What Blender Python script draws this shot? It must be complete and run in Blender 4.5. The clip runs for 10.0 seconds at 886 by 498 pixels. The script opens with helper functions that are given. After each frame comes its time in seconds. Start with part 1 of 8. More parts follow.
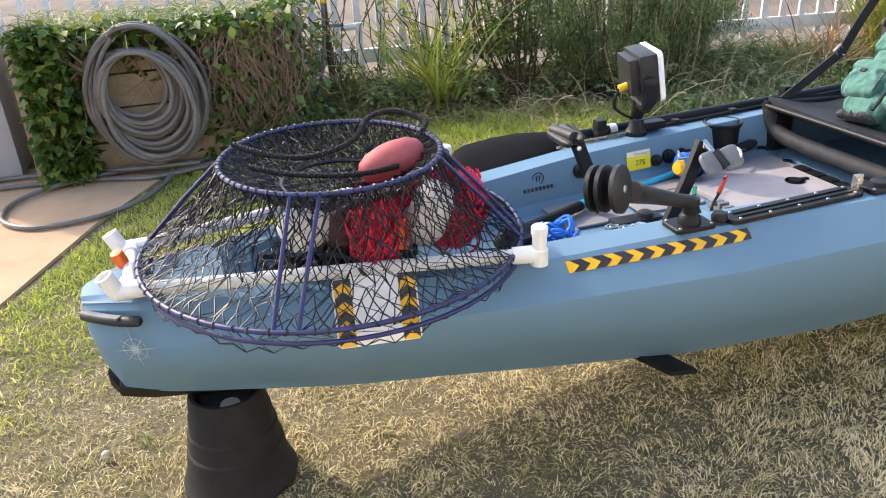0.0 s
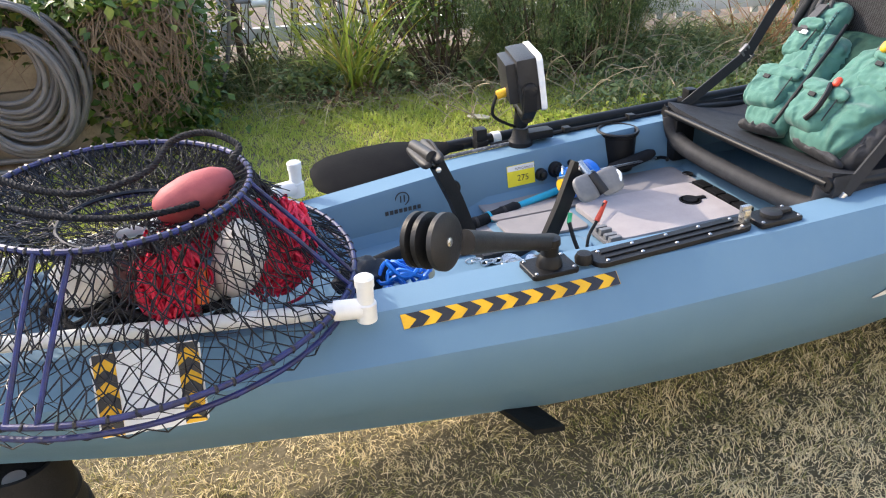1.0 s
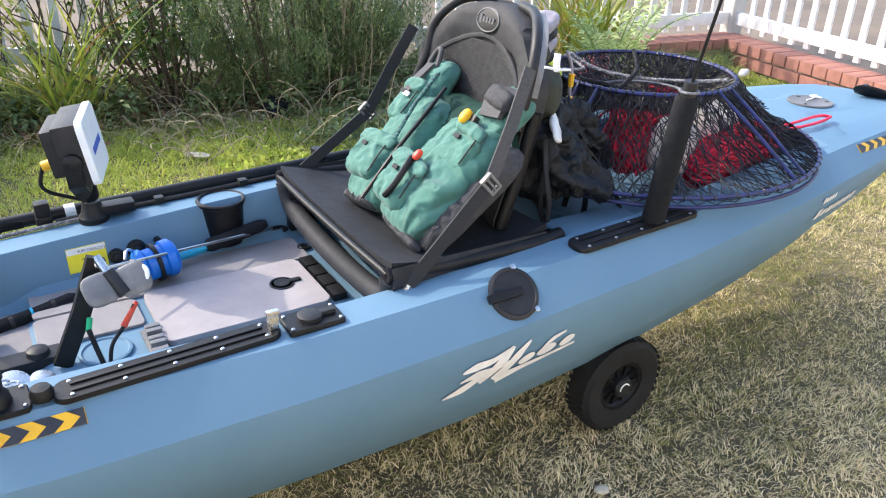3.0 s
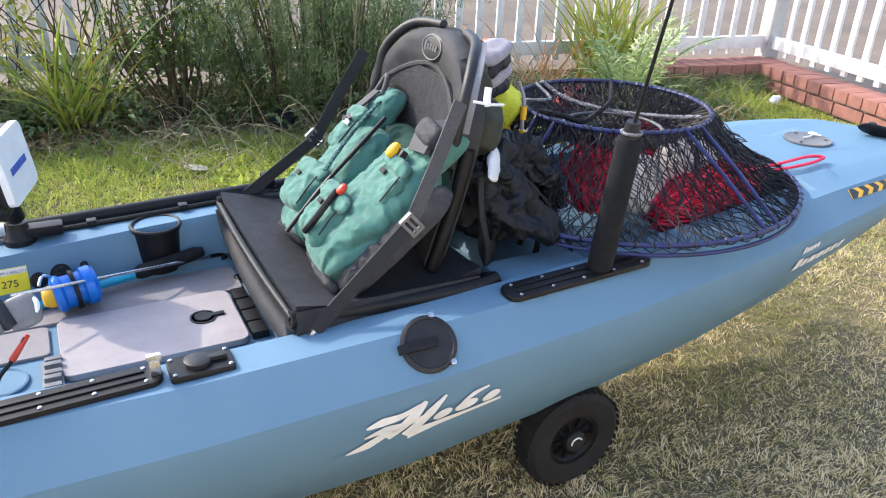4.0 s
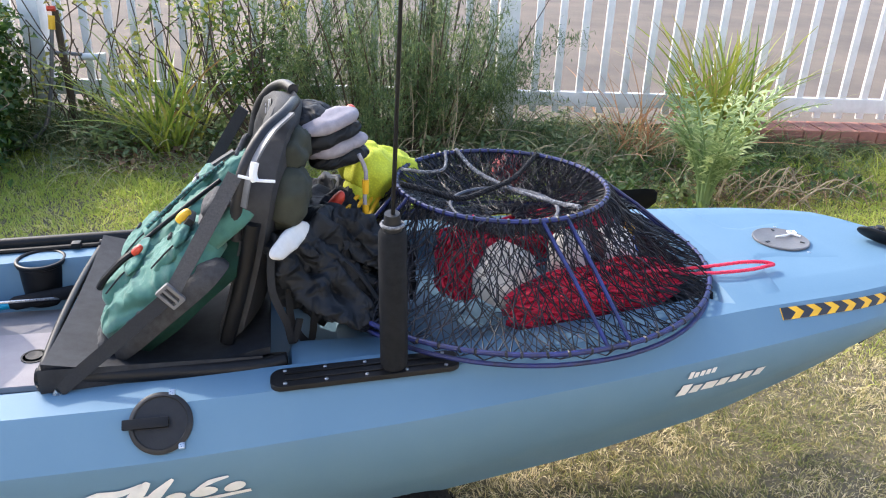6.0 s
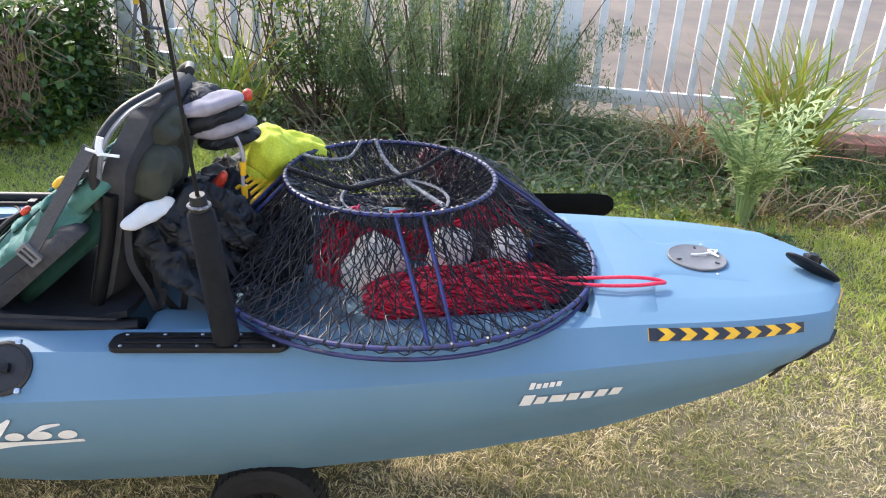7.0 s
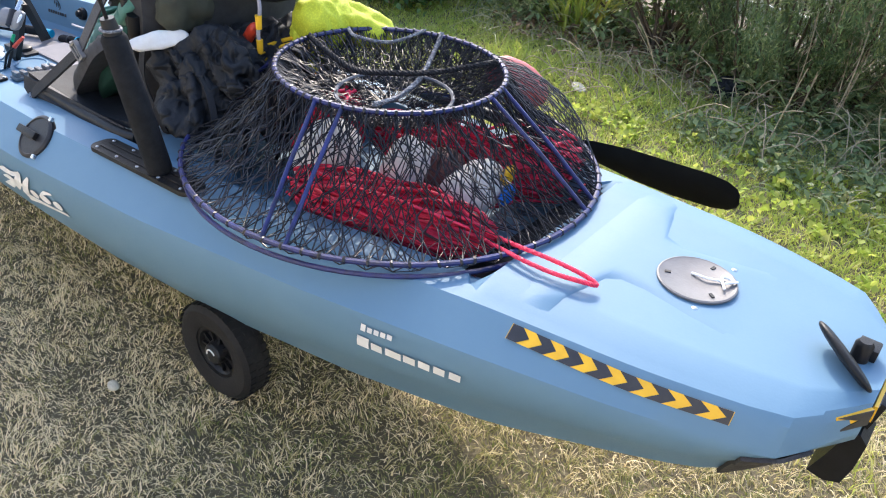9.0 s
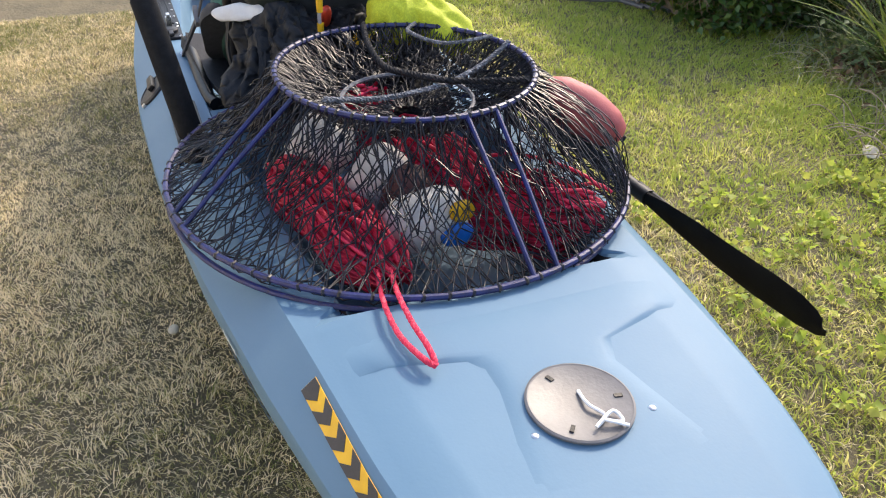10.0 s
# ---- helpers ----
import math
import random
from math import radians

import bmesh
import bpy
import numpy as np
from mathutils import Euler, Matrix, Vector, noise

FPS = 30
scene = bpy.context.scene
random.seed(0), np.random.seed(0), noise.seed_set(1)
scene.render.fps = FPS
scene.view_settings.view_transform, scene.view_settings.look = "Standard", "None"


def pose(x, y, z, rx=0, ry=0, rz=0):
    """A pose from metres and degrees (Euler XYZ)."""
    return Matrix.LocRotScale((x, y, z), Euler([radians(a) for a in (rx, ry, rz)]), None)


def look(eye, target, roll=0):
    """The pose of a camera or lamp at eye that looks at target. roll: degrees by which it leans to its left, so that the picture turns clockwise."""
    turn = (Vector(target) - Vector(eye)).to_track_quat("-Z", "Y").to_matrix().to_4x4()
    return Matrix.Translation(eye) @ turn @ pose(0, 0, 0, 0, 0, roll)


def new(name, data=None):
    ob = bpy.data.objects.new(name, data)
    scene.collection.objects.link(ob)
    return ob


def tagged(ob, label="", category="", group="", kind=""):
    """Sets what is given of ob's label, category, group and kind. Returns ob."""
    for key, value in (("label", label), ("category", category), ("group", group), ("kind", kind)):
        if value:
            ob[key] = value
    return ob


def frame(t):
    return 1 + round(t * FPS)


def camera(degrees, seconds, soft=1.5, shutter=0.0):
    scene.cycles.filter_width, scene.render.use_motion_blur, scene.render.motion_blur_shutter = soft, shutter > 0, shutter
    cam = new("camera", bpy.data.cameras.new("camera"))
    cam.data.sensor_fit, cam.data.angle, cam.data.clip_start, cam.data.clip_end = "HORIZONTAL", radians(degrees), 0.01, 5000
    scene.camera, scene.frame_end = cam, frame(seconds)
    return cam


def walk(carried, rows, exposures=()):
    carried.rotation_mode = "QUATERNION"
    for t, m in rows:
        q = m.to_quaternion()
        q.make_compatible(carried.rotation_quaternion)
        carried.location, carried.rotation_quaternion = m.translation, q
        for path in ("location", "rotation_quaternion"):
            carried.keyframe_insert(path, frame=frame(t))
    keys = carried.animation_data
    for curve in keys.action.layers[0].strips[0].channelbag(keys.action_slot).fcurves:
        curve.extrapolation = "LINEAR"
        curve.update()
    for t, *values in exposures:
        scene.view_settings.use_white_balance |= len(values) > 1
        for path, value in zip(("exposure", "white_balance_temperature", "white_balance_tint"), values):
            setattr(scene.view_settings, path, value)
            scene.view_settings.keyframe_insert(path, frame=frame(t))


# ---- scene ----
cam = camera(59.4, 10.0, soft=1.1)
PATH = [
    (0, (0.043, -0.03, 1.188), (0.584, 1.702, 0.348), -2.9),
    (0.5, (0.193, 0.039, 1.182), (0.723, 1.75, 0.293), -2.4),
    (1, (0.368, 0.144, 1.206), (0.984, 1.811, 0.288), -1.8),
    (1.5, (0.519, 0.177, 1.227), (1.255, 1.79, 0.301), -1.6),
    (2, (0.7, 0.19, 1.243), (1.553, 1.748, 0.323), -0.8),
    (2.5, (0.898, 0.159, 1.25), (1.824, 1.683, 0.344), 0.3),
    (3, (1.029, 0.143, 1.247), (1.978, 1.658, 0.351), 1.8),
    (3.2, (1.087, 0.163, 1.237), (2.041, 1.681, 0.35), 2.6),
    (4.3, (1.38, 0.086, 1.279), (2.18, 1.699, 0.408), 2.4),
    (4.5, (1.46, 0.045, 1.286), (2.23, 1.675, 0.419), 2.5),
    (5, (1.656, -0.014, 1.284), (2.318, 1.672, 0.434), 2.3),
    (5.5, (1.836, 0.037, 1.282), (2.368, 1.78, 0.456), 2.2),
    (5.7, (1.893, 0.044, 1.298), (2.368, 1.808, 0.483), 2.2),
    (6.8, (2.427, -0.07, 1.385), (2.548, 1.733, 0.527), 2.7),
    (7, (2.526, -0.04, 1.369), (2.575, 1.763, 0.504), 3.0),
    (7.5, (2.742, 0.018, 1.391), (2.601, 1.795, 0.486), 3.6),
    (8, (2.972, 0.032, 1.377), (2.587, 1.734, 0.4), 4.2),
    (8.5, (3.184, 0.149, 1.349), (2.511, 1.717, 0.306), 4.9),
    (9, (3.385, 0.417, 1.33), (2.417, 1.779, 0.23), 5.0),
    (9.5, (3.556, 0.731, 1.308), (2.293, 1.785, 0.174), 4.2),
    (10, (3.653, 1.085, 1.275), (2.116, 1.733, 0.159), 2.1),
]
walk(cam, [(t, look(eye, target, roll)) for t, eye, target, roll in PATH], [(0.0, 1.56, 6300, 14), (3.0, 1.66, 5950, 12), (5.0, 1.58, 5800, 13), (7.5, 1.63, 5750, 13), (9.0, 1.70, 5850, 13), (9.5, 1.60, 5950, 13), (10.0, 1.32, 6350, 14)])

# ---- light ----
SUN_AT = Vector((-0.80, 0.98, 1.0)).normalized()
world = bpy.data.worlds.new("sky")
scene.world = world
world.use_nodes = True
sky = world.node_tree.nodes.new("ShaderNodeTexSky")
sky.sky_type, sky.sun_disc = "NISHITA", False
sky.sun_elevation = math.asin(SUN_AT.z)
sky.air_density, sky.dust_density = 1.3, 3.0
sky.sun_rotation = math.atan2(SUN_AT.x, SUN_AT.y)
background = world.node_tree.nodes["Background"]
world.node_tree.links.new(sky.outputs[0], background.inputs[0])
background.inputs[1].default_value = 0.15
sun = new("sun", bpy.data.lights.new("sun", "SUN"))
sun.data.energy, sun.data.angle, sun.data.color = 2.0, radians(0.6), (0.72, 0.625, 0.475)
sun.matrix_world = look(SUN_AT * 30, (0, 0, 0))

# ---- materials ----
def mat(name, base, rough=0.6, other=None, scale=8.0, bump=0.15, grain=120.0, metal=0.0, mix=0.5, coat=0.0, sheen=0.0, spec=0.5):
    """Base colour broken up at two scales, with fine relief. scale and grain: features per metre."""
    m = bpy.data.materials.new(name)
    m.use_nodes = True
    nt = m.node_tree
    bsdf = nt.nodes["Principled BSDF"]
    other = other or tuple(0.72 * c for c in base)
    co = nt.nodes.new("ShaderNodeTexCoord")
    big = nt.nodes.new("ShaderNodeTexNoise")
    big.inputs["Scale"].default_value, big.inputs["Detail"].default_value, big.inputs["Roughness"].default_value = scale, 6, 0.65
    fine = nt.nodes.new("ShaderNodeTexNoise")
    fine.inputs["Scale"].default_value, fine.inputs["Detail"].default_value = grain, 3
    ramp = nt.nodes.new("ShaderNodeMapRange")
    ramp.inputs[1].default_value, ramp.inputs[2].default_value = 0.35, 0.68
    ramp.inputs[3].default_value, ramp.inputs[4].default_value = 0.0, 2 * mix
    blend = nt.nodes.new("ShaderNodeMix")
    blend.data_type = "RGBA"
    blend.inputs[6].default_value, blend.inputs[7].default_value = (*base, 1), (*other, 1)
    rr = nt.nodes.new("ShaderNodeMapRange")
    rr.inputs[3].default_value, rr.inputs[4].default_value = max(0.03, rough - 0.08), min(1, rough + 0.1)
    bp = nt.nodes.new("ShaderNodeBump")
    bp.inputs["Strength"].default_value, bp.inputs["Distance"].default_value = bump, 0.6 / grain
    for n in (big, fine):
        nt.links.new(co.outputs["Object"], n.inputs["Vector"])
    nt.links.new(big.outputs[0], ramp.inputs[0])
    nt.links.new(ramp.outputs[0], blend.inputs[0])
    nt.links.new(blend.outputs[2], bsdf.inputs["Base Color"])
    nt.links.new(fine.outputs[0], rr.inputs[0])
    nt.links.new(rr.outputs[0], bsdf.inputs["Roughness"])
    nt.links.new(fine.outputs[0], bp.inputs["Height"])
    nt.links.new(bp.outputs[0], bsdf.inputs["Normal"])
    bsdf.inputs["Metallic"].default_value = metal
    bsdf.inputs["Coat Weight"].default_value = coat
    bsdf.inputs["Specular IOR Level"].default_value = spec
    bsdf.inputs["Sheen Weight"].default_value = sheen
    return m


def leafy(name, a, b, c, rough=0.55, through_light=0.35):
    """Leaves and blades: colour by the blade's own chance and its dry value, with light shining through."""
    m = bpy.data.materials.new(name)
    m.use_nodes = True
    nt = m.node_tree
    bsdf = nt.nodes["Principled BSDF"]
    geo = nt.nodes.new("ShaderNodeNewGeometry")
    ramp = nt.nodes.new("ShaderNodeValToRGB")
    ramp.color_ramp.elements[0].color, ramp.color_ramp.elements[1].color = (*a, 1), (*c, 1)
    ramp.color_ramp.elements.new(0.5).color = (*b, 1)
    dry = nt.nodes.new("ShaderNodeAttribute")
    dry.attribute_name = "dry"
    add = nt.nodes.new("ShaderNodeMath")
    add.operation = "MULTIPLY_ADD"
    add.inputs[1].default_value = 0.5
    sub = nt.nodes.new("ShaderNodeMath")
    sub.operation = "SUBTRACT"
    sub.inputs[1].default_value = 0.25
    nt.links.new(geo.outputs["Random Per Island"], add.inputs[0])
    nt.links.new(dry.outputs["Fac"], add.inputs[2])
    nt.links.new(add.outputs[0], sub.inputs[0])
    nt.links.new(sub.outputs[0], ramp.inputs[0])
    nt.links.new(ramp.outputs[0], bsdf.inputs["Base Color"])
    bsdf.inputs["Roughness"].default_value = rough
    tr = nt.nodes.new("ShaderNodeBsdfTranslucent")
    mx = nt.nodes.new("ShaderNodeMixShader")
    mx.inputs[0].default_value = through_light
    nt.links.new(ramp.outputs[0], tr.inputs[0])
    nt.links.new(bsdf.outputs[0], mx.inputs[1])
    nt.links.new(tr.outputs[0], mx.inputs[2])
    nt.links.new(mx.outputs[0], nt.nodes["Material Output"].inputs[0])
    return m


def creased(m, scale=26.0, depth=0.006, strength=0.7):
    """Adds cloth creases to a material's relief."""
    nt = m.node_tree
    co = nt.nodes["Texture Coordinate"]
    n = nt.nodes.new("ShaderNodeTexNoise")
    n.noise_type = "RIDGED_MULTIFRACTAL"
    n.normalize = True
    n.inputs["Scale"].default_value, n.inputs["Detail"].default_value, n.inputs["Distortion"].default_value = scale, 3, 0.9
    bp = nt.nodes.new("ShaderNodeBump")
    bp.inputs["Strength"].default_value, bp.inputs["Distance"].default_value = strength, depth
    nt.links.new(co.outputs["Object"], n.inputs["Vector"])
    nt.links.new(n.outputs[0], bp.inputs["Height"])
    nt.links.new(nt.nodes["Bump"].outputs[0], bp.inputs["Normal"])
    nt.links.new(bp.outputs[0], nt.nodes["Principled BSDF"].inputs["Normal"])
    return m


HULL = mat("hull_blue", (0.118, 0.208, 0.298), 0.5, (0.134, 0.226, 0.312), 5, 0.05, 260, mix=0.4, spec=0.16)
BLACK = mat("black_plastic", (0.006, 0.006, 0.0068), 0.42, (0.012, 0.012, 0.013), 20, 0.2, 300, spec=0.25)
RUBBER = mat("black_rubber", (0.009, 0.009, 0.010), 0.75, (0.017, 0.016, 0.016), 14, 0.35, 220, spec=0.3)
SOIL = mat("soil_and_thatch", (0.145, 0.118, 0.068), 0.95, (0.088, 0.076, 0.044), 7, 0.8, 60)
LAWN = leafy("lawn_grass", (0.17, 0.205, 0.045), (0.43, 0.36, 0.150), (0.94, 0.80, 0.52), 0.75, 0.26)
LUSH = leafy("lush_grass", (0.38, 0.475, 0.075), (0.59, 0.59, 0.13), (0.84, 0.74, 0.40), 0.6, 0.55)
WEED = leafy("weed_leaf", (0.11, 0.165, 0.062), (0.25, 0.30, 0.11), (0.52, 0.45, 0.25), 0.5, 0.35)
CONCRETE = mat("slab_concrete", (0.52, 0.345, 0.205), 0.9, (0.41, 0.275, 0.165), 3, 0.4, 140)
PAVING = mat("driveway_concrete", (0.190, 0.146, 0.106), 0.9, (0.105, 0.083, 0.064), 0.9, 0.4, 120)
WHITE = mat("white_paint", (0.80, 0.79, 0.78), 0.5, (0.66, 0.65, 0.63), 9, 0.12, 120)
BRICK = mat("red_brick", (0.36, 0.165, 0.125), 0.9, (0.25, 0.115, 0.09), 14, 0.6, 130)
PVC = mat("white_pvc", (0.82, 0.82, 0.80), 0.35, (0.70, 0.70, 0.68), 16, 0.05, 200)
TRAPBLUE = mat("blue_coated_steel", (0.014, 0.020, 0.13), 0.4, (0.007, 0.009, 0.04), 40, 0.4, 400)
NETBLACK = mat("black_twine", (0.004, 0.004, 0.007), 0.30, (0.010, 0.010, 0.016), 60, 0.5, 900, spec=0.45)
REDCORD = mat("red_cord", (0.72, 0.016, 0.070), 0.55, (0.44, 0.008, 0.036), 50, 0.6, 900)
GREENCLOTH = creased(mat("green_nylon", (0.072, 0.188, 0.152), 0.75, (0.050, 0.142, 0.114), 30, 0.5, 700, sheen=0.15, spec=0.3), 15, 0.024, 1.0)
GREYMAT = mat("grey_foam", (0.20, 0.19, 0.20), 0.85, (0.25, 0.235, 0.235), 10, 0.3, 400)
SEATCLOTH = mat("charcoal_fabric", (0.0175, 0.0185, 0.022), 0.65, (0.030, 0.0318, 0.0372), 40, 0.6, 900, spec=0.25)


# ---- building helpers ----
WORLD = {}
SOFT = ("green_nylon", "black_nylon", "olive_cloth", "grey_knit", "yellow_mesh_cloth", "dark_green_nylon", "red_cord", "float_white")


def mesh_of(name, bm, material, smooth=35):
    bmesh.ops.recalc_face_normals(bm, faces=bm.faces[:])
    me = bpy.data.meshes.new(name)
    bm.to_mesh(me)
    bm.free()
    me.materials.append(material)
    if smooth:
        me.shade_smooth()
        me.set_sharp_from_angle(angle=radians(smooth))
    return me


def thing(name, at, label, category, group="", kind=""):
    """An Empty at the base of a thing."""
    ob = new(name)
    ob.location = at
    ob.empty_display_size = 0.05
    WORLD[ob] = Matrix.Translation(at)
    return tagged(ob, label, category, group, kind)


def part(name, bm, material, parent, label="", smooth=35):
    """A mesh in the world's metres, linked under a thing or a part."""
    if material.name in SOFT:
        smooth = 180
    ob = new(name, bm if isinstance(bm, bpy.types.Mesh) else mesh_of(name, bm, material, smooth))
    ob.parent = parent
    ob.matrix_parent_inverse = WORLD[parent].inverted()
    WORLD[ob] = Matrix.Identity(4)
    return tagged(ob, label)


def single(name, bm, material, label, category, group="", kind="", smooth=35):
    ob = new(name, bm if isinstance(bm, bpy.types.Mesh) else mesh_of(name, bm, material, smooth))
    WORLD[ob] = Matrix.Identity(4)
    return tagged(ob, label, category, group, kind)


def arrays(name, verts, faces, material, dry=None, smooth=True):
    """A mesh from numpy arrays: faces of one size, or lists."""
    me = bpy.data.meshes.new(name)
    verts, faces = np.asarray(verts, np.float32), np.asarray(faces, np.int32)
    n, k = faces.shape
    me.vertices.add(len(verts))
    me.vertices.foreach_set("co", verts.ravel())
    me.loops.add(n * k)
    me.loops.foreach_set("vertex_index", faces.ravel())
    me.polygons.add(n)
    me.polygons.foreach_set("loop_start", np.arange(n, dtype=np.int32) * k)
    me.update(calc_edges=True)
    me.materials.append(material)
    if dry is not None:
        me.attributes.new("dry", "FLOAT", "POINT").data.foreach_set("value", np.asarray(dry, np.float32))
    if smooth:
        me.shade_smooth()
    return me


def box(bm, c, s, turn=None, bevel=0.0, taper=1.0):
    """A box of size s about c, bevelled; taper: the top's size to the bottom's."""
    hx, hy, hz = (v / 2 for v in s)
    m = (turn or Matrix.Identity(4)).to_3x3()
    c = Vector(c)
    vs = []
    for z, k in ((-hz, 1), (hz, taper)):
        for x, y in ((-hx, -hy), (hx, -hy), (hx, hy), (-hx, hy)):
            vs.append(bm.verts.new(c + m @ Vector((x * k, y * k, z))))
    fs = [bm.faces.new([vs[i] for i in f]) for f in ((3, 2, 1, 0), (4, 5, 6, 7), (0, 1, 5, 4), (1, 2, 6, 5), (2, 3, 7, 6), (3, 0, 4, 7))]
    if bevel:
        es = list({e for f in fs for e in f.edges})
        bmesh.ops.bevel(bm, geom=es, offset=bevel, segments=2, affect="EDGES", profile=0.7)
    return bm


def rings(bm, loops, closed=True, caps=True, wrap=False):
    """Quads between loops of points."""
    rows = [[bm.verts.new(p) for p in loop] for loop in loops]
    n = len(rows[0])
    pairs = list(zip(rows, rows[1:])) + ([(rows[-1], rows[0])] if wrap else [])
    for a, b in pairs:
        for i in range(n if closed else n - 1):
            j = (i + 1) % n
            bm.faces.new((a[i], a[j], b[j], b[i]))
    if caps and closed and not wrap:
        bm.faces.new(rows[0][::-1])
        bm.faces.new(rows[-1])
    return rows


def frames(pts, closed=False):
    pts = [Vector(p) for p in pts]
    n = len(pts)
    out, side = [], None
    for i, p in enumerate(pts):
        a, b = (pts[i - 1], pts[(i + 1) % n]) if closed else (pts[max(i - 1, 0)], pts[min(i + 1, n - 1)])
        d = (b - a).normalized() if (b - a).length > 1e-9 else Vector((0, 0, 1))
        if side is None:
            side = d.orthogonal().normalized()
        side = (side - d * side.dot(d))
        side = side.normalized() if side.length > 1e-6 else d.orthogonal().normalized()
        out.append((p, side, d.cross(side)))
    return out


def tube(bm, pts, r, n=8, closed=False, flat=1.0):
    """A round or flattened tube along points; r may be a list."""
    loops = []
    for i, (p, u, v) in enumerate(frames(pts, closed)):
        q = r[i] if isinstance(r, (list, tuple)) else r
        loops.append([p + q * (math.cos(2 * math.pi * k / n) * u + flat * math.sin(2 * math.pi * k / n) * v) for k in range(n)])
    rings(bm, loops, wrap=closed)
    return bm


def strap(bm, pts, w, t, across):
    """A flat band along points, w wide along the given direction."""
    a = Vector(across).normalized()
    loops = []
    for p, u, v in frames(pts):
        d = u.cross(v)
        s = (a - d * a.dot(d)).normalized()
        up = d.cross(s)
        loops.append([p + s * x * w / 2 + up * y * t / 2 for x, y in ((-1, -1), (1, -1), (1, 1), (-1, 1))])
    rings(bm, loops)
    return bm


def smooth_path(ctrl, n=8, closed=False):
    """A curve through control points."""
    c = [Vector(p) for p in ctrl]
    k = len(c)
    out = []
    for i in range(k if closed else k - 1):
        p0, p1, p2, p3 = ((c[(i - 1) % k], c[i], c[(i + 1) % k], c[(i + 2) % k]) if closed else
                          (c[max(i - 1, 0)], c[i], c[i + 1], c[min(i + 2, k - 1)]))
        for j in range(n):
            t = j / n
            out.append(0.5 * (2 * p1 + (p2 - p0) * t + (2 * p0 - 5 * p1 + 4 * p2 - p3) * t * t + (3 * p1 - p0 - 3 * p2 + p3) * t ** 3))
    if not closed:
        out.append(c[-1])
    return out


def lathe(bm, profile, m, n=32):
    """Turned about m's z: (radius, height) pairs."""
    loops = [[m @ Vector((r * math.cos(2 * math.pi * k / n), r * math.sin(2 * math.pi * k / n), z)) for k in range(n)] for r, z in profile]
    rings(bm, loops)
    return bm


def axis_to(at, direction):
    """A matrix at a place whose z points along a direction."""
    return Matrix.Translation(at) @ Vector(direction).to_track_quat("Z", "Y").to_matrix().to_4x4()


def circle(c, r, n, tilt=(0, 0), start=0.0):
    """Points of a ring about c; tilt: slope of its plane along x and y."""
    return [Vector((c[0] + r * math.cos(start + 2 * math.pi * k / n), c[1] + r * math.sin(start + 2 * math.pi * k / n),
                    c[2] + tilt[0] * r * math.cos(start + 2 * math.pi * k / n) + tilt[1] * r * math.sin(start + 2 * math.pi * k / n))) for k in range(n)]


def pillow(bm, m, s, wrinkle=0.0, n=3.0, seg=(28, 16), seed=0):
    """A soft rounded body of half sizes s at pose m, with folds."""
    loops = []
    u, v = seg
    for j in range(1, v):
        phi = math.pi * j / v
        row = []
        for i in range(u):
            th = 2 * math.pi * i / u
            d = Vector((math.sin(phi) * math.cos(th), math.sin(phi) * math.sin(th), math.cos(phi)))
            k = sum(abs(a) ** n for a in d) ** (-1 / n)
            p = Vector((d.x * k * s[0], d.y * k * s[1], d.z * k * s[2]))
            if wrinkle:
                q = p * 16 + Vector((seed * 7.1, 0, 0))
                f = noise.noise(Vector((q.x * 0.6, q.y * 1.6, q.z))) + 0.7 * (1 - 3 * abs(noise.noise(Vector((q.x * 1.2, q.y * 2.4, q.z * 1.5))))) + 0.25 * noise.noise(q * 3.7)
                p += d * wrinkle * f
            row.append(m @ p)
        loops.append(row)
    rings(bm, loops)
    return bm


def cushion(bm, m, hx, hy, t, fold=0.004, seed=0.0, n=26, square=5.0, edge=6.0):
    """A stitched cloth pad on m's xy plane, hx by hy half sizes and t thick, with creases."""
    grid = []
    for j in range(n + 1):
        row = []
        for i in range(n + 1):
            u, v = -1 + 2 * i / n, -1 + 2 * j / n
            r = max(abs(u), abs(v))
            s = (abs(u) ** square + abs(v) ** square) ** (1 / square) or 1.0
            x, y = u * r / s * hx, v * r / s * hy
            h = t * max(0.0, 1 - r ** edge) ** 0.5
            q = Vector((x * 22 + seed * 3.7, y * 22, seed))
            wave = noise.noise(Vector((q.x * 0.6, q.y * 1.3, q.z)))
            ridge = 1 - 2.6 * abs(noise.noise(Vector((q.x * 1.5 + q.y * 0.6, q.y * 2.2 - q.x * 0.5, q.z + 5))))
            fine = 1 - 2.6 * abs(noise.noise(Vector((q.x * 3.4 - q.y, q.y * 3.0 + q.x, q.z + 9))))
            f = fold * (wave + 0.75 * ridge + 0.4 * fine) * (1 - r ** 10)
            k = 1 + 0.05 * noise.noise(Vector((u * 2 + seed, v * 2, 1)))
            row.append(bm.verts.new(m @ Vector((x * k, y * k, h + f))))
        grid.append(row)
    for j in range(n):
        for i in range(n):
            bm.faces.new((grid[j][i], grid[j][i + 1], grid[j + 1][i + 1], grid[j + 1][i]))
    rim = grid[0][:] + [grid[j][n] for j in range(1, n + 1)] + grid[n][n - 1::-1] + [grid[j][0] for j in range(n - 1, 0, -1)]
    low = [bm.verts.new(v.co - (m.to_3x3() @ Vector((0, 0, t * 0.35)))) for v in rim]
    k = len(rim)
    for i in range(k):
        bm.faces.new((rim[i], low[i], low[(i + 1) % k], rim[(i + 1) % k]))
    bm.faces.new(low[::-1])
    return bm


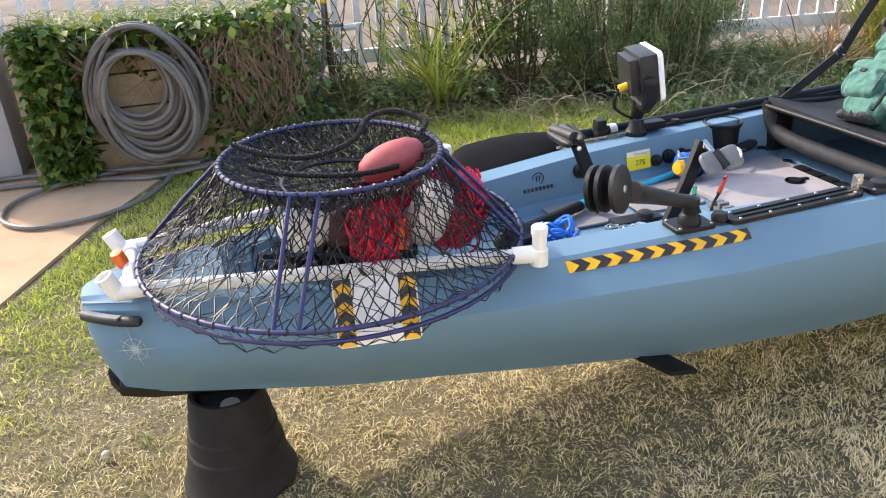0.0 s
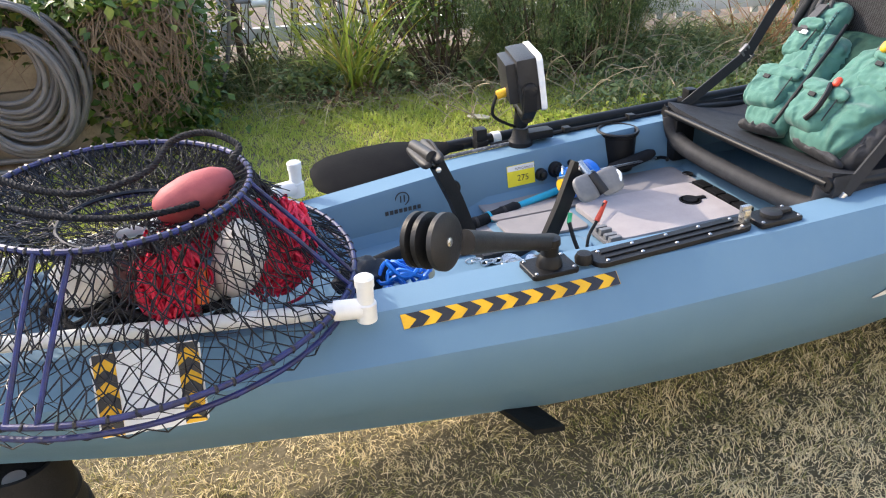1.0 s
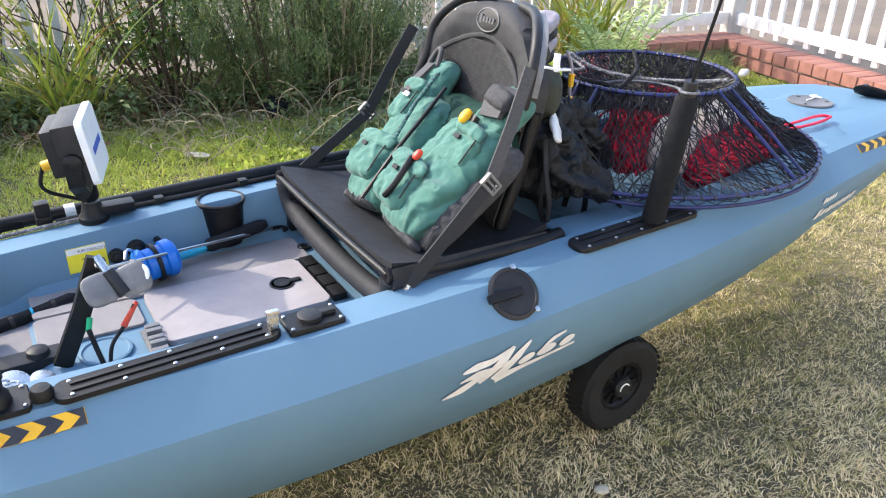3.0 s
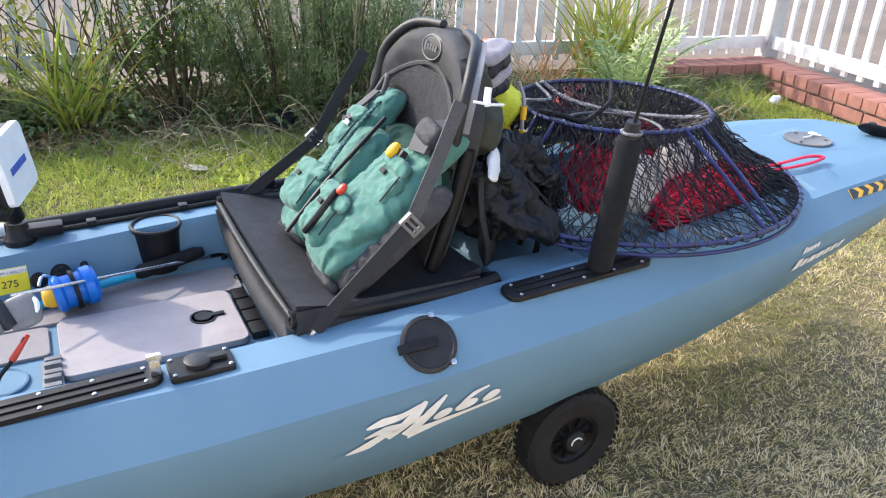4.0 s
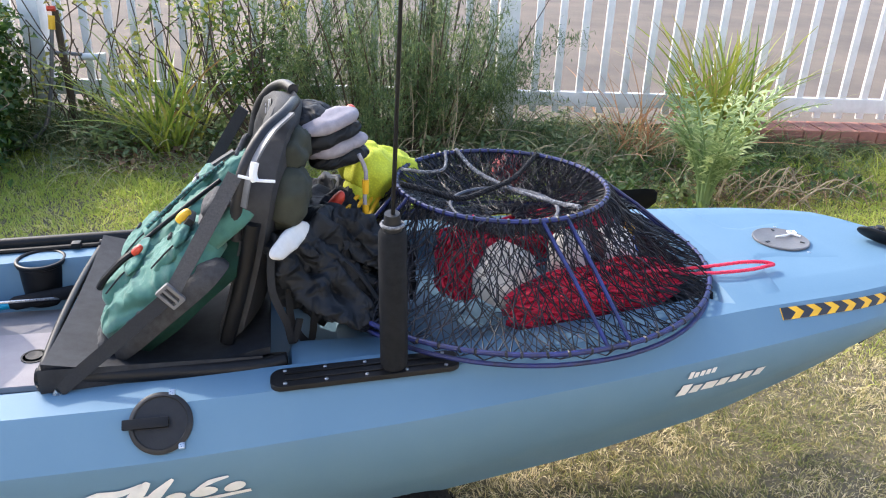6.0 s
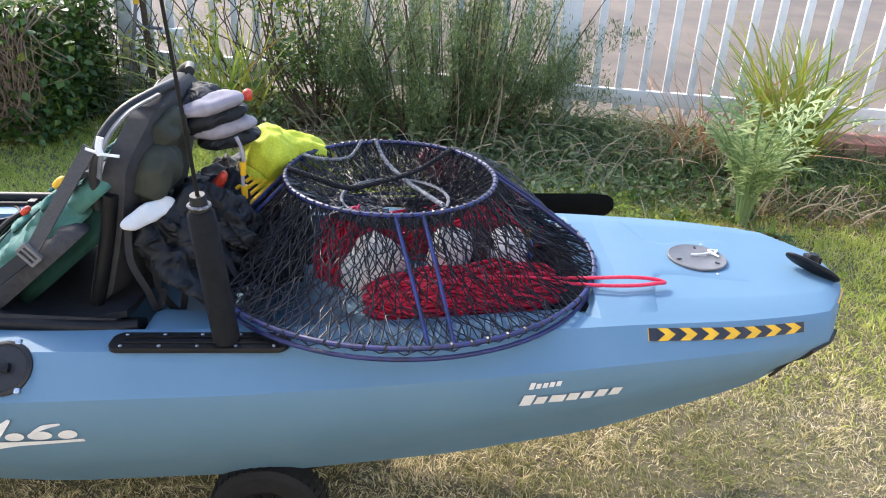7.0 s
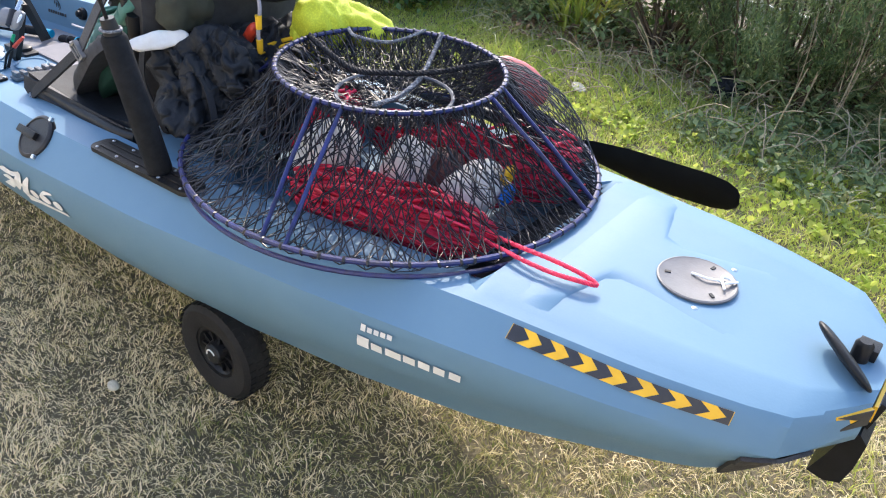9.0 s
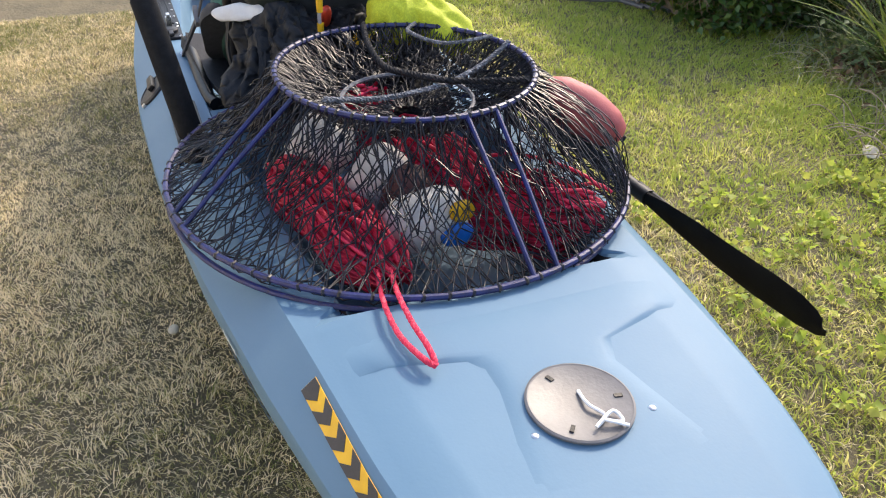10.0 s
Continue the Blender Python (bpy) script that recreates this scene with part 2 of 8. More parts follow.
def strands(paths, r, sides=3):
    """Thin cords: arrays of points (k, n, 3) into one list of vertices and quads."""
    paths = np.asarray(paths, float)
    k, n, _ = paths.shape
    d = np.gradient(paths, axis=1)
    d /= np.linalg.norm(d, axis=-1, keepdims=True) + 1e-9
    ref = np.where(np.abs(d[..., 2:3]) > 0.9, np.array([1.0, 0, 0]), np.array([0, 0, 1.0]))
    u = np.cross(d, ref)
    u /= np.linalg.norm(u, axis=-1, keepdims=True) + 1e-9
    v = np.cross(d, u)
    ang = 2 * np.pi * np.arange(sides) / sides
    verts = paths[:, :, None] + r * (np.cos(ang)[:, None] * u[:, :, None] + np.sin(ang)[:, None] * v[:, :, None])
    idx = np.arange(k * n * sides).reshape(k, n, sides)
    a, b = idx[:, :-1], idx[:, 1:]
    quads = np.stack([a, np.roll(a, -1, 2), np.roll(b, -1, 2), b], -1).reshape(-1, 4)
    return verts.reshape(-1, 3), quads


def joined(groups):
    vs, fs, at = [], [], 0
    for v, f in groups:
        vs.append(v)
        fs.append(f + at)
        at += len(v)
    return np.concatenate(vs), np.concatenate(fs)


# ---- ground ----
bm = bmesh.new()
xs = [-150, -40, -12, -5] + [-4 + 0.5 * k for k in range(25)] + [10, 18, 45, 150]
ys = [-150, -40, -12, -5] + [-4 + 0.5 * k for k in range(21)] + [9, 18, 45, 150]
rows = [[bm.verts.new((x, y, 0.012 * noise.noise(Vector((x * 0.7, y * 0.7, 0))) - 0.006)) for x in xs] for y in ys]
for a, b in zip(rows, rows[1:]):
    for i in range(len(xs) - 1):
        bm.faces.new((a[i], a[i + 1], b[i + 1], b[i]))
single("ground", bm, SOIL, "dry brown soil under the mown lawn", "ground", kind="structure")


def fence_y(x):
    return 4.95 - 0.152 * x


def slab_edge(y):
    """x of the edge between the slab and the lawn."""
    return -0.68 + 0.46 * np.maximum(0, (y - 2.55)) / 1.0


def blades(n, x0, x1, y0, y1, height, width, dry_light_fn, keep=None, lean=0.5, seed=1, mixed=0.22):
    g = np.random.default_rng(seed)
    x, y = g.uniform(x0, x1, n), g.uniform(y0, y1, n)
    if keep is not None:
        k = keep(x, y)
        x, y = x[k], y[k]
    n = len(x)
    h = height * g.uniform(0.45, 1.25, n) * (0.55 + 0.9 * clumps(x, y, 0.05, seed + 30))
    w = width * g.uniform(0.6, 1.3, n)
    a, b = g.uniform(0, 2 * np.pi, n), 9.0 * clumps(x, y, 0.06, seed + 40) + g.normal(0, 1.1, n)
    l = h * lean * g.uniform(0.2, 2.2, n)
    side = np.stack([np.cos(a), np.sin(a), 0 * a], -1) * w[:, None] / 2
    go = np.stack([np.cos(b), np.sin(b), 0 * b], -1)
    base = np.stack([x, y, np.full(n, -0.006)], -1)
    mid = base + go * (l * 0.35)[:, None] + np.array([0, 0, 1.0]) * (h * 0.6)[:, None]
    tip = base + go * l[:, None] + np.array([0, 0, 1.0]) * (h * np.clip(1.1 - 0.25 * l / h, 0.25, 1))[:, None]
    v = np.stack([base - side, base + side, mid + side * 0.8, mid - side * 0.8, tip], 1).reshape(-1, 3)
    i = np.arange(n) * 5
    f = np.concatenate([np.stack([i, i + 1, i + 2], -1), np.stack([i, i + 2, i + 3], -1), np.stack([i + 3, i + 2, i + 4], -1)])
    d = np.repeat(np.clip(dry_light_fn(x, y) + g.normal(0, mixed, n), 0, 1), 5)
    return v, f, d


def lumps(x, y, s, seed=0.0):
    """Soft noise between about -1 and 1."""
    return (np.sin(x * s * 1.7 + 1.3 * np.sin(y * s * 1.1 + seed)) * np.cos(y * s * 1.9 + 1.1 * np.sin(x * s * 0.8 - seed))
            + 0.6 * np.sin(x * s * 4.1 + seed) * np.sin(y * s * 3.7 + 2 * np.sin(x * s * 2.2)))


def clumps(x, y, size, seed):
    """Uneven patches of about the given size, between 0 and 1, from a grid of chances."""
    g = np.random.default_rng(seed).random((96, 96))
    u, v = x / size + 0.35 * np.sin(y / size * 1.7) + 40.3, y / size + 0.35 * np.sin(x / size * 1.3) + 40.7
    i, j = np.floor(u).astype(int), np.floor(v).astype(int)
    p, q = u - i, v - j
    p, q = p * p * (3 - 2 * p), q * q * (3 - 2 * q)
    i, j, i1, j1 = i % 96, j % 96, (i + 1) % 96, (j + 1) % 96
    return (g[i, j] * (1 - p) + g[i1, j] * p) * (1 - q) + (g[i, j1] * (1 - p) + g[i1, j1] * p) * q


def dryness_and_light(x, y):
    back = np.clip((y - 1.8) / 1.3, 0, 1)
    # besides real dryness: shaded near lawn coloured paler, sunlit grass by the stern darker
    return 0.76 - 0.48 * back - 0.30 * np.clip((0.15 - x) / 0.6, 0, 1) + 0.20 * np.clip((1.3 - y) / 0.35, 0, 1) * np.clip((x - 1.0) / 0.6, 0, 1) - 0.36 * np.clip((x - 2.3) / 0.6, 0, 1) * np.clip((y - 1.15) / 0.3, 0, 1) * (1 - back) + 0.15 * lumps(x, y, 1.6, 0.4) + 0.16 * back * lumps(x, y, 2.7, 3.0) + 0.30 * (clumps(x, y, 0.17, 21) - 0.5) + 0.42 * (clumps(x, y, 0.055, 22) - 0.5) + 0.30 * (clumps(x, y, 0.022, 23) - 0.5)


def on_lawn(x, y):
    return (y < fence_y(x) - 0.15) & (x < 5.70 - 0.152 * (4.05 - y)) & ((x > slab_edge(y)) | (y < 2.2) & (x > -0.72))


def fading_back(x, y):
    """Dry lawn, thinning out towards the lush grass behind the kayak."""
    return on_lawn(x, y) & (np.random.default_rng(8).random(len(x)) > np.clip((y - 1.9) / 1.2 + 0.12 * lumps(x, y, 2.2, 1.0), 0, 1))


def fading_front(x, y):
    return on_lawn(x, y) & (np.random.default_rng(9).random(len(x)) < np.clip((y - 1.7) / 1.2 + 0.12 * lumps(x, y, 2.2, 1.0), 0, 1))


v0, f0, d0 = blades(135000, -1.2, 5.3, -2.05, 0.55, 0.022, 0.0044, dryness_and_light, on_lawn, 1.2, 4, 0.30)
v1, f1, d1 = blades(465000, -1.1, 5.3, 0.27, 3.0, 0.0165, 0.0026, dryness_and_light, fading_back, 1.1, 2, 0.32)
v2, f2, d2 = blades(200000, -1.0, 5.9, 1.7, 4.6, 0.028, 0.0046, dryness_and_light, fading_front, 0.9, 3, 0.20)
gv, gf = joined([(v0, f0), (v1, f1)])
single("lawn", arrays("lawn", gv, gf, LAWN, np.concatenate([d0, d1])), LAWN, "mown lawn of straw-coloured and green grass", "grass", kind="stuff")
single("back_lawn", arrays("back_lawn", v2, f2, LUSH, d2), LUSH, "green lawn with a yellowish tint behind the kayak", "grass", kind="stuff")

bm = bmesh.new()
pts = [(-3.5, 1.7), (-0.86, 1.7), (-0.70, 2.55), (-0.43, 3.22), (-0.16, 3.72), (-0.05, 4.1), (-3.5, 4.4)]
rings(bm, [[Vector((x, y, z)) for x, y in pts] for z in (-0.05, 0.008)])
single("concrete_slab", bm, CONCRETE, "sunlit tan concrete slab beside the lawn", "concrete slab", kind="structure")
bm = bmesh.new()
pts = [(-12, fence_y(-12) + 0.1), (6.05, fence_y(6.05) + 0.1), (5.2, -3), (14, -3), (14, 16), (-12, 16)]
rings(bm, [[Vector((x, y, z)) for x, y in pts] for z in (-0.05, 0.10)])
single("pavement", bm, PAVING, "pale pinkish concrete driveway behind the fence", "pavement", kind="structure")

# unseen wall, added to throw sunlight back on the kayak's shaded near side
b = bmesh.new()
box(b, (2.0, -2.2, 1.4), (18, 0.2, 2.8))
single("bounce_wall", b, mat("cream_render", (0.76, 0.73, 0.67), 0.9, (0.70, 0.67, 0.61), 2, 0.4, 90), "unseen cream rendered wall added to bounce sunlight and close the garden", "wall", kind="structure")

# ---- fence ----
ALONG = Vector((1, -0.152, 0)).normalized()
CROSS = Vector((-0.152, -1, 0)).normalized()
CORNER = Vector((5.93, fence_y(5.93), 0))
fence = thing("picket_fence", CORNER, "white painted picket fence on a brick footing", "fence")
PICKET = mesh_of("picket", box(bmesh.new(), (0, 0, 0.66), (0.042, 0.022, 0.94), bevel=0.004), WHITE)


def put(name, me, parent, m):
    ob = new(name, me)
    ob.parent = parent
    ob.matrix_parent_inverse = WORLD[parent].inverted()
    ob.matrix_basis = m
    return ob


def fence_run(start, way, length, posts):
    turn = Matrix.Rotation(math.atan2(way.y, way.x), 4, "Z")
    for z, h in ((0.27, 0.085), (1.02, 0.085)):
        part("rail", box(bmesh.new(), start + way * length / 2 + Vector((0, 0, z)), (length, 0.04, h), turn, 0.006), WHITE, fence)
    for s in posts:
        b = box(bmesh.new(), start + way * s + Vector((0, 0, 0.62)), (0.11, 0.11, 1.24), turn, 0.006)
        box(b, start + way * s + Vector((0, 0, 1.26)), (0.13, 0.13, 0.04), turn, 0.01)
        part("post", b, WHITE, fence)
    k = 0.1875
    while k < length - 0.04:
        if min(abs(k - s) for s in posts) > 0.07:
            put("picket", PICKET, fence, Matrix.Translation(start + way * k) @ turn)
        k += 0.135


fence_run(CORNER, -ALONG, 8.3, (0, 2.66, 5.32, 7.98))
fence_run(CORNER, CROSS, 3.4, (0, 2.45))

# ---- kayak hull ----
YC = 1.487
STATIONS = [  # x, keel z, bilge y z, crease y z, rim y z
    (-0.232, 0.400, 0.015, 0.410, 0.030, 0.440, 0.028, 0.490),
    (-0.210, 0.270, 0.030, 0.310, 0.070, 0.420, 0.060, 0.500),
    (-0.100, 0.245, 0.060, 0.290, 0.140, 0.420, 0.105, 0.500),
    (0.050, 0.235, 0.120, 0.300, 0.215, 0.445, 0.155, 0.502),
    (0.250, 0.220, 0.190, 0.305, 0.262, 0.440, 0.205, 0.504),
    (0.450, 0.205, 0.230, 0.310, 0.302, 0.446, 0.238, 0.508),
    (0.650, 0.185, 0.265, 0.305, 0.332, 0.450, 0.265, 0.515),
    (1.000, 0.150, 0.305, 0.280, 0.384, 0.462, 0.310, 0.538),
    (1.400, 0.130, 0.320, 0.265, 0.410, 0.478, 0.345, 0.550),
    (1.800, 0.130, 0.320, 0.265, 0.418, 0.496, 0.356, 0.566),
    (2.200, 0.160, 0.310, 0.300, 0.408, 0.522, 0.350, 0.583),
    (2.600, 0.212, 0.285, 0.356, 0.372, 0.546, 0.308, 0.604),
    (2.900, 0.264, 0.250, 0.406, 0.330, 0.563, 0.273, 0.620),
    (3.150, 0.356, 0.215, 0.463, 0.284, 0.573, 0.245, 0.625),
    (3.275, 0.402, 0.186, 0.490, 0.243, 0.574, 0.215, 0.625),
    (3.345, 0.486, 0.170, 0.552, 0.218, 0.576, 0.196, 0.625),
    (3.415, 0.522, 0.066, 0.546, 0.088, 0.580, 0.080, 0.620),
]
ST = np.array(STATIONS)


def hull_at(x):
    """Smoothly between the stations."""
    k = [np.interp(x + d, ST[:, 0], ST[:, c]) for c in range(1, 8) for d in (-0.06, -0.03, 0, 0.03, 0.06)]
    v = np.array(k).reshape(7, 5) @ [0.1, 0.2, 0.4, 0.2, 0.1]
    e = [np.interp(x, ST[:, 0], ST[:, c]) for c in range(1, 8)]
    w = np.clip(min(x + 0.232, 3.415 - x) / 0.2, 0, 1)
    return w * v + (1 - w) * np.array(e)


FLOOR = [(-0.3, None), (0.04, None), (0.10, 0.455), (0.60, 0.42), (1.00, 0.42), (1.06, 0.442), (1.62, 0.442), (1.66, 0.46), (2.10, 0.46), (2.16, 0.50), (2.79, 0.52), (2.87, None), (3.5, None)]


def floor_at(x, deck):
    return float(np.interp(x, [a for a, _ in FLOOR], [deck if b is None else b for _, b in FLOOR]))


def section(x):
    zk, yb, zb, yc, zc, yr, zr = hull_at(x)
    crown = 0.012
    zf = floor_at(x, zr + crown)
    open_ = np.clip((zr - zf) / 0.05, 0, 1)
    yi = yr * 0.90 * (1 - open_) + max(yr - 0.082, 0.3 * yr) * open_
    yf = yi * 0.8 * (1 - open_) + max(yi - 0.025, 0.2 * yr) * open_
    half = [(0, zk), (yb * 0.45, zk + 0.05 * (zb - zk)), (yb * 0.8, zk + 0.38 * (zb - zk)), (yb, zb), (yb + 0.64 * (yc - yb), zb + 0.36 * (zc - zb)),
            (yb + 0.94 * (yc - yb), zb + 0.73 * (zc - zb)), (yc, zc - 0.006), (yc - 0.002, zc + 0.006), (yr + 0.007, zr - 0.010), (yr - 0.004, zr)]
    half += [(yi + 0.006, zr + 0.002 * open_ + crown * 0.2 * (1 - open_)), (yi, zr - 0.008 * open_ + crown * 0.3 * (1 - open_)), (yf + 0.01 * open_, zf + 0.02 * open_), (yf - 0.012, zf), (yf * 0.5, zf), (0, zf)]
    return half


def hull_ring(x):
    h = section(x)
    return [Vector((x, YC - y, z)) for y, z in h] + [Vector((x, YC + y, z)) for y, z in h[-2:0:-1]]


stations = sorted(set([round(v, 4) for v in np.arange(-0.232, 3.41, 0.04)] + [-0.222, 0.04, 0.055, 0.07, 0.085, 0.10, 1.0, 1.03, 1.06, 1.62, 1.64, 1.66, 2.10, 2.13, 2.16, 2.79, 2.81, 2.83, 2.85, 2.87, 3.34, 3.40, 3.415]))
kayak = thing("kayak", (1.5, YC, 0.13), "light blue plastic fishing kayak propped on bucket and cart", "kayak")
bm = bmesh.new()
rings(bm, [hull_ring(x) for x in stations])
hull = part("hull", bm, HULL, kayak, smooth=24)


def on_side(x, z, out=0.0):
    """A place on the near side of the hull at a height, and its outward normal."""
    def y_at(x, z):
        h = section(x)[:10]
        return float(np.interp(z, [p[1] for p in h], [p[0] for p in h]))
    y = y_at(x, z)
    gx, gz = (y_at(x + 0.02, z) - y_at(x - 0.02, z)) / 0.04, (y_at(x, z + 0.01) - y_at(x, z - 0.01)) / 0.02
    nrm = Vector((-gx, -1, -gz)).normalized()
    return Vector((x, YC - y, z)) + nrm * out, nrm


# ---- bucket under the bow ----
bucket = thing("bucket", (0.0, 1.45, 0), "upturned black rubber bucket propping up the bow", "bucket")
prof = [(0.0, 0.225), (0.055, 0.225), (0.06, 0.215), (0.066, 0.215), (0.070, 0.238), (0.078, 0.238), (0.082, 0.225), (0.086, 0.19), (0.089, 0.185), (0.092, 0.15), (0.097, 0.145), (0.10, 0.105), (0.105, 0.10), (0.11, 0.06), (0.122, 0.02), (0.126, 0.015), (0.126, 0.0), (0.0, 0.0)]
part("shell", lathe(bmesh.new(), [(max(r, 0.001), z) for r, z in prof], Matrix.Translation((0.0, 1.45, 0.0)), 48), RUBBER, bucket)
part("plug", lathe(bmesh.new(), [(0.001, 0.231), (0.02, 0.231), (0.022, 0.226), (0.022, 0.22), (0.001, 0.22)], Matrix.Translation((0.005, 1.40, 0.0)), 20), GREYMAT, bucket, "pale plug in the bucket's base")

# ---- cart ----
DARKHUB = mat("hub_grey", (0.012, 0.012, 0.013), 0.4, (0.022, 0.022, 0.023), 60, 0.2, 300)
cart = thing("kayak_cart", (2.2, YC, 0), "two-wheeled kayak cart with black rubber tyres", "kayak cart")
for y, s in ((1.235, -1), (1.75, 1)):
    m = axis_to((2.215, y, 0.124), (0, -1, 0)) @ Matrix.Diagonal((0.875, 0.875, 0.72, 1))
    tyre = [(0.075, -0.04), (0.095, -0.05), (0.125, -0.05), (0.138, -0.036), (0.142, -0.012), (0.142, 0.012), (0.138, 0.036), (0.125, 0.05), (0.095, 0.05), (0.075, 0.04)]
    b = bmesh.new()
    rings(b, [[m @ Vector((r * math.cos(2 * math.pi * k / 48), r * math.sin(2 * math.pi * k / 48), z)) for r, z in tyre] for k in range(48)], wrap=True)
    wheel = part("wheel", b, RUBBER, cart, "black tyre on a plastic rim")
    b = lathe(bmesh.new(), [(0.076, -0.03), (0.076, 0.036), (0.066, 0.036), (0.058, 0.022), (0.034, 0.020), (0.030, 0.045), (0.012, 0.05), (0.001, 0.05), (0.001, -0.03)], m, 40)
    for k in range(10):
        a = 2 * math.pi * k / 10
        box(b, m @ Vector((0.045 * math.cos(a), 0.045 * math.sin(a), 0.026)), (0.028, 0.006, 0.012), m.to_3x3().to_4x4() @ Matrix.Rotation(a, 4, "Z"))
    rim = part("rim", b, BLACK, wheel)
    part("hub_cap", lathe(bmesh.new(), [(0.029, 0.046), (0.027, 0.052), (0.016, 0.054), (0.001, 0.054)], m, 24), DARKHUB, rim, "dark grey hub cap")
    part("hub_mark", tube(bmesh.new(), [m @ Vector((0.016 * math.cos(a), 0.016 * math.sin(a), 0.0555)) for a in [math.pi * (0.15 + 0.09 * k) for k in range(11)]], 0.0018, 6), PVC, rim, "small white arc on the hub")
    tread = bmesh.new()
    for k in range(40):
        for z_, o_ in ((-0.03, 0), (0.03, 0.5), (0.0, 0.25)):
            a = 2 * math.pi * (k + o_) / 40
            box(tread, m @ Vector((0.1415 * math.cos(a), 0.1415 * math.sin(a), z_)), (0.0025, 0.010, 0.016), m.to_3x3().normalized().to_4x4() @ Matrix.Rotation(a, 4, "Z"))
    tagged(part("tread", tread, RUBBER, wheel), kind="stuff")
part("axle", tube(bmesh.new(), [(2.215, 1.20, 0.124), (2.215, 1.78, 0.124)], 0.012, 12), BLACK, cart)
for y in (1.33, 1.64):
    part("support", tube(bmesh.new(), smooth_path([(2.215, y, 0.124), (2.21, y, 0.18), (2.2, y, 0.24)], 4), 0.013, 10), BLACK, cart)

# ---- crab traps ----
MOUTH = mat("grey_rope_ring", (0.17, 0.175, 0.19), 0.7, (0.06, 0.06, 0.07), 120, 0.6, 800)
def net_between(lower, upper, rows, sag, r, g):
    """Diamond mesh between two rings of points (arrays n x 3)."""
    n = len(lower)
    out = []
    t = np.linspace(0, 1, rows * 2 + 1) ** 0.85
    idx = np.arange(n)
    knots = g.normal(0, 0.0052, (n, len(t), 3))
    knots[:, [0, -1]] = 0
    for sgn in (1, -1):
        p = np.zeros((n, len(t), 3))
        for j, s in enumerate(t):
            odd = j % 2
            f = (idx + 0.5 * odd * sgn) % n
            a, b = np.floor(f).astype(int) % n, np.ceil(f).astype(int) % n
            w = (f - np.floor(f))[:, None]
            lo, up = lower[a] * (1 - w) + lower[b] * w, upper[a] * (1 - w) + upper[b] * w
            p[:, j] = lo * (1 - s) + up * s
            p[:, j, 2] -= sag * 4 * s * (1 - s)
            c = p[:, j, :2].mean(0)
            p[:, j, :2] = c + (p[:, j, :2] - c) * (1 - 0.10 * 4 * s * (1 - s) * 0.5)
            p[:, j] += knots[(idx - (1 if odd and sgn < 0 else 0)) % n, j]
        out.append(strands(p, r))
    return out


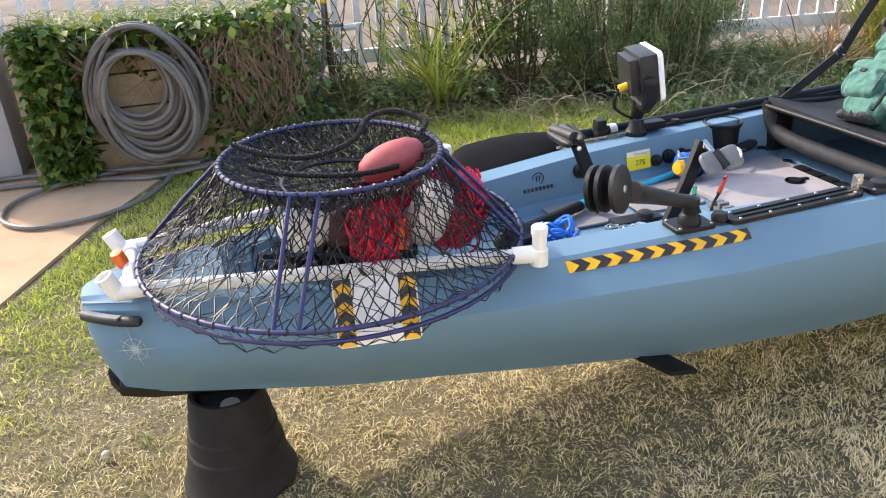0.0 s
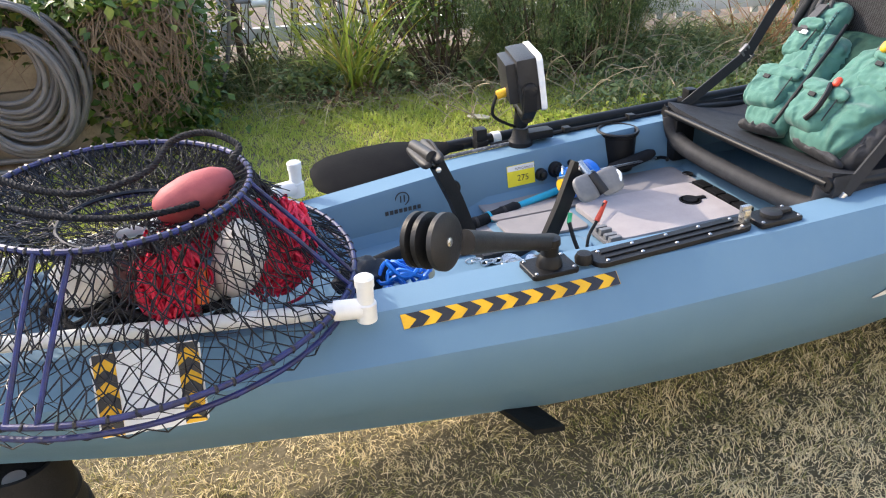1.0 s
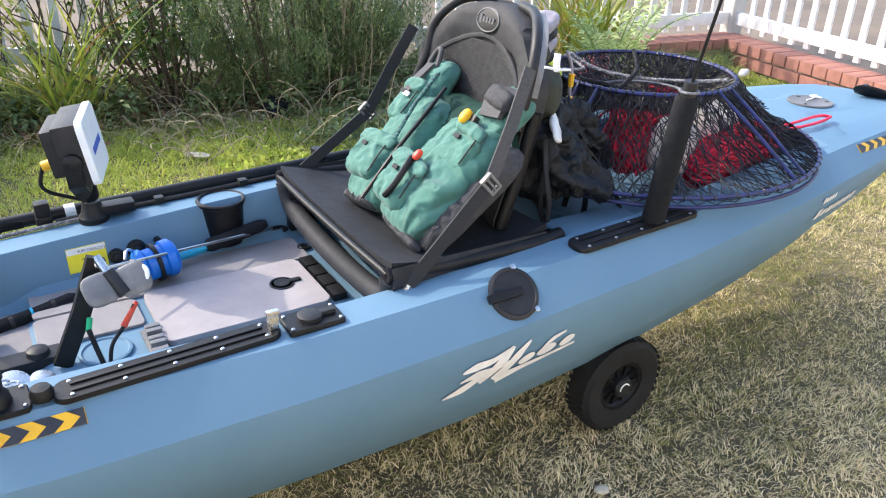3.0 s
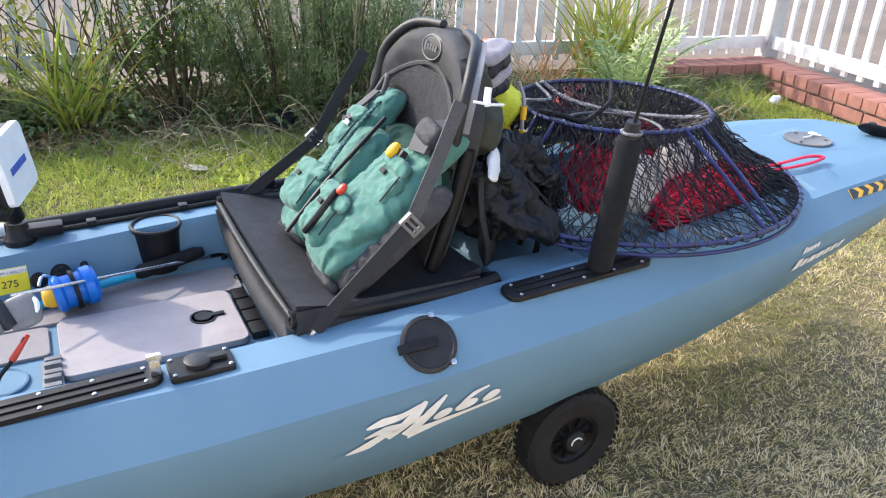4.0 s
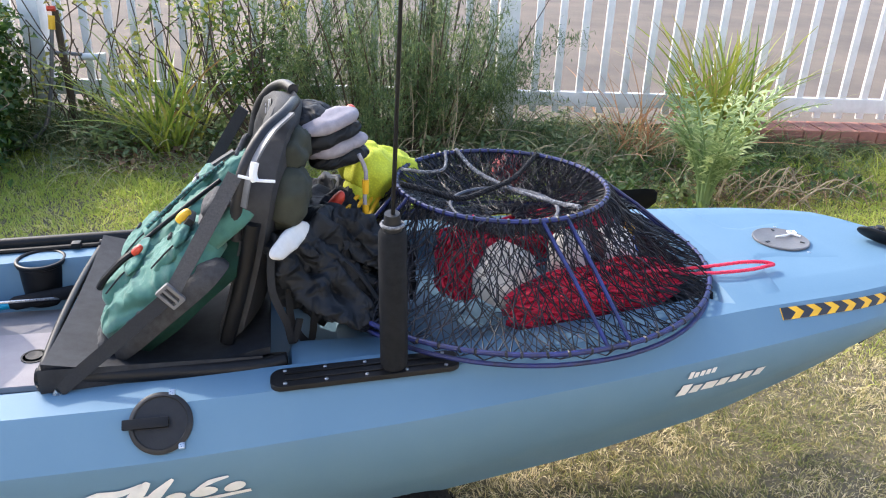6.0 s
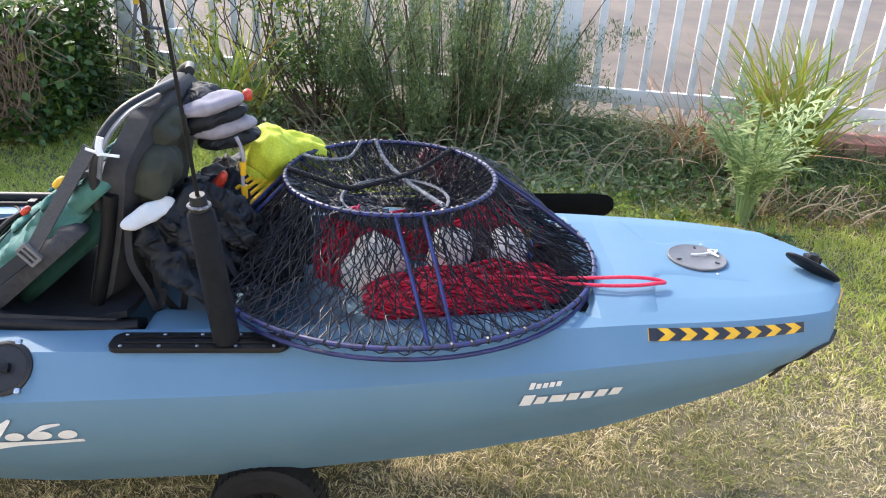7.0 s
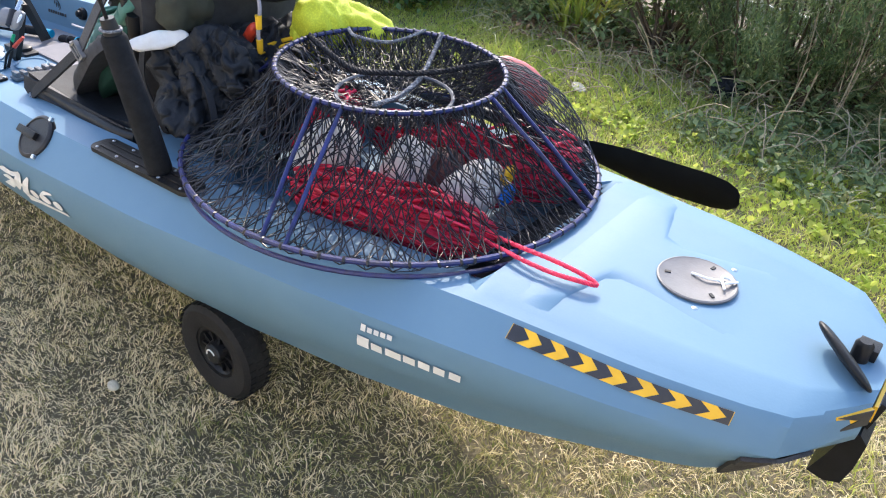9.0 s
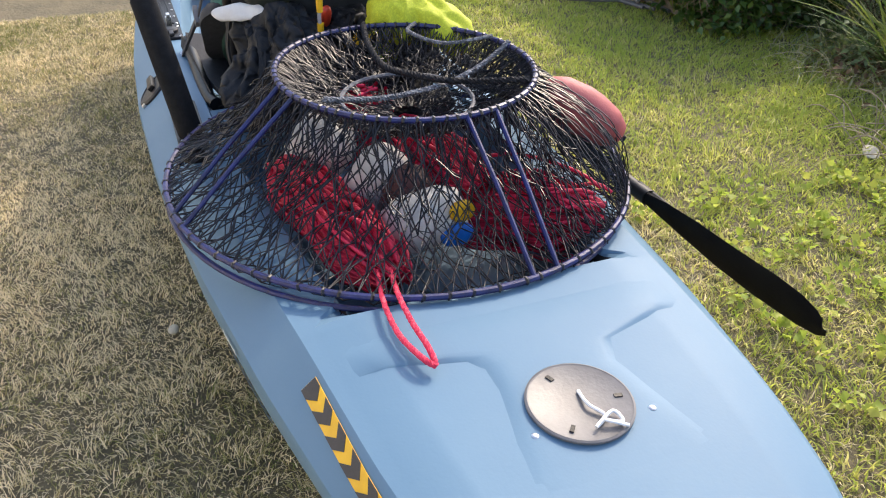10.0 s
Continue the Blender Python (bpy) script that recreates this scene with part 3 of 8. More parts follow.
def crab_trap(low, r_low, high, r_high, tilt_low, tilt_high, spin, label, seed, drape, dense, stretch=1.0):
    g = np.random.default_rng(seed)
    trap = thing("crab_trap", (low[0], low[1], low[2] - 0.01), label, "crab trap", "crab traps on the kayak")
    n = 116 if dense else 92
    lash = {}
    def wide(p):
        return Vector((low[0] + (p[0] - low[0]) * stretch, p[1], p[2]))

    lo = np.array([tuple(wide(p)) for p in circle(low, r_low, n, tilt_low)])
    hi = np.array([tuple(p) for p in circle(high, r_high, n, tilt_high)])
    for name, c, r, tl in (("lower_ring", low, r_low, tilt_low), ("upper_ring", high, r_high, tilt_high)):
        pick = wide if name == "lower_ring" else Vector
        b = tube(bmesh.new(), [pick(p) for p in circle(c, r, 72, tl)], 0.0050, 8, closed=True)
        wraps = bmesh.new()
        for k in range(70):
            a = spin + 2 * math.pi * (k + 0.5 * g.random()) / 70
            q = Vector((c[0] + r * math.cos(a), c[1] + r * math.sin(a), c[2] + tl[0] * r * math.cos(a) + tl[1] * r * math.sin(a)))
            lathe(wraps, [(0.0056, -0.0026), (0.0072, 0), (0.0056, 0.0026)], axis_to(pick(q), Vector((-math.sin(a), math.cos(a), 0.25 * g.normal()))), 6)
        lash[name] = wraps
        tagged(part("lashing", lash[name], NETBLACK, part(name, b, TRAPBLUE, trap)), kind="stuff")
    second = [wide(p) + Vector((0.004, -0.006, -0.022)) for p in circle(low, r_low * 0.985, 72, tilt_low)]
    part("base_ring", tube(bmesh.new(), second, 0.0045, 8, closed=True), TRAPBLUE, trap)
    for k in range(4):
        for off in (-0.055, 0.055):
            a = spin + math.pi / 2 * k
            p = Vector((low[0] + r_low * math.cos(a + off), low[1] + r_low * math.sin(a + off), low[2] + tilt_low[0] * r_low * math.cos(a) + tilt_low[1] * r_low * math.sin(a)))
            q = Vector((high[0] + r_high * math.cos(a + 2.2 * off), high[1] + r_high * math.sin(a + 2.2 * off), high[2] + tilt_high[0] * r_high * math.cos(a) + tilt_high[1] * r_high * math.sin(a)))
            p = wide(p)
            part("upright", tube(bmesh.new(), [p, p.lerp(q, 0.5) + Vector((0, 0, 0.004)), q], 0.0040, 8), TRAPBLUE, trap)
    groups = net_between(lo, hi, 6 if dense else 7, 0.016, 0.0015, g) + net_between(lo[::2], hi[::2], 6, 0.034, 0.0013, g)
    if dense:
        groups += net_between(lo[1::2], hi[1::2], 5, 0.028, 0.0012, g)
    # slack twine bunched under the upper ring
    sv = np.linspace(0, 1, 10)
    slack = []
    for k in range(110 if dense else 90):
        i, j, e = g.integers(n), g.integers(-7, 8), g.uniform(0.25, 0.65)
        a, b = hi[i], hi[(i + j) % n] * (1 - e) + lo[(i + j) % n] * e
        slack.append(a + (b - a) * sv[:, None] - np.array((0, 0, 0.03)) * (g.uniform(0.2, 1.0) * np.sin(math.pi * sv))[:, None] + g.normal(0, 0.0016, (10, 3)))
    groups.append(strands(np.array(slack), 0.0013))
    half = lo[::2]
    c2 = half.mean(0)
    hem = np.stack([c2[0] + (half[:, 0] - c2[0]) * 0.975, c2[1] + (half[:, 1] - c2[1]) * 0.975, half[:, 2] - drape * (0.85 + 0.15 * np.sin(np.arange(len(half)) * 1.3))], -1)
    groups += net_between(half, hem, 2, 0.0, 0.0011, g)
    wave = np.repeat(hem, 2, 0)
    wave[1::2] = (hem + np.roll(hem, -1, 0)) / 2 + [0, 0, 0.010]
    groups.append(strands(np.concatenate([wave, wave[:1]])[None], 0.0015))
    v, f = joined(groups)
    part("side_net", arrays("side_net", v, f, NETBLACK), NETBLACK, trap, "black knotted twine netting")
    inner = (high[0] + 0.01, high[1], high[2] - 0.055)
    ring = np.array([tuple(p) for p in circle(inner, r_high * 0.52, n, tilt_high)])
    core = np.array([tuple(p) for p in circle((inner[0], inner[1], inner[2] - 0.025), r_high * 0.12, n, tilt_high)])
    v, f = joined(net_between(hi, ring, 4, 0.012, 0.0011, g) + net_between(hi, ring, 6, 0.020, 0.0010, g) + net_between(hi[::2], core[::2], 7, 0.03, 0.0010, g) + net_between(ring[::2], core[::2], 4, 0.006, 0.0010, g))
    part("top_net", arrays("top_net", v, f, NETBLACK), NETBLACK, trap, "black netting funnel in the mouth")
    part("mouth_ring", tube(bmesh.new(), circle(inner, r_high * 0.52, 48, tilt_high), 0.0042, 6, closed=True), MOUTH if dense else NETBLACK, trap)
    if dense:
        arcs = []
        sv = np.linspace(0, 1, 13)
        for k in range(46):
            a = math.radians(24 + 1.3 * k)
            top = np.array((high[0] + r_high * math.cos(a), high[1] + r_high * math.sin(a), high[2]))
            b_ = a + math.radians(8 * (-1) ** k)
            foot = np.array((low[0] + stretch * r_low * math.cos(b_), low[1] + r_low * math.sin(b_), low[2]))
            out = np.array((math.cos(a), math.sin(a), 0.55))
            bulge = 0.042 * math.exp(-((k - 23) / 14.0) ** 2)
            arcs.append(top + (foot - top) * sv[:, None] + out * (bulge * np.sin(math.pi * sv) ** 0.8)[:, None] + g.normal(0, 0.002, (13, 3)))
        v, f = strands(np.array(arcs), 0.0011)
        tagged(part("draped_net", arrays("draped_net", v, f, NETBLACK), NETBLACK, trap), kind="stuff")
    return trap


crab_trap((0.270, 1.445, 0.552), 0.375, (0.278, 1.425, 0.730), 0.215, (0.0, 0.03), (0.0, 0.02), math.radians(-113), "round blue and black netted crab trap on the bow", 3, 0.050, False, 1.03)
crab_trap((2.478, 1.488, 0.632), 0.397, (2.45, 1.511, 0.795), 0.221, (0.02, 0.0), (0.0, 0.0), math.radians(-78), "round blue and black netted crab trap on the stern", 4, 0.022, True, 1.045)

# ---- decals and fittings of the kayak ----
YELLOW = mat("hazard_yellow", (0.80, 0.46, 0.01), 0.45, (0.70, 0.38, 0.01), 30, 0.05, 300)
TAPEBLACK = mat("hazard_black", (0.016, 0.017, 0.022), 0.45, (0.03, 0.03, 0.035), 30, 0.05, 300)
DECAL = mat("white_decal", (0.78, 0.78, 0.78), 0.4, (0.66, 0.67, 0.68), 40, 0.03, 300)
FAINT = mat("faded_decal", (0.36, 0.41, 0.44), 0.5, (0.27, 0.34, 0.38), 60, 0.03, 300)
STEEL = mat("steel", (0.62, 0.62, 0.62), 0.28, (0.5, 0.5, 0.5), 40, 0.05, 400, metal=1.0)
GREYPLASTIC = mat("grey_plastic", (0.18, 0.18, 0.185), 0.4, (0.12, 0.12, 0.125), 30, 0.1, 300)
DARKGREY = mat("dark_grey_plastic", (0.015, 0.015, 0.0165), 0.45, (0.026, 0.026, 0.028), 25, 0.2, 300, spec=0.3)
WHITEPLASTIC = mat("white_plastic", (0.80, 0.81, 0.82), 0.35, (0.72, 0.73, 0.74), 20, 0.03, 200)
REDPLASTIC = mat("red_plastic", (0.62, 0.06, 0.02), 0.4, (0.5, 0.04, 0.02), 30, 0.05, 300)
BLUEPLASTIC = mat("blue_plastic", (0.01, 0.16, 0.62), 0.35, (0.01, 0.12, 0.5), 40, 0.1, 300)
CYAN = mat("cyan_plastic", (0.01, 0.33, 0.52), 0.35, (0.01, 0.27, 0.45), 40, 0.05, 300)
FOAM = mat("black_foam", (0.010, 0.0108, 0.0128), 0.9, (0.017, 0.018, 0.021), 60, 0.6, 500, spec=0.2)
BUOY = mat("salmon_foam", (0.43, 0.095, 0.095), 0.6, (0.33, 0.068, 0.07), 25, 0.25, 300)
ORANGE = mat("orange_plastic", (0.80, 0.14, 0.01), 0.5, (0.65, 0.1, 0.01), 40, 0.1, 300)
GREYCORD = mat("grey_braid", (0.30, 0.31, 0.33), 0.8, (0.10, 0.10, 0.11), 140, 0.8, 900, mix=0.9)
BLACKCORD = mat("black_braid", (0.006, 0.006, 0.007), 0.8, (0.045, 0.045, 0.05), 260, 0.9, 600, mix=0.35, spec=0.25)
PINKCORD = mat("pink_red_cord", (0.75, 0.03, 0.09), 0.6, (0.55, 0.02, 0.06), 90, 0.6, 900)
FLOATWHITE = mat("float_white", (0.74, 0.73, 0.70), 0.55, (0.58, 0.55, 0.52), 18, 0.2, 200)
BROWN = mat("brown_rubber", (0.10, 0.035, 0.035), 0.6, (0.06, 0.02, 0.02), 20, 0.2, 200)


def side_patch(corners, out, nx, nz):
    """A thin piece that follows the near side of the hull: four (x, z) corners, in order round it."""
    b = bmesh.new()
    (ax, az), (bx, bz), (cx, cz), (dx, dz) = corners
    grid = []
    for lift in (0.0, out):
        sheet = []
        for i in range(nx + 1):
            s = i / nx
            row = []
            for j in range(nz + 1):
                t = j / nz
                x = (ax * (1 - s) + bx * s) * (1 - t) + (dx * (1 - s) + cx * s) * t
                z = (az * (1 - s) + bz * s) * (1 - t) + (dz * (1 - s) + cz * s) * t
                row.append(b.verts.new(on_side(x, z, lift + 0.0006)[0]))
            sheet.append(row)
        grid.append(sheet)
    lo, hi = grid
    for i in range(nx):
        for j in range(nz):
            b.faces.new((hi[i][j], hi[i + 1][j], hi[i + 1][j + 1], hi[i][j + 1]))
    for i in range(nx):
        for j in (0, nz):
            b.faces.new((lo[i][j], lo[i + 1][j], hi[i + 1][j], hi[i][j]))
    for j in range(nz):
        for i in (0, nx):
            b.faces.new((lo[i][j], lo[i][j + 1], hi[i][j + 1], hi[i][j]))
    return b


def chevrons(strip, place, length, width, count, lead, black, out):
    """Black arrowheads along a strip; place(s, w, lift) gives a point of it."""
    period = (length - lead) / (count - 0.6)
    for k in range(count):
        s0 = lead + (k - 0.12) * period
        b = bmesh.new()
        m, p = 0.52 * period, 0.36 * period
        pts = [(s0, 0), (s0 + m, 0), (s0 + m + p, width / 2), (s0 + m, width), (s0, width), (s0 + p, width / 2)]
        if k == 0 and lead == 0:
            pts = [pts[0], *pts[1:4], pts[4], (pts[0][0], width / 2)]
        elif k == count - 1:
            pts = [pts[0], (length, 0), (length, width / 2), (length, width), *pts[4:]]
        pts = [(min(max(s, 0.001), length - 0.001), w) for s, w in pts]
        top = [b.verts.new(place(s, w, out)) for s, w in pts]
        low = [b.verts.new(place(s, w, 0)) for s, w in pts]
        b.faces.new((top[0], top[1], top[2], top[5]))
        b.faces.new((top[5], top[2], top[3], top[4]))
        for i in range(6):
            b.faces.new((low[i], low[(i + 1) % 6], top[(i + 1) % 6], top[i]))
        part("chevron", b, black, strip, smooth=0)


def side_strip(x0, z0, x1, z1, width, count, lead):
    strip = part("hazard_strip", side_patch([(x0, z0), (x1, z1), (x1, z1 + width), (x0, z0 + width)], 0.0012, 20, 2), YELLOW, kayak, "yellow and black chevron tape")
    length = x1 - x0
    chevrons(strip, lambda s, w, lift: on_side(x0 + s, z0 + (z1 - z0) * s / length + w, 0.0017 + lift)[0], length, width, count, lead, TAPEBLACK, 0.0009)


side_strip(0.682, 0.492, 1.070, 0.514, 0.017, 9, 0.014)
side_strip(2.955, 0.599, 3.275, 0.599, 0.017, 8, 0.0)


def side_shape(name, pts, label=""):
    """A flat white shape on the hull's side from its outline in (x, z)."""
    b = bmesh.new()
    b.faces.new([b.verts.new((x, 0, z)) for x, z in pts])
    bmesh.ops.triangulate(b, faces=b.faces[:])
    bmesh.ops.subdivide_edges(b, edges=b.edges[:], cuts=1)
    for v in b.verts:
        v.co = on_side(v.co.x, v.co.z, 0.0035)[0]
    return part(name, b, DECAL, kayak, label, smooth=60)


def bar(x, z, w, h, slant=0.35):
    return [(x, z), (x + w, z), (x + w + slant * h, z + h), (x + slant * h, z + h)]


# a flowing white emblem of plain swept strokes and ovals over a tapering underline
def sweep(name, pts, widths, label=""):
    """A brush stroke on the hull's side: points in (x, z) and its width along them."""
    path = smooth_path([Vector((x, 0, z)) for x, z in pts], 5)
    ws = np.interp(np.linspace(0, 1, len(path)), np.linspace(0, 1, len(widths)), widths)
    b = bmesh.new()
    rows = []
    for (p, u, v), w in zip(frames(path), ws):
        d = u.cross(v)
        n = Vector((-d.z, 0, d.x)).normalized()
        rows.append([b.verts.new(on_side(q.x, q.z, 0.0035)[0]) for q in (p + n * w / 2, p, p - n * w / 2)])
    for a, c in zip(rows, rows[1:]):
        for k in range(2):
            b.faces.new((a[k], a[k + 1], c[k + 1], c[k]))
    return part(name, b, DECAL, kayak, label, smooth=60)


def oval(name, x, z, w, h, slant):
    return side_shape(name, [(x + w * math.cos(a) + slant * h * math.sin(a), z + h * math.sin(a)) for a in [2 * math.pi * k / 14 for k in range(14)]])


sweep("emblem_tail", [(1.631, 0.382), (1.668, 0.393), (1.700, 0.412), (1.735, 0.428)], [0.003, 0.021, 0.017, 0.008], "white flowing maker's emblem")
sweep("emblem_wing", [(1.662, 0.438), (1.690, 0.444), (1.725, 0.447), (1.758, 0.462)], [0.004, 0.018, 0.013, 0.005])
sweep("emblem_wing", [(1.660, 0.416), (1.695, 0.424), (1.730, 0.424), (1.770, 0.434)], [0.003, 0.018, 0.016, 0.005])
sweep("emblem_stroke", [(1.704, 0.398), (1.728, 0.420), (1.752, 0.446), (1.768, 0.466)], [0.013, 0.021, 0.021, 0.008])
sweep("emblem_stroke", [(1.738, 0.392), (1.756, 0.412), (1.780, 0.440), (1.806, 0.468)], [0.023, 0.022, 0.018, 0.005])
for x, z, w in ((1.804, 0.4245, 0.017), (1.850, 0.430, 0.022), (1.900, 0.434, 0.017)):
    oval("emblem_mark", x, z, w, 0.0125, 0.45)
sweep("emblem_mark", [(1.838, 0.437), (1.862, 0.452), (1.892, 0.460)], [0.004, 0.010, 0.004])
sweep("emblem_line", [(1.742, 0.392), (1.800, 0.403), (1.860, 0.410), (1.925, 0.418)], [0.026, 0.013, 0.009, 0.008])
for k, (w, h) in enumerate(((0.024, 0.034), (0.022, 0.025), (0.031, 0.025), (0.023, 0.025), (0.022, 0.025), (0.021, 0.025), (0.021, 0.025))):
    x = 2.714 + 0.0275 * k + (0.006 if k > 2 else 0)
    z = 0.485 + 0.0026 * k
    side_shape("model_mark", bar(x, z, w * 0.92, h * 0.86, 0.25), "white maker's lettering as plain bars" if k == 0 else "")
for k in range(5):
    side_shape("model_mark_small", bar(2.728 + 0.0125 * k, 0.528 + 0.0013 * k, 0.009, 0.012 if k else 0.016, 0.2))
for k in range(16):
    a = math.pi / 8 * k + 0.2
    l = 0.050 if k % 4 == 0 else (0.038 if k % 2 == 0 else 0.018)
    c = (-0.144, 0.414)
    star = side_shape("compass_ray", [(c[0] + 0.0015 * math.cos(a - 1.3), c[1] + 0.0015 * math.sin(a - 1.3)), (c[0] + l * math.cos(a), c[1] + l * math.sin(a)), (c[0] + 0.0015 * math.cos(a + 1.3), c[1] + 0.0015 * math.sin(a + 1.3))], "pale compass star decal" if k == 0 else "")
    star.data.materials[0] = FAINT
for k in range(16):
    a0, a1 = math.pi / 8 * k, math.pi / 8 * (k + 0.8)
    star = side_shape("compass_ring", [(c[0] + r * math.cos(a), c[1] + r * math.sin(a)) for r, a in ((0.021, a0), (0.0225, a0), (0.0225, a1), (0.021, a1))])
    star.data.materials[0] = FAINT


def screw(parent, at, normal, r=0.0036):
    lathe_m = axis_to(at, normal)
    part("screw", lathe(bmesh.new(), [(r, -0.001), (r, 0.0015), (r * 0.6, 0.0026), (0.0008, 0.0026), (0.0008, 0.0012)], lathe_m, 10), STEEL, parent)


def rounded_plate(b, m, lx, ly, h, r, n=6):
    """A plate with rounded corners on m's xy plane."""
    out = []
    for cx, cy, a0 in ((lx / 2 - r, ly / 2 - r, 0), (-lx / 2 + r, ly / 2 - r, 90), (-lx / 2 + r, -ly / 2 + r, 180), (lx / 2 - r, -ly / 2 + r, 270)):
        for k in range(n + 1):
            a = radians(a0 + 90 * k / n)
            out.append((cx + r * math.cos(a), cy + r * math.sin(a)))
    e = min(0.0015, h / 3)
    rings(b, [[m @ Vector((x * s, y * s, z)) for x, y in out] for s, z in ((1, 0), (1, h - e), (1 - 2 * e / max(lx, ly), h))])
    return b


def rim_z(x):
    return float(hull_at(x)[6])


def rim_track(x0, x1, y, width, count):
    z = rim_z((x0 + x1) / 2) + 0.001
    slope = math.atan2(rim_z(x1) - rim_z(x0), x1 - x0)
    m = Matrix.Translation(((x0 + x1) / 2, y, z)) @ Matrix.Rotation(-slope, 4, "Y")
    track = part("gear_track", rounded_plate(bmesh.new(), m, x1 - x0, width, 0.009, min(0.02, width * 0.45)), BLACK, kayak, "black gear track with steel screws")
    for s in (-1, 1):
        b = bmesh.new()
        box(b, m @ Vector((0, s * width * 0.17, 0.0105)), (x1 - x0 - 0.05, width * 0.10, 0.003), m.to_3x3().to_4x4(), 0.001)
        part("lip", b, BLACK, track)
    for k in range(count):
        for s in (-1, 1):
            screw(track, m @ Vector(((k - (count - 1) / 2) * (x1 - x0 - 0.05) / (count - 1), s * width * 0.34, 0.009)), m.to_3x3() @ Vector((0, 0, 1)))
    return track


rim_track(1.035, 1.375, 1.193, 0.052, 5)
rim_track(1.965, 2.290, 1.160, 0.056, 5)
m = Matrix.Translation((1.432, 1.188, rim_z(1.43) + 0.001))
plate = part("accessory_plate", rounded_plate(bmesh.new(), m, 0.098, 0.058, 0.010, 0.006), BLACK, kayak)
part("latch", box(lathe(bmesh.new(), [(0.0205, 0.009), (0.0205, 0.017), (0.017, 0.019), (0.0008, 0.019)], m @ Matrix.Translation((-0.005, 0, 0)), 24), m @ Vector((0.022, 0, 0.0145)), (0.036, 0.012, 0.008), bevel=0.002), DARKGREY, plate)
for sx in (-1, 1):
    for sy in (-1, 1):
        screw(plate, m @ Vector((sx * 0.042, sy * 0.022, 0.010)), (0, 0, 1))
part("clamp", box(box(bmesh.new(), (1.365, 1.190, 0.572), (0.016, 0.016, 0.026), bevel=0.003), (1.365, 1.190, 0.588), (0.022, 0.010, 0.010), bevel=0.003), STEEL, kayak, "steel clamp bolt on the track")
part("track_stop", lathe(bmesh.new(), [(0.016, 0), (0.017, 0.010), (0.013, 0.018), (0.0008, 0.019)], Matrix.Translation((1.022, 1.195, 0.545)), 20), BLACK, kayak)

# side hatch with its turning handle
p, nrm = on_side(1.791, 0.545, 0.0)
m = axis_to(p, nrm)
hatch = part("side_hatch", lathe(bmesh.new(), [(0.050, -0.006), (0.050, 0.004), (0.046, 0.007), (0.043, 0.0075), (0.041, 0.0055), (0.0008, 0.0065)], m, 48), DARKGREY, kayak, "round black screw-down side hatch")
to_x = Vector((1, 0, 0)) - nrm * nrm.x
b = bmesh.new()
turn = Matrix((to_x.normalized(), nrm.cross(to_x.normalized()), nrm)).transposed().to_4x4()
box(b, p + nrm * 0.010 - to_x.normalized() * 0.022, (0.072, 0.017, 0.012), turn, 0.004)
part("handle", b, BLACK, hatch)
for a in (70, 310):
    part("lug", box(bmesh.new(), p + nrm * 0.003 + (turn.to_3x3() @ Vector((math.cos(radians(a)) * 0.051, math.sin(radians(a)) * 0.051, 0))), (0.010, 0.010, 0.008), turn, 0.002), STEEL, hatch)

# floor: mats, hatch lid and its latch
floor_z = 0.4425
m = Matrix.Translation((1.395, 1.495, floor_z + 0.002))
lid = part("hatch_lid", rounded_plate(bmesh.new(), m, 0.325, 0.205, 0.012, 0.02), mat("hatch_foam", (0.34, 0.31, 0.31), 0.85, (0.28, 0.255, 0.26), 12, 0.3, 400), kayak, "grey foam-topped hatch lid with a turn handle")
b = bmesh.new()
cm = Matrix.Translation((1.490, 1.500, floor_z + 0.014))
lathe(b, [(0.0255, 0.0), (0.0255, 0.002), (0.022, 0.002), (0.0215, -0.001), (0.017, -0.001), (0.0165, 0.004), (0.012, 0.0045), (0.0008, 0.003)], cm, 28)
box(b, cm @ Vector((0.026, 0.0, 0.002)), (0.030, 0.012, 0.005), bevel=0.002)
part("turn_handle", b, BLACK, lid)
b = bmesh.new()
for k in range(4):
    box(b, (1.578, 1.425 + 0.048 * k, floor_z + 0.008), (0.030, 0.043, 0.016), bevel=0.003)
part("hinge", b, BLACK, lid)
b = bmesh.new()
rounded_plate(b, Matrix.Translation((1.315, 1.660, floor_z + 0.001)), 0.56, 0.112, 0.005, 0.012)
part("floor_mat", b, GREYMAT, kayak, "grey foam deck mat")
b = bmesh.new()
rounded_plate(b, Matrix.Translation((0.955, 1.60, 0.424)), 0.22, 0.16, 0.005, 0.012)
part("floor_mat", b, GREYMAT, kayak)
b = bmesh.new()
rounded_plate(b, Matrix.Translation((1.125, 1.545, floor_z + 0.001)), 0.185, 0.105, 0.005, 0.012)
part("floor_mat", b, GREYMAT, kayak)
for x, y in ((1.135, 1.435), (1.085, 1.345)):
    part("drain_well", lathe(bmesh.new(), [(0.046, 0.0), (0.045, 0.004), (0.041, 0.005), (0.038, 0.002), (0.0008, 0.0006)], Matrix.Translation((x, y, floor_z + 0.001)), 32), HULL, kayak)
latch = part("drive_latch", box(bmesh.new(), (1.217, 1.402, floor_z + 0.006), (0.034, 0.125, 0.008), bevel=0.002), GREYPLASTIC, kayak, "grey ribbed latch beside the hatch")
for k in range(6):
    part("latch_rib", box(bmesh.new(), (1.216 + 0.001 * k, 1.350 + 0.021 * k, floor_z + 0.015), (0.028, 0.012, 0.012 if k % 2 else 0.018), bevel=0.003), GREYPLASTIC, latch)
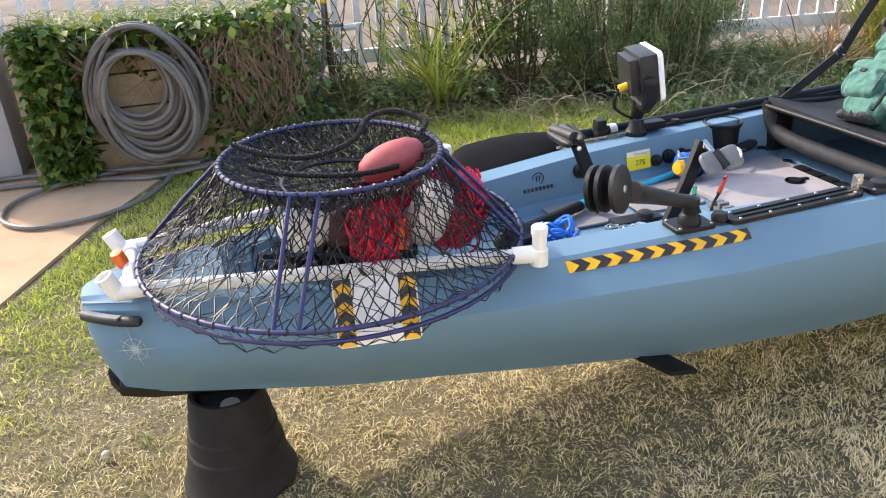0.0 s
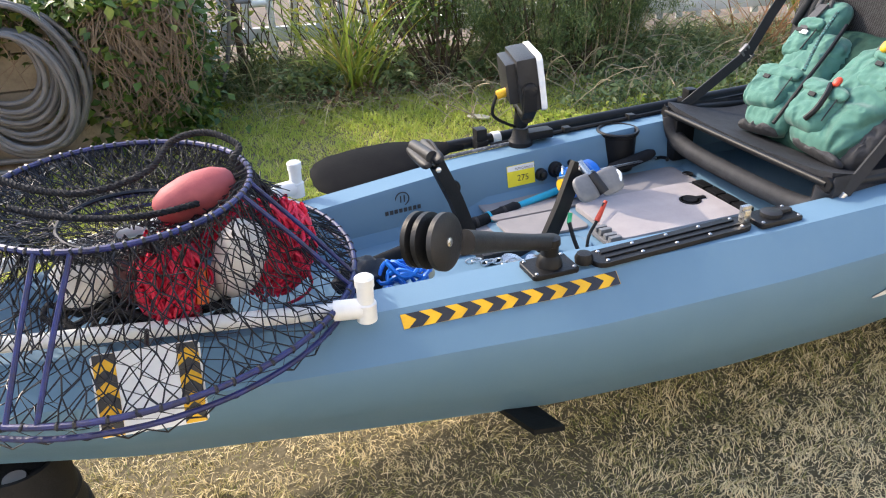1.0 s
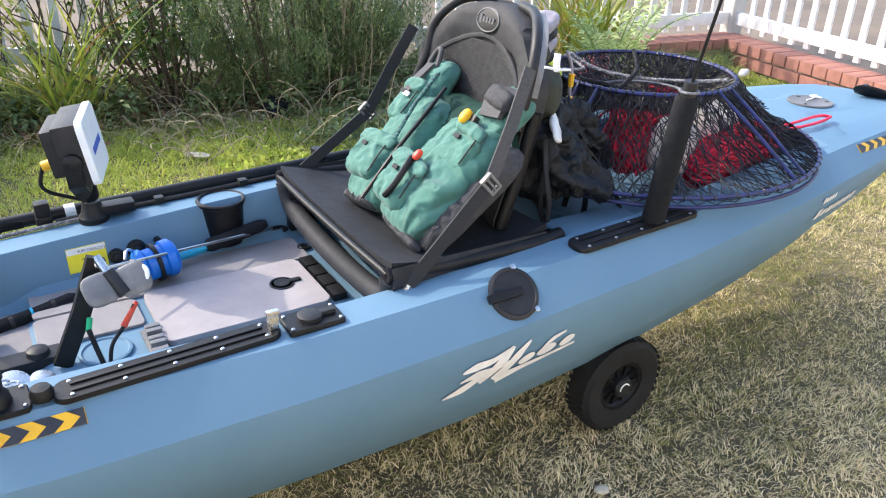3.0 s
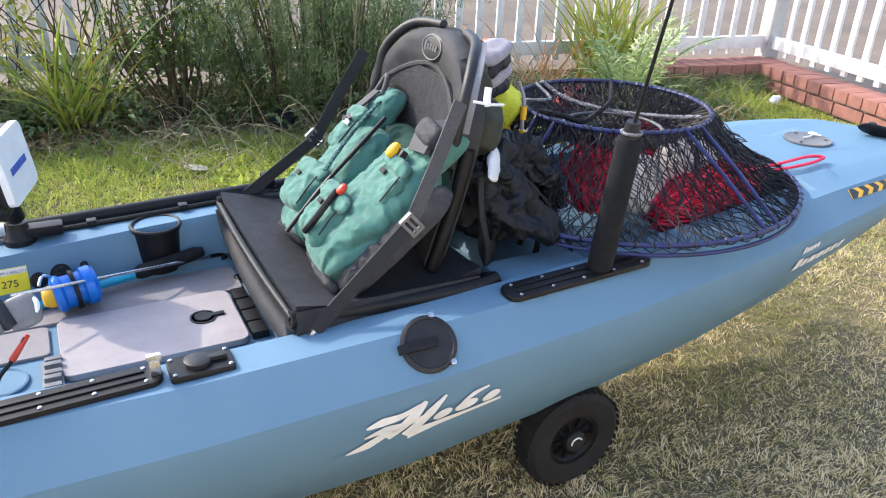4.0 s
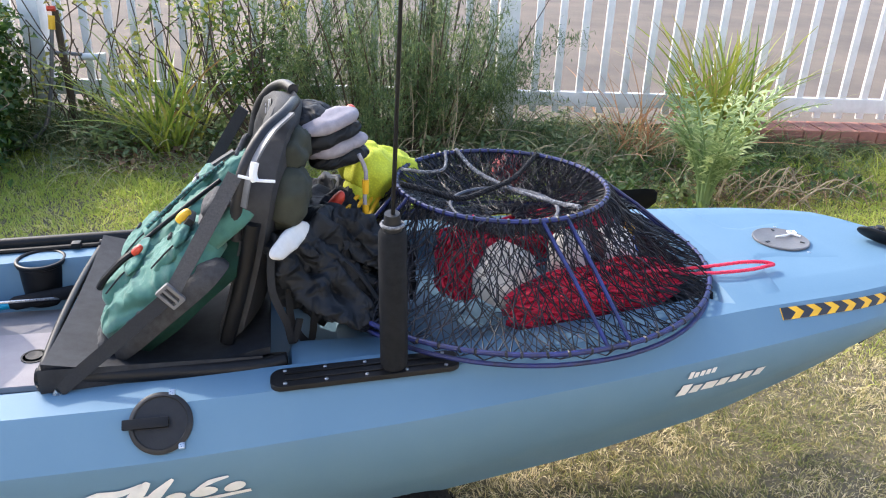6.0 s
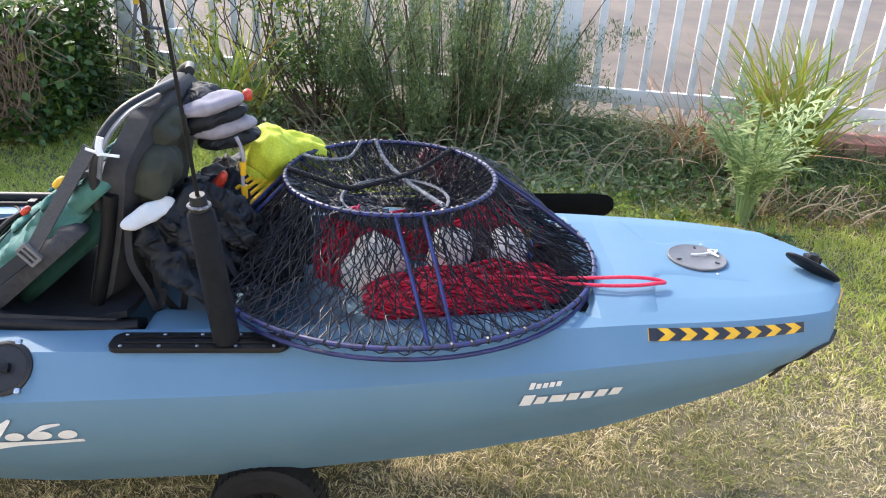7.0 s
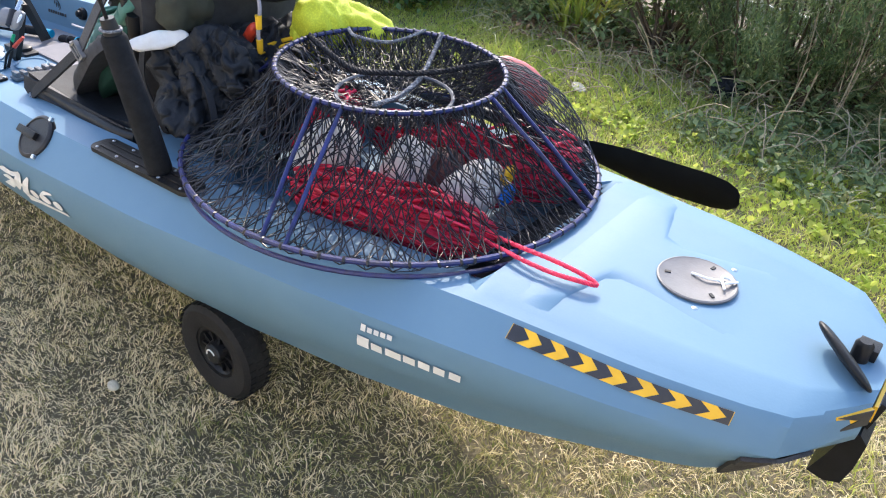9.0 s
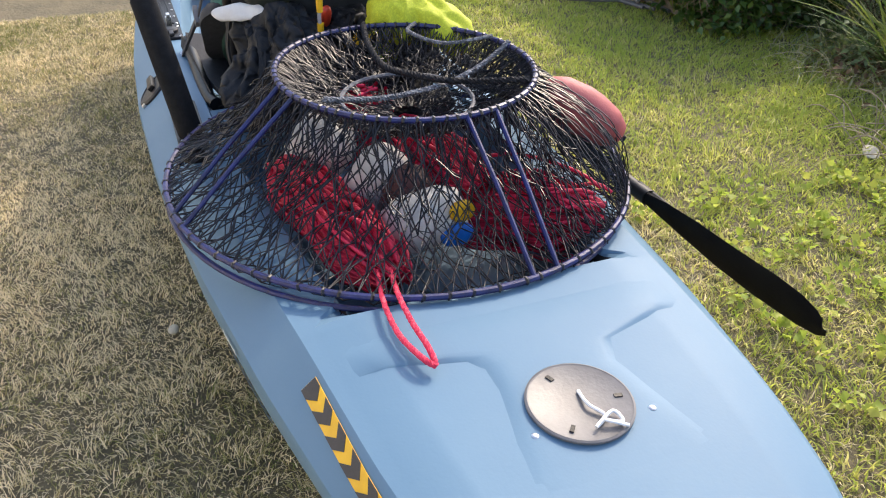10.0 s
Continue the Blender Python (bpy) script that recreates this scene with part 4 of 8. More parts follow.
for x, y, r in ((1.60, 1.655, 0.014), (1.12, 1.66, 0.012)):
    part("scupper", lathe(bmesh.new(), [(r, 0.0), (r, 0.003), (r * 0.8, 0.003), (r * 0.7, 0.0015), (0.0008, 0.0012)], Matrix.Translation((x, y, floor_z + 0.004)), 20), BLACK, kayak)

# far inner wall: black sockets, capacity sticker, plain maker's mark
def on_far_wall(x, z, out=0.0):
    yr = float(hull_at(x)[5])
    yi = yr - 0.082
    zr, zf = rim_z(x), floor_at(x, 0.5)
    t = min(max((zr - 0.008 - z) / max(zr - zf - 0.028, 0.01), 0), 1)
    return Vector((x, YC + yi - 0.015 * t - out, z))


WALLN = Vector((0.0, -0.97, 0.2)).normalized()
for x, z, r in ((0.972, 0.500, 0.020), (1.213, 0.487, 0.016), (1.255, 0.492, 0.020), (1.30, 0.50, 0.008)):
    b = lathe(bmesh.new(), [(r, -0.004), (r, 0.006), (r * 0.85, 0.012), (r * 0.55, 0.013), (r * 0.5, 0.022), (r * 0.3, 0.024), (0.0008, 0.024)], axis_to(on_far_wall(x, z), WALLN), 24)
    part("wall_knob", b, BLACK, kayak)


def wall_quad(name, x0, x1, z0, z1, material, out, parent, label=""):
    b = bmesh.new()
    rings(b, [[on_far_wall(x, z, o) for x, z in ((x0, z0), (x1, z0), (x1, z1), (x0, z1))] for o in (0.0005, out)])
    return part(name, b, material, parent, label, smooth=0)


sticker = wall_quad("capacity_sticker", 1.120, 1.196, 0.472, 0.522, mat("sticker_yellow", (0.78, 0.68, 0.02), 0.5, (0.7, 0.6, 0.02), 30, 0.03, 200), 0.0015, kayak, "yellow and white capacity sticker with black print")
wall_quad("header", 1.121, 1.195, 0.509, 0.521, DECAL, 0.0022, sticker)


def lettering(text, size, at, turn, material, parent):
    cu = bpy.data.curves.new("lettering", "FONT")
    cu.body, cu.size, cu.align_x = text, size, "CENTER"
    tmp = new("lettering_source", cu)
    me = bpy.data.meshes.new_from_object(tmp.evaluated_get(bpy.context.evaluated_depsgraph_get()))
    bpy.data.objects.remove(tmp)
    me.transform(Matrix.Translation(at) @ turn)
    me.materials.clear()
    me.materials.append(material)
    return part("lettering", me, material, parent)


WALLTURN = Matrix.Rotation(radians(80), 4, "X")
lettering("MAXIMUM CAPACITY", 0.0078, on_far_wall(1.158, 0.5115, 0.0035), WALLTURN, TAPEBLACK, sticker)
lettering("275", 0.021, on_far_wall(1.162, 0.484, 0.0030), WALLTURN, TAPEBLACK, sticker)
for k in range(8):
    x = 0.80 + 0.0115 * k
    wall_quad("maker_mark", x, x + 0.008, 0.472, 0.481, TAPEBLACK, 0.0015, kayak, "dark maker's mark as plain bars" if k == 0 else "")
b = bmesh.new()
tube(b, [on_far_wall(0.845, 0.502, 0.001) + 0.016 * Vector((math.cos(a), 0, math.sin(a))) for a in [2 * math.pi * k / 28 for k in range(28)]], 0.0014, 6, closed=True)
for dx in (-0.004, 0.005):
    box(b, on_far_wall(0.845 + dx, 0.502, 0.001), (0.0025, 0.002, 0.016))
part("maker_badge", b, TAPEBLACK, kayak)

# stern deck: round plate, rope pulls, rudder
def deck_z(x, dy):
    h = section(x)[:8:-1]
    return float(np.interp(abs(dy), [p[0] for p in h], [p[1] for p in h]))


# moulded centre of the stern deck, a soft step above its wings
PANEL = ((2.86, 1.235, 1.745), (2.94, 1.235, 1.742), (2.985, 1.250, 1.735), (2.998, 1.330, 1.715), (3.010, 1.385, 1.665), (3.030, 1.403, 1.590), (3.07, 1.404, 1.572), (3.15, 1.384, 1.592), (3.25, 1.352, 1.625), (3.31, 1.340, 1.640))
b = bmesh.new()
loops = []
for x, ya, yb_ in PANEL:
    lift = 0.0048 * min(1.0, max(0.0, (x - 2.88) / 0.10)) * min(1.0, max(0.0, (3.26 - x) / 0.16))
    row = []
    for f, k in ((0, 0), (0.04, 0.3), (0.08, 0.7), (0.13, 0.95), (0.2, 1), (0.4, 1), (0.6, 1), (0.8, 1), (0.87, 0.95), (0.92, 0.7), (0.96, 0.3), (1, 0)):
        y = ya + (yb_ - ya) * f
        row.append(Vector((x, y, deck_z(x, y - YC) - 0.0012 + lift * k + 0.0006 * k * min(1.0, max(0.0, (3.25 - x) / 0.05)))))
    loops.append(row + [Vector((x, p.y, p.z - 0.012)) for p in reversed(row)])
rings(b, loops)
part("deck_moulding", b, HULL, kayak, "", 50)
dz = rim_z(3.10) + 0.0170
m = Matrix.Translation((3.124, 1.484, dz)) @ Matrix.Scale(1.03, 4)
deck_plate = part("deck_plate", lathe(bmesh.new(), [(0.0615, 0.0), (0.0615, 0.003), (0.059, 0.0042), (0.057, 0.0032), (0.0008, 0.0042)], m, 48), mat("plate_grey", (0.150, 0.145, 0.145), 0.45, (0.105, 0.10, 0.10), 14, 0.1, 200), kayak, "round grey deck plate with tied white cord")
for a in (200, 320, 80):
    part("slot", box(bmesh.new(), m @ Vector((0.045 * math.cos(radians(a)), 0.045 * math.sin(radians(a)), 0.004)), (0.010, 0.005, 0.002), Matrix.Rotation(radians(a), 4, "Z")), BLACK, deck_plate)
b = bmesh.new()
tube(b, smooth_path([m @ Vector(p) for p in ((-0.012, 0.004, 0.006), (0.012, 0.002, 0.009), (0.032, 0.012, 0.007), (0.044, -0.006, 0.008), (0.030, 0.022, 0.009), (0.046, 0.026, 0.007), (0.040, 0.006, 0.011), (0.052, 0.030, 0.006))], 6), 0.0022, 6)
part("cord", b, WHITEPLASTIC, deck_plate, "knotted white cord")
for x, y in ((3.150, 1.414), (3.158, 1.560)):
    screw(kayak, (x, y, dz - 0.003), (0, 0, 1), 0.0045)
b = bmesh.new()
pm = Matrix.Translation((3.358, 1.438, dz + 0.012)) @ Matrix.Rotation(radians(16), 4, "Y") @ Matrix.Rotation(radians(-35), 4, "Z") @ Matrix.Rotation(radians(-35), 4, "X")
pillow(b, pm, (0.060, 0.025, 0.008), 0, 2.4)
rudder_pull = part("rudder_pull", b, BLACK, kayak, "black rudder pull on the stern deck")
part("pivot", box(lathe(bmesh.new(), [(0.013, 0), (0.013, 0.03), (0.009, 0.036), (0.0008, 0.036)], Matrix.Translation((3.374, 1.474, dz - 0.010)), 18), (3.380, 1.487, dz + 0.006), (0.03, 0.03, 0.02), bevel=0.004), BLACK, rudder_pull)
part("rudder_post", box(bmesh.new(), (3.418, 1.487, 0.548), (0.022, 0.035, 0.07), Matrix.Rotation(radians(10), 4, "Y"), 0.006), BLACK, kayak)
b = bmesh.new()
rings(b, [[Vector((x + (0.004 if abs(y - 1.475) > 0.02 else 0), y, z)) for x, z in ((3.372, 0.428), (3.386, 0.470), (3.402, 0.528), (3.416, 0.533), (3.429, 0.520), (3.427, 0.470), (3.420, 0.434), (3.398, 0.424))] for y in (1.445, 1.452, 1.498, 1.505)])
part("rudder_blade", b, BLACK, kayak, "black rudder blade folded under the stern")
part("skid_plate", side_patch([(3.270, 0.442), (3.372, 0.528), (3.372, 0.572), (3.302, 0.558)], 0.006, 12, 5), mat("scuffed_black", (0.020, 0.018, 0.018), 0.7, (0.050, 0.043, 0.040), 30, 0.5, 200), kayak, "scuffed black skid plate")
b = bmesh.new()
rings(b, [[Vector((x, YC + s * w, z)) for s, z in ((-1, zz + 0.03), (-0.6, zz), (0.6, zz), (1, zz + 0.03))] for x, w, zz in ((-0.222, 0.012, 0.285), (-0.205, 0.028, 0.258), (-0.14, 0.042, 0.243), (-0.02, 0.06, 0.232), (0.08, 0.06, 0.228))])
part("keel_plate", b, BLACK, kayak)
b = bmesh.new()
rings(b, [[Vector((x, YC + s * w, z + o)) for s, o in ((-1, 0.0), (1, 0.0), (1, -0.01), (-1, -0.01))] for x, w, z in ((2.755, 0.225, 0.535), (2.80, 0.222, 0.575), (2.845, 0.220, 0.606), (2.872, 0.216, 0.622))])
part("well_liner", b, FOAM, kayak, "black mesh lining of the cargo well")
# transom tape
for a0, a1, outn, count in ((Vector((3.379, 1.352, 0.588)), Vector((3.414, 1.406, 0.588)), Vector((0.84, -0.54, 0.05)), 1), (Vector((3.416, 1.410, 0.588)), Vector((3.416, 1.564, 0.588)), Vector((1, 0, 0.05)), 3)):
    b = bmesh.new()
    up = Vector((0, 0, 0.028))
    rings(b, [[p + outn * o for p in (a0, a1, a1 + up, a0 + up)] for o in (0.001, 0.006)])
    tape = part("hazard_strip", b, YELLOW, kayak, "yellow and black tape on the transom", smooth=0)
    chevrons(tape, lambda s, w, lift, a0=a0, a1=a1, outn=outn: a0 + (a1 - a0).normalized() * s + Vector((0, 0, w)) + outn * (0.0063 + lift), (a1 - a0).length, 0.028, count, 0.01, TAPEBLACK, 0.001)
for s in (-1, 1):
    way = smooth_path([(-0.232, YC + s * 0.045, 0.474), (-0.205, YC + s * 0.075, 0.477), (-0.165, YC + s * 0.112, 0.481), (-0.122, YC + s * 0.138, 0.484)], 6)
    handle = part("carry_handle", tube(bmesh.new(), way, [0.006] + [0.011] * (len(way) - 2) + [0.008], 12, flat=0.8), DARKGREY, kayak, "black moulded carry handle")
    part("grip_top", strap(bmesh.new(), [p + Vector((-0.002, s * 0.003, 0.0092)) for p in way[1:-5]], 0.016, 0.004, (0.4, s * 0.9, 0.1)), GREYPLASTIC, handle, "grey strip along the top of the handle")

# fins under the hull
b = bmesh.new()
rings(b, [[Vector(p) + Vector((0, 0, dz_)) for p in ((0.865, 1.330, 0.205), (0.940, 1.345, 0.195), (0.985, 1.165, 0.203), (0.918, 1.165, 0.214))] for dz_ in (-0.006, 0.006)])
part("drive_fin", b, BLACK, kayak, "black rubber drive fin under the hull")

# ---- PVC rack on the bow ----
for sy in (-1, 1):
    b = bmesh.new()
    loops = []
    for x, top in ((1.996, 0.545), (2.002, 0.566), (2.020, 0.574), (2.19, 0.574), (2.21, 0.566), (2.22, 0.55)):
        loops.append([Vector((x, YC + sy * w, z)) for w, z in ((0.305, top - 0.002), (0.20, top), (0.190, top - 0.003), (0.184, top - 0.012), (0.165, 0.450), (0.305, 0.450))])
    rings(b, loops)
    part("side_shelf", b, HULL, kayak)

rack = thing("pipe_rack", (0.25, YC, 0.52), "white PVC pipe rack lying along the bow gunwales", "pipe rack")
R = 0.0135
near_a, near_b = Vector((-0.135, 1.392, 0.532)), Vector((0.607, 1.213, 0.540))
far_a, far_b = Vector((-0.135, 1.600, 0.532)), Vector((0.607, 1.768, 0.540))
for a, c in ((near_a, near_b), (far_a, far_b), (near_a, far_a)):
    part("pipe", tube(bmesh.new(), [a, a.lerp(c, 0.5), c], R, 16), PVC, rack)
for p, d, up_len in ((near_b, (near_b - near_a).normalized(), 0.041), (far_b, (far_b - far_a).normalized(), 0.041)):
    b = bmesh.new()
    tube(b, [p - d * 0.035, p + d * 0.012], R * 1.28, 16)
    lathe(b, [(R * 1.28, -0.022), (R * 1.28, 0.010), (R * 1.05, 0.012), (R * 1.05, up_len), (R * 1.2, up_len + 0.001), (R * 1.2, up_len + 0.016), (R * 0.9, up_len + 0.019), (0.001, up_len + 0.019)], Matrix.Translation(p + d * 0.018), 18)
    part("elbow", b, PVC, rack)
for p, s in ((near_a, -1), (far_a, 1)):
    b = bmesh.new()
    tube(b, [p + Vector((0.035, 0, 0)), p + Vector((-0.028, 0, 0.0))], R * 1.3, 16)
    tube(b, [p, p + Vector((0, -s * 0.038, 0))], R * 1.3, 16)
    lathe(b, [(R * 1.25, 0), (R * 1.25, 0.042), (R * 0.95, 0.042), (R * 0.95, 0.01), (0.001, 0.01)], axis_to(p + Vector((-0.02, 0, 0.0)), (-0.4, s * 0.1, 0.9)), 18)
    part("elbow", b, PVC, rack)
part("cap", lathe(bmesh.new(), [(0.012, -0.016), (0.014, 0.0), (0.012, 0.018), (0.0008, 0.020)], axis_to((-0.15, 1.50, 0.552), (-0.3, -0.2, 1)), 18), ORANGE, rack, "orange-red plastic cap")

# ---- hazard board ----
TL, TR, BL = Vector((0.212, 1.166, 0.588)), Vector((0.360, 1.156, 0.582)), Vector((0.205, 1.118, 0.478))
board = thing("hazard_board", (0.28, 1.14, 0.47), "white board with chevron tape tied beside the bow", "sign board")
ux, uy = (TR - TL), (BL - TL)
un = uy.cross(ux).normalized()
if un.y > 0:
    un = -un


def on_board(s, t, lift=0.0):
    return TL + ux * s + uy * t + un * lift


b = bmesh.new()
rings(b, [[on_board(s, t, o) for s, t in ((0.0, 0.04), (0.04, 0), (0.96, 0), (1, 0.04), (1, 0.96), (0.96, 1), (0.04, 1), (0, 0.96))] for o in (-0.004, 0.0)])
part("panel", b, WHITEPLASTIC, board)
part("bracket", tube(bmesh.new(), [on_board(0.5, 0.15, -0.004), (0.285, 1.29, 0.54)], 0.004, 8), BLACK, board)
for s0, s1 in ((0.02, 0.22), (0.78, 0.98)):
    b = bmesh.new()
    rings(b, [[on_board(s, t, o) for s, t in ((s0, 0.01), (s1, 0.01), (s1, 0.99), (s0, 0.99))] for o in (0.0002, 0.001)])
    tape = part("tape", b, YELLOW, board, smooth=0)
    w, l = (s1 - s0), 0.98
    chevrons(tape, lambda s, q, lift, s0=s0, w=w: on_board(s0 + w * q, 0.99 - s, 0.0014 + lift), l, 1.0, 4, 0.05, TAPEBLACK, 0.0008)



# ---- pot puller on the near gunwale ----
puller = thing("line_puller", (0.955, 1.215, 0.54), "black line-hauling arm with stacked rollers on the gunwale", "line puller")
m = Matrix.Translation((0.962, 1.212, rim_z(0.96) + 0.001))
base = part("base_plate", rounded_plate(bmesh.new(), m, 0.090, 0.066, 0.009, 0.008), BLACK, puller)
for sx in (-1, 1):
    for sy in (-1, 1):
        screw(base, m @ Vector((sx * 0.037, sy * 0.025, 0.009)), (0, 0, 1))
b = bmesh.new()
lathe(b, [(0.024, 0.008), (0.022, 0.022), (0.016, 0.030), (0.016, 0.048), (0.019, 0.050), (0.018, 0.062), (0.0008, 0.066)], m, 24)
part("socket", b, BLACK, puller)
tip = Vector((0.735, 1.095, 0.690))
root = Vector((0.958, 1.212, 0.590))
arm_dir = (tip - root).normalized()
b = tube(bmesh.new(), [root - arm_dir * 0.012, root + arm_dir * 0.05, root + arm_dir * 0.15, tip - arm_dir * 0.03], [0.016, 0.014, 0.016, 0.020], 16)
part("arm", b, DARKGREY, puller, "black moulded arm")
axle = Vector((-0.60, 0.77, -0.15)).normalized()
for k, (off, r) in enumerate(((0.0, 0.043), (0.028, 0.042), (0.046, 0.042))):
    mm = axis_to(Vector((0.716, 1.080, 0.702)) + axle * off, axle)
    b = lathe(bmesh.new(), [(0.001, -0.009), (r * 0.8, -0.009), (r, -0.005), (r, 0.003), (r * 0.8, 0.006), (0.010, 0.006), (0.010, 0.011), (0.001, 0.011)], mm, 36)
    roller = part("roller", b, DARKGREY if k == 0 else BLACK, puller)
    if k == 0:
        screw(roller, mm @ Vector((0, 0, -0.009)), -axle, 0.007)

# ---- pedal drive ----
drive = thing("pedal_drive", (1.0, YC, 0.43), "black pedal drive with two crank arms in the footwell", "pedal drive")
b = bmesh.new()
box(b, (1.005, 1.475, 0.437), (0.13, 0.045, 0.026), bevel=0.008)
lathe(b, [(0.020, 0), (0.018, 0.010), (0.010, 0.014), (0.0008, 0.014)], Matrix.Translation((1.03, 1.475, 0.449)), 20)
part("spine", b, DARKGREY, drive)
for x, y, r in ((0.985, 1.405, 0.026), (1.028, 1.392, 0.020)):
    part("sprocket", lathe(bmesh.new(), [(r * 0.5, -0.005), (r, -0.003), (r, 0.003), (r * 0.55, 0.005), (0.0008, 0.006)], axis_to((x, y, 0.448), (0.2, -0.3, 1)), 18), STEEL, drive, "dull steel drive wheel")


def crank(foot, head, side, pad_c, pad_half, pad_m, pad_mat):
    arm = part("crank_arm", strap(bmesh.new(), [foot, Vector(foot).lerp(Vector(head), 0.5) + Vector((0.004, 0, 0)), head], 0.030, 0.016, side), BLACK, drive)
    screw(arm, Vector(head) + Vector((0, -0.009, -0.01)), (0, -1, 0.2), 0.006)
    pm_ = Matrix.Translation(pad_c) @ pad_m
    b = bmesh.new()
    hx, hy, hz_ = pad_half
    for s in (-1, 1):
        pillow(b, pm_ @ Matrix.Rotation(radians(-9 * s), 4, "Y") @ Matrix.Translation((s * hx * 0.55, -s * hy * 0.10, 0)), (hx * 0.56, hy, hz_), 0, 3.4, (32, 14))
    pedal = part("pedal", b, pad_mat, drive, "winged foot pedal")
    part("spindle", tube(bmesh.new(), [pm_ @ Vector((-0.004, hy * 0.9, hz_ * 0.6)), pm_ @ Vector((0.004, -hy * 0.75, hz_ * 0.9))], hz_ * 1.35, 16), DARKGREY, pedal)
    part("pedal_strap", tube(bmesh.new(), smooth_path([pm_ @ Vector((hx * 0.9, hy * 0.7, 0.004)), pm_ @ Vector((hx * 1.02, 0.0, 0.014)), pm_ @ Vector((hx * 0.8, -hy * 0.8, 0.006))], 6), 0.0042, 8), WHITEPLASTIC if pad_mat is GREYPLASTIC else BLACK, pedal)
    part("axle", tube(bmesh.new(), [head, Vector(pad_c)], 0.008, 12), STEEL, pedal)


crank((0.962, 1.575, 0.44), (0.878, 1.545, 0.632), (1, 0.3, 0), (0.868, 1.585, 0.640), (0.024, 0.060, 0.010), Matrix.Rotation(radians(-30), 4, "Y"), DARKGREY)
crank((1.062, 1.425, 0.445), (1.148, 1.440, 0.628), (1, 0.0, 0), (1.168, 1.398, 0.590), (0.050, 0.028, 0.008), Matrix.Rotation(radians(52), 4, "X") @ Matrix.Rotation(radians(12), 4, "Z"), GREYPLASTIC)
b = tube(bmesh.new(), smooth_path([(1.13, 1.36, 0.447), (1.14, 1.372, 0.49), (1.165, 1.385, 0.515), (1.19, 1.40, 0.545)], 6), 0.0035, 8)
cordlock = part("trim_cord", b, BLACK, drive)
part("cord_tail", tube(bmesh.new(), smooth_path([(1.125, 1.372, 0.447), (1.118, 1.392, 0.48), (1.112, 1.405, 0.515)], 5), 0.0045, 8), BLACK, cordlock)
part("green_toggle", tube(bmesh.new(), [(1.112, 1.405, 0.512), (1.118, 1.412, 0.532)], 0.005, 8), mat("green_plastic", (0.02, 0.42, 0.18), 0.45), cordlock, "green cord toggle")
part("toggle", tube(bmesh.new(), [(1.165, 1.385, 0.515), (1.195, 1.402, 0.548)], [0.006, 0.004], 10), REDPLASTIC, cordlock, "red cord toggle")

# ---- fish finder on the far gunwale ----
finder = thing("fish_finder", (1.19, 1.80, 0.56), "black fish finder with a white screen cover on a swivel mount", "fish finder")
part("base", box(lathe(bmesh.new(), [(0.030, 0), (0.030, 0.012), (0.024, 0.020), (0.018, 0.045), (0.0008, 0.048)], Matrix.Translation((1.192, 1.795, rim_z(1.19))), 24), (1.23, 1.795, rim_z(1.23) + 0.022), (0.09, 0.035, 0.022), bevel=0.006), BLACK, finder)
fm = Matrix.Translation((1.198, 1.768, 0.722)) @ Matrix.Rotation(radians(-15), 4, "Z") @ Matrix.Rotation(radians(-8), 4, "Y")
f3 = fm.to_3x3().to_4x4()
b = box(bmesh.new(), fm @ Vector((-0.014, 0, 0)), (0.052, 0.156, 0.126), f3, 0.014)
part("housing", box(b, fm @ Vector((-0.046, 0, 0.006)), (0.034, 0.125, 0.096), f3, 0.010), DARKGREY, finder)
cover = part("screen_cover", rounded_plate(bmesh.new(), fm @ Matrix.Translation((0.007, 0, 0)) @ Matrix.Rotation(radians(90), 4, "Y"), 0.130, 0.164, 0.014, 0.016), WHITEPLASTIC, finder, "white snap-on screen cover")
BLUEINK = mat("blue_ink", (0.05, 0.10, 0.45), 0.4, (0.04, 0.08, 0.4), 40, 0.02, 200)
for k in range(8):
    part("maker_mark", box(bmesh.new(), fm @ Vector((0.0215, -0.045 + 0.0125 * k, -0.004)), (0.0015, 0.0085, 0.014), f3), BLUEINK, cover)
for s in (-1, 1):
    part("knob", lathe(bmesh.new(), [(0.018, 0), (0.018, 0.012), (0.012, 0.016), (0.0008, 0.016)], axis_to(fm @ Vector((-0.016, s * 0.078, -0.01)), f3 @ Vector((0, s, 0))), 20), BLACK, finder)
    part("bracket", strap(bmesh.new(), [fm @ Vector((-0.016, s * 0.090, -0.005)), fm @ Vector((-0.022, s * 0.086, -0.055)), fm @ Vector((-0.024, s * 0.05, -0.082))], 0.030, 0.008, f3 @ Vector((1, 0, 0))), BLACK, finder)
part("stem", tube(bmesh.new(), [fm @ Vector((-0.024, -0.052, -0.080)), fm @ Vector((-0.024, 0.052, -0.080))], 0.016, 12), BLACK, finder)
part("post", tube(bmesh.new(), [fm @ Vector((-0.024, 0, -0.080)), Vector((1.192, 1.795, 0.600))], [0.020, 0.018], 14), BLACK, finder)
part("transducer_plug", tube(bmesh.new(), [fm @ Vector((-0.055, -0.02, -0.02)), fm @ Vector((-0.085, -0.02, -0.024))], [0.011, 0.010], 12), YELLOW, finder, "yellow cable plug")
part("cable", tube(bmesh.new(), smooth_path([fm @ Vector((-0.085, -0.02, -0.024)), fm @ Vector((-0.10, -0.015, -0.07)), (1.16, 1.80, 0.60), (1.20, 1.80, 0.585)], 6), 0.004, 8), BLACK, finder)

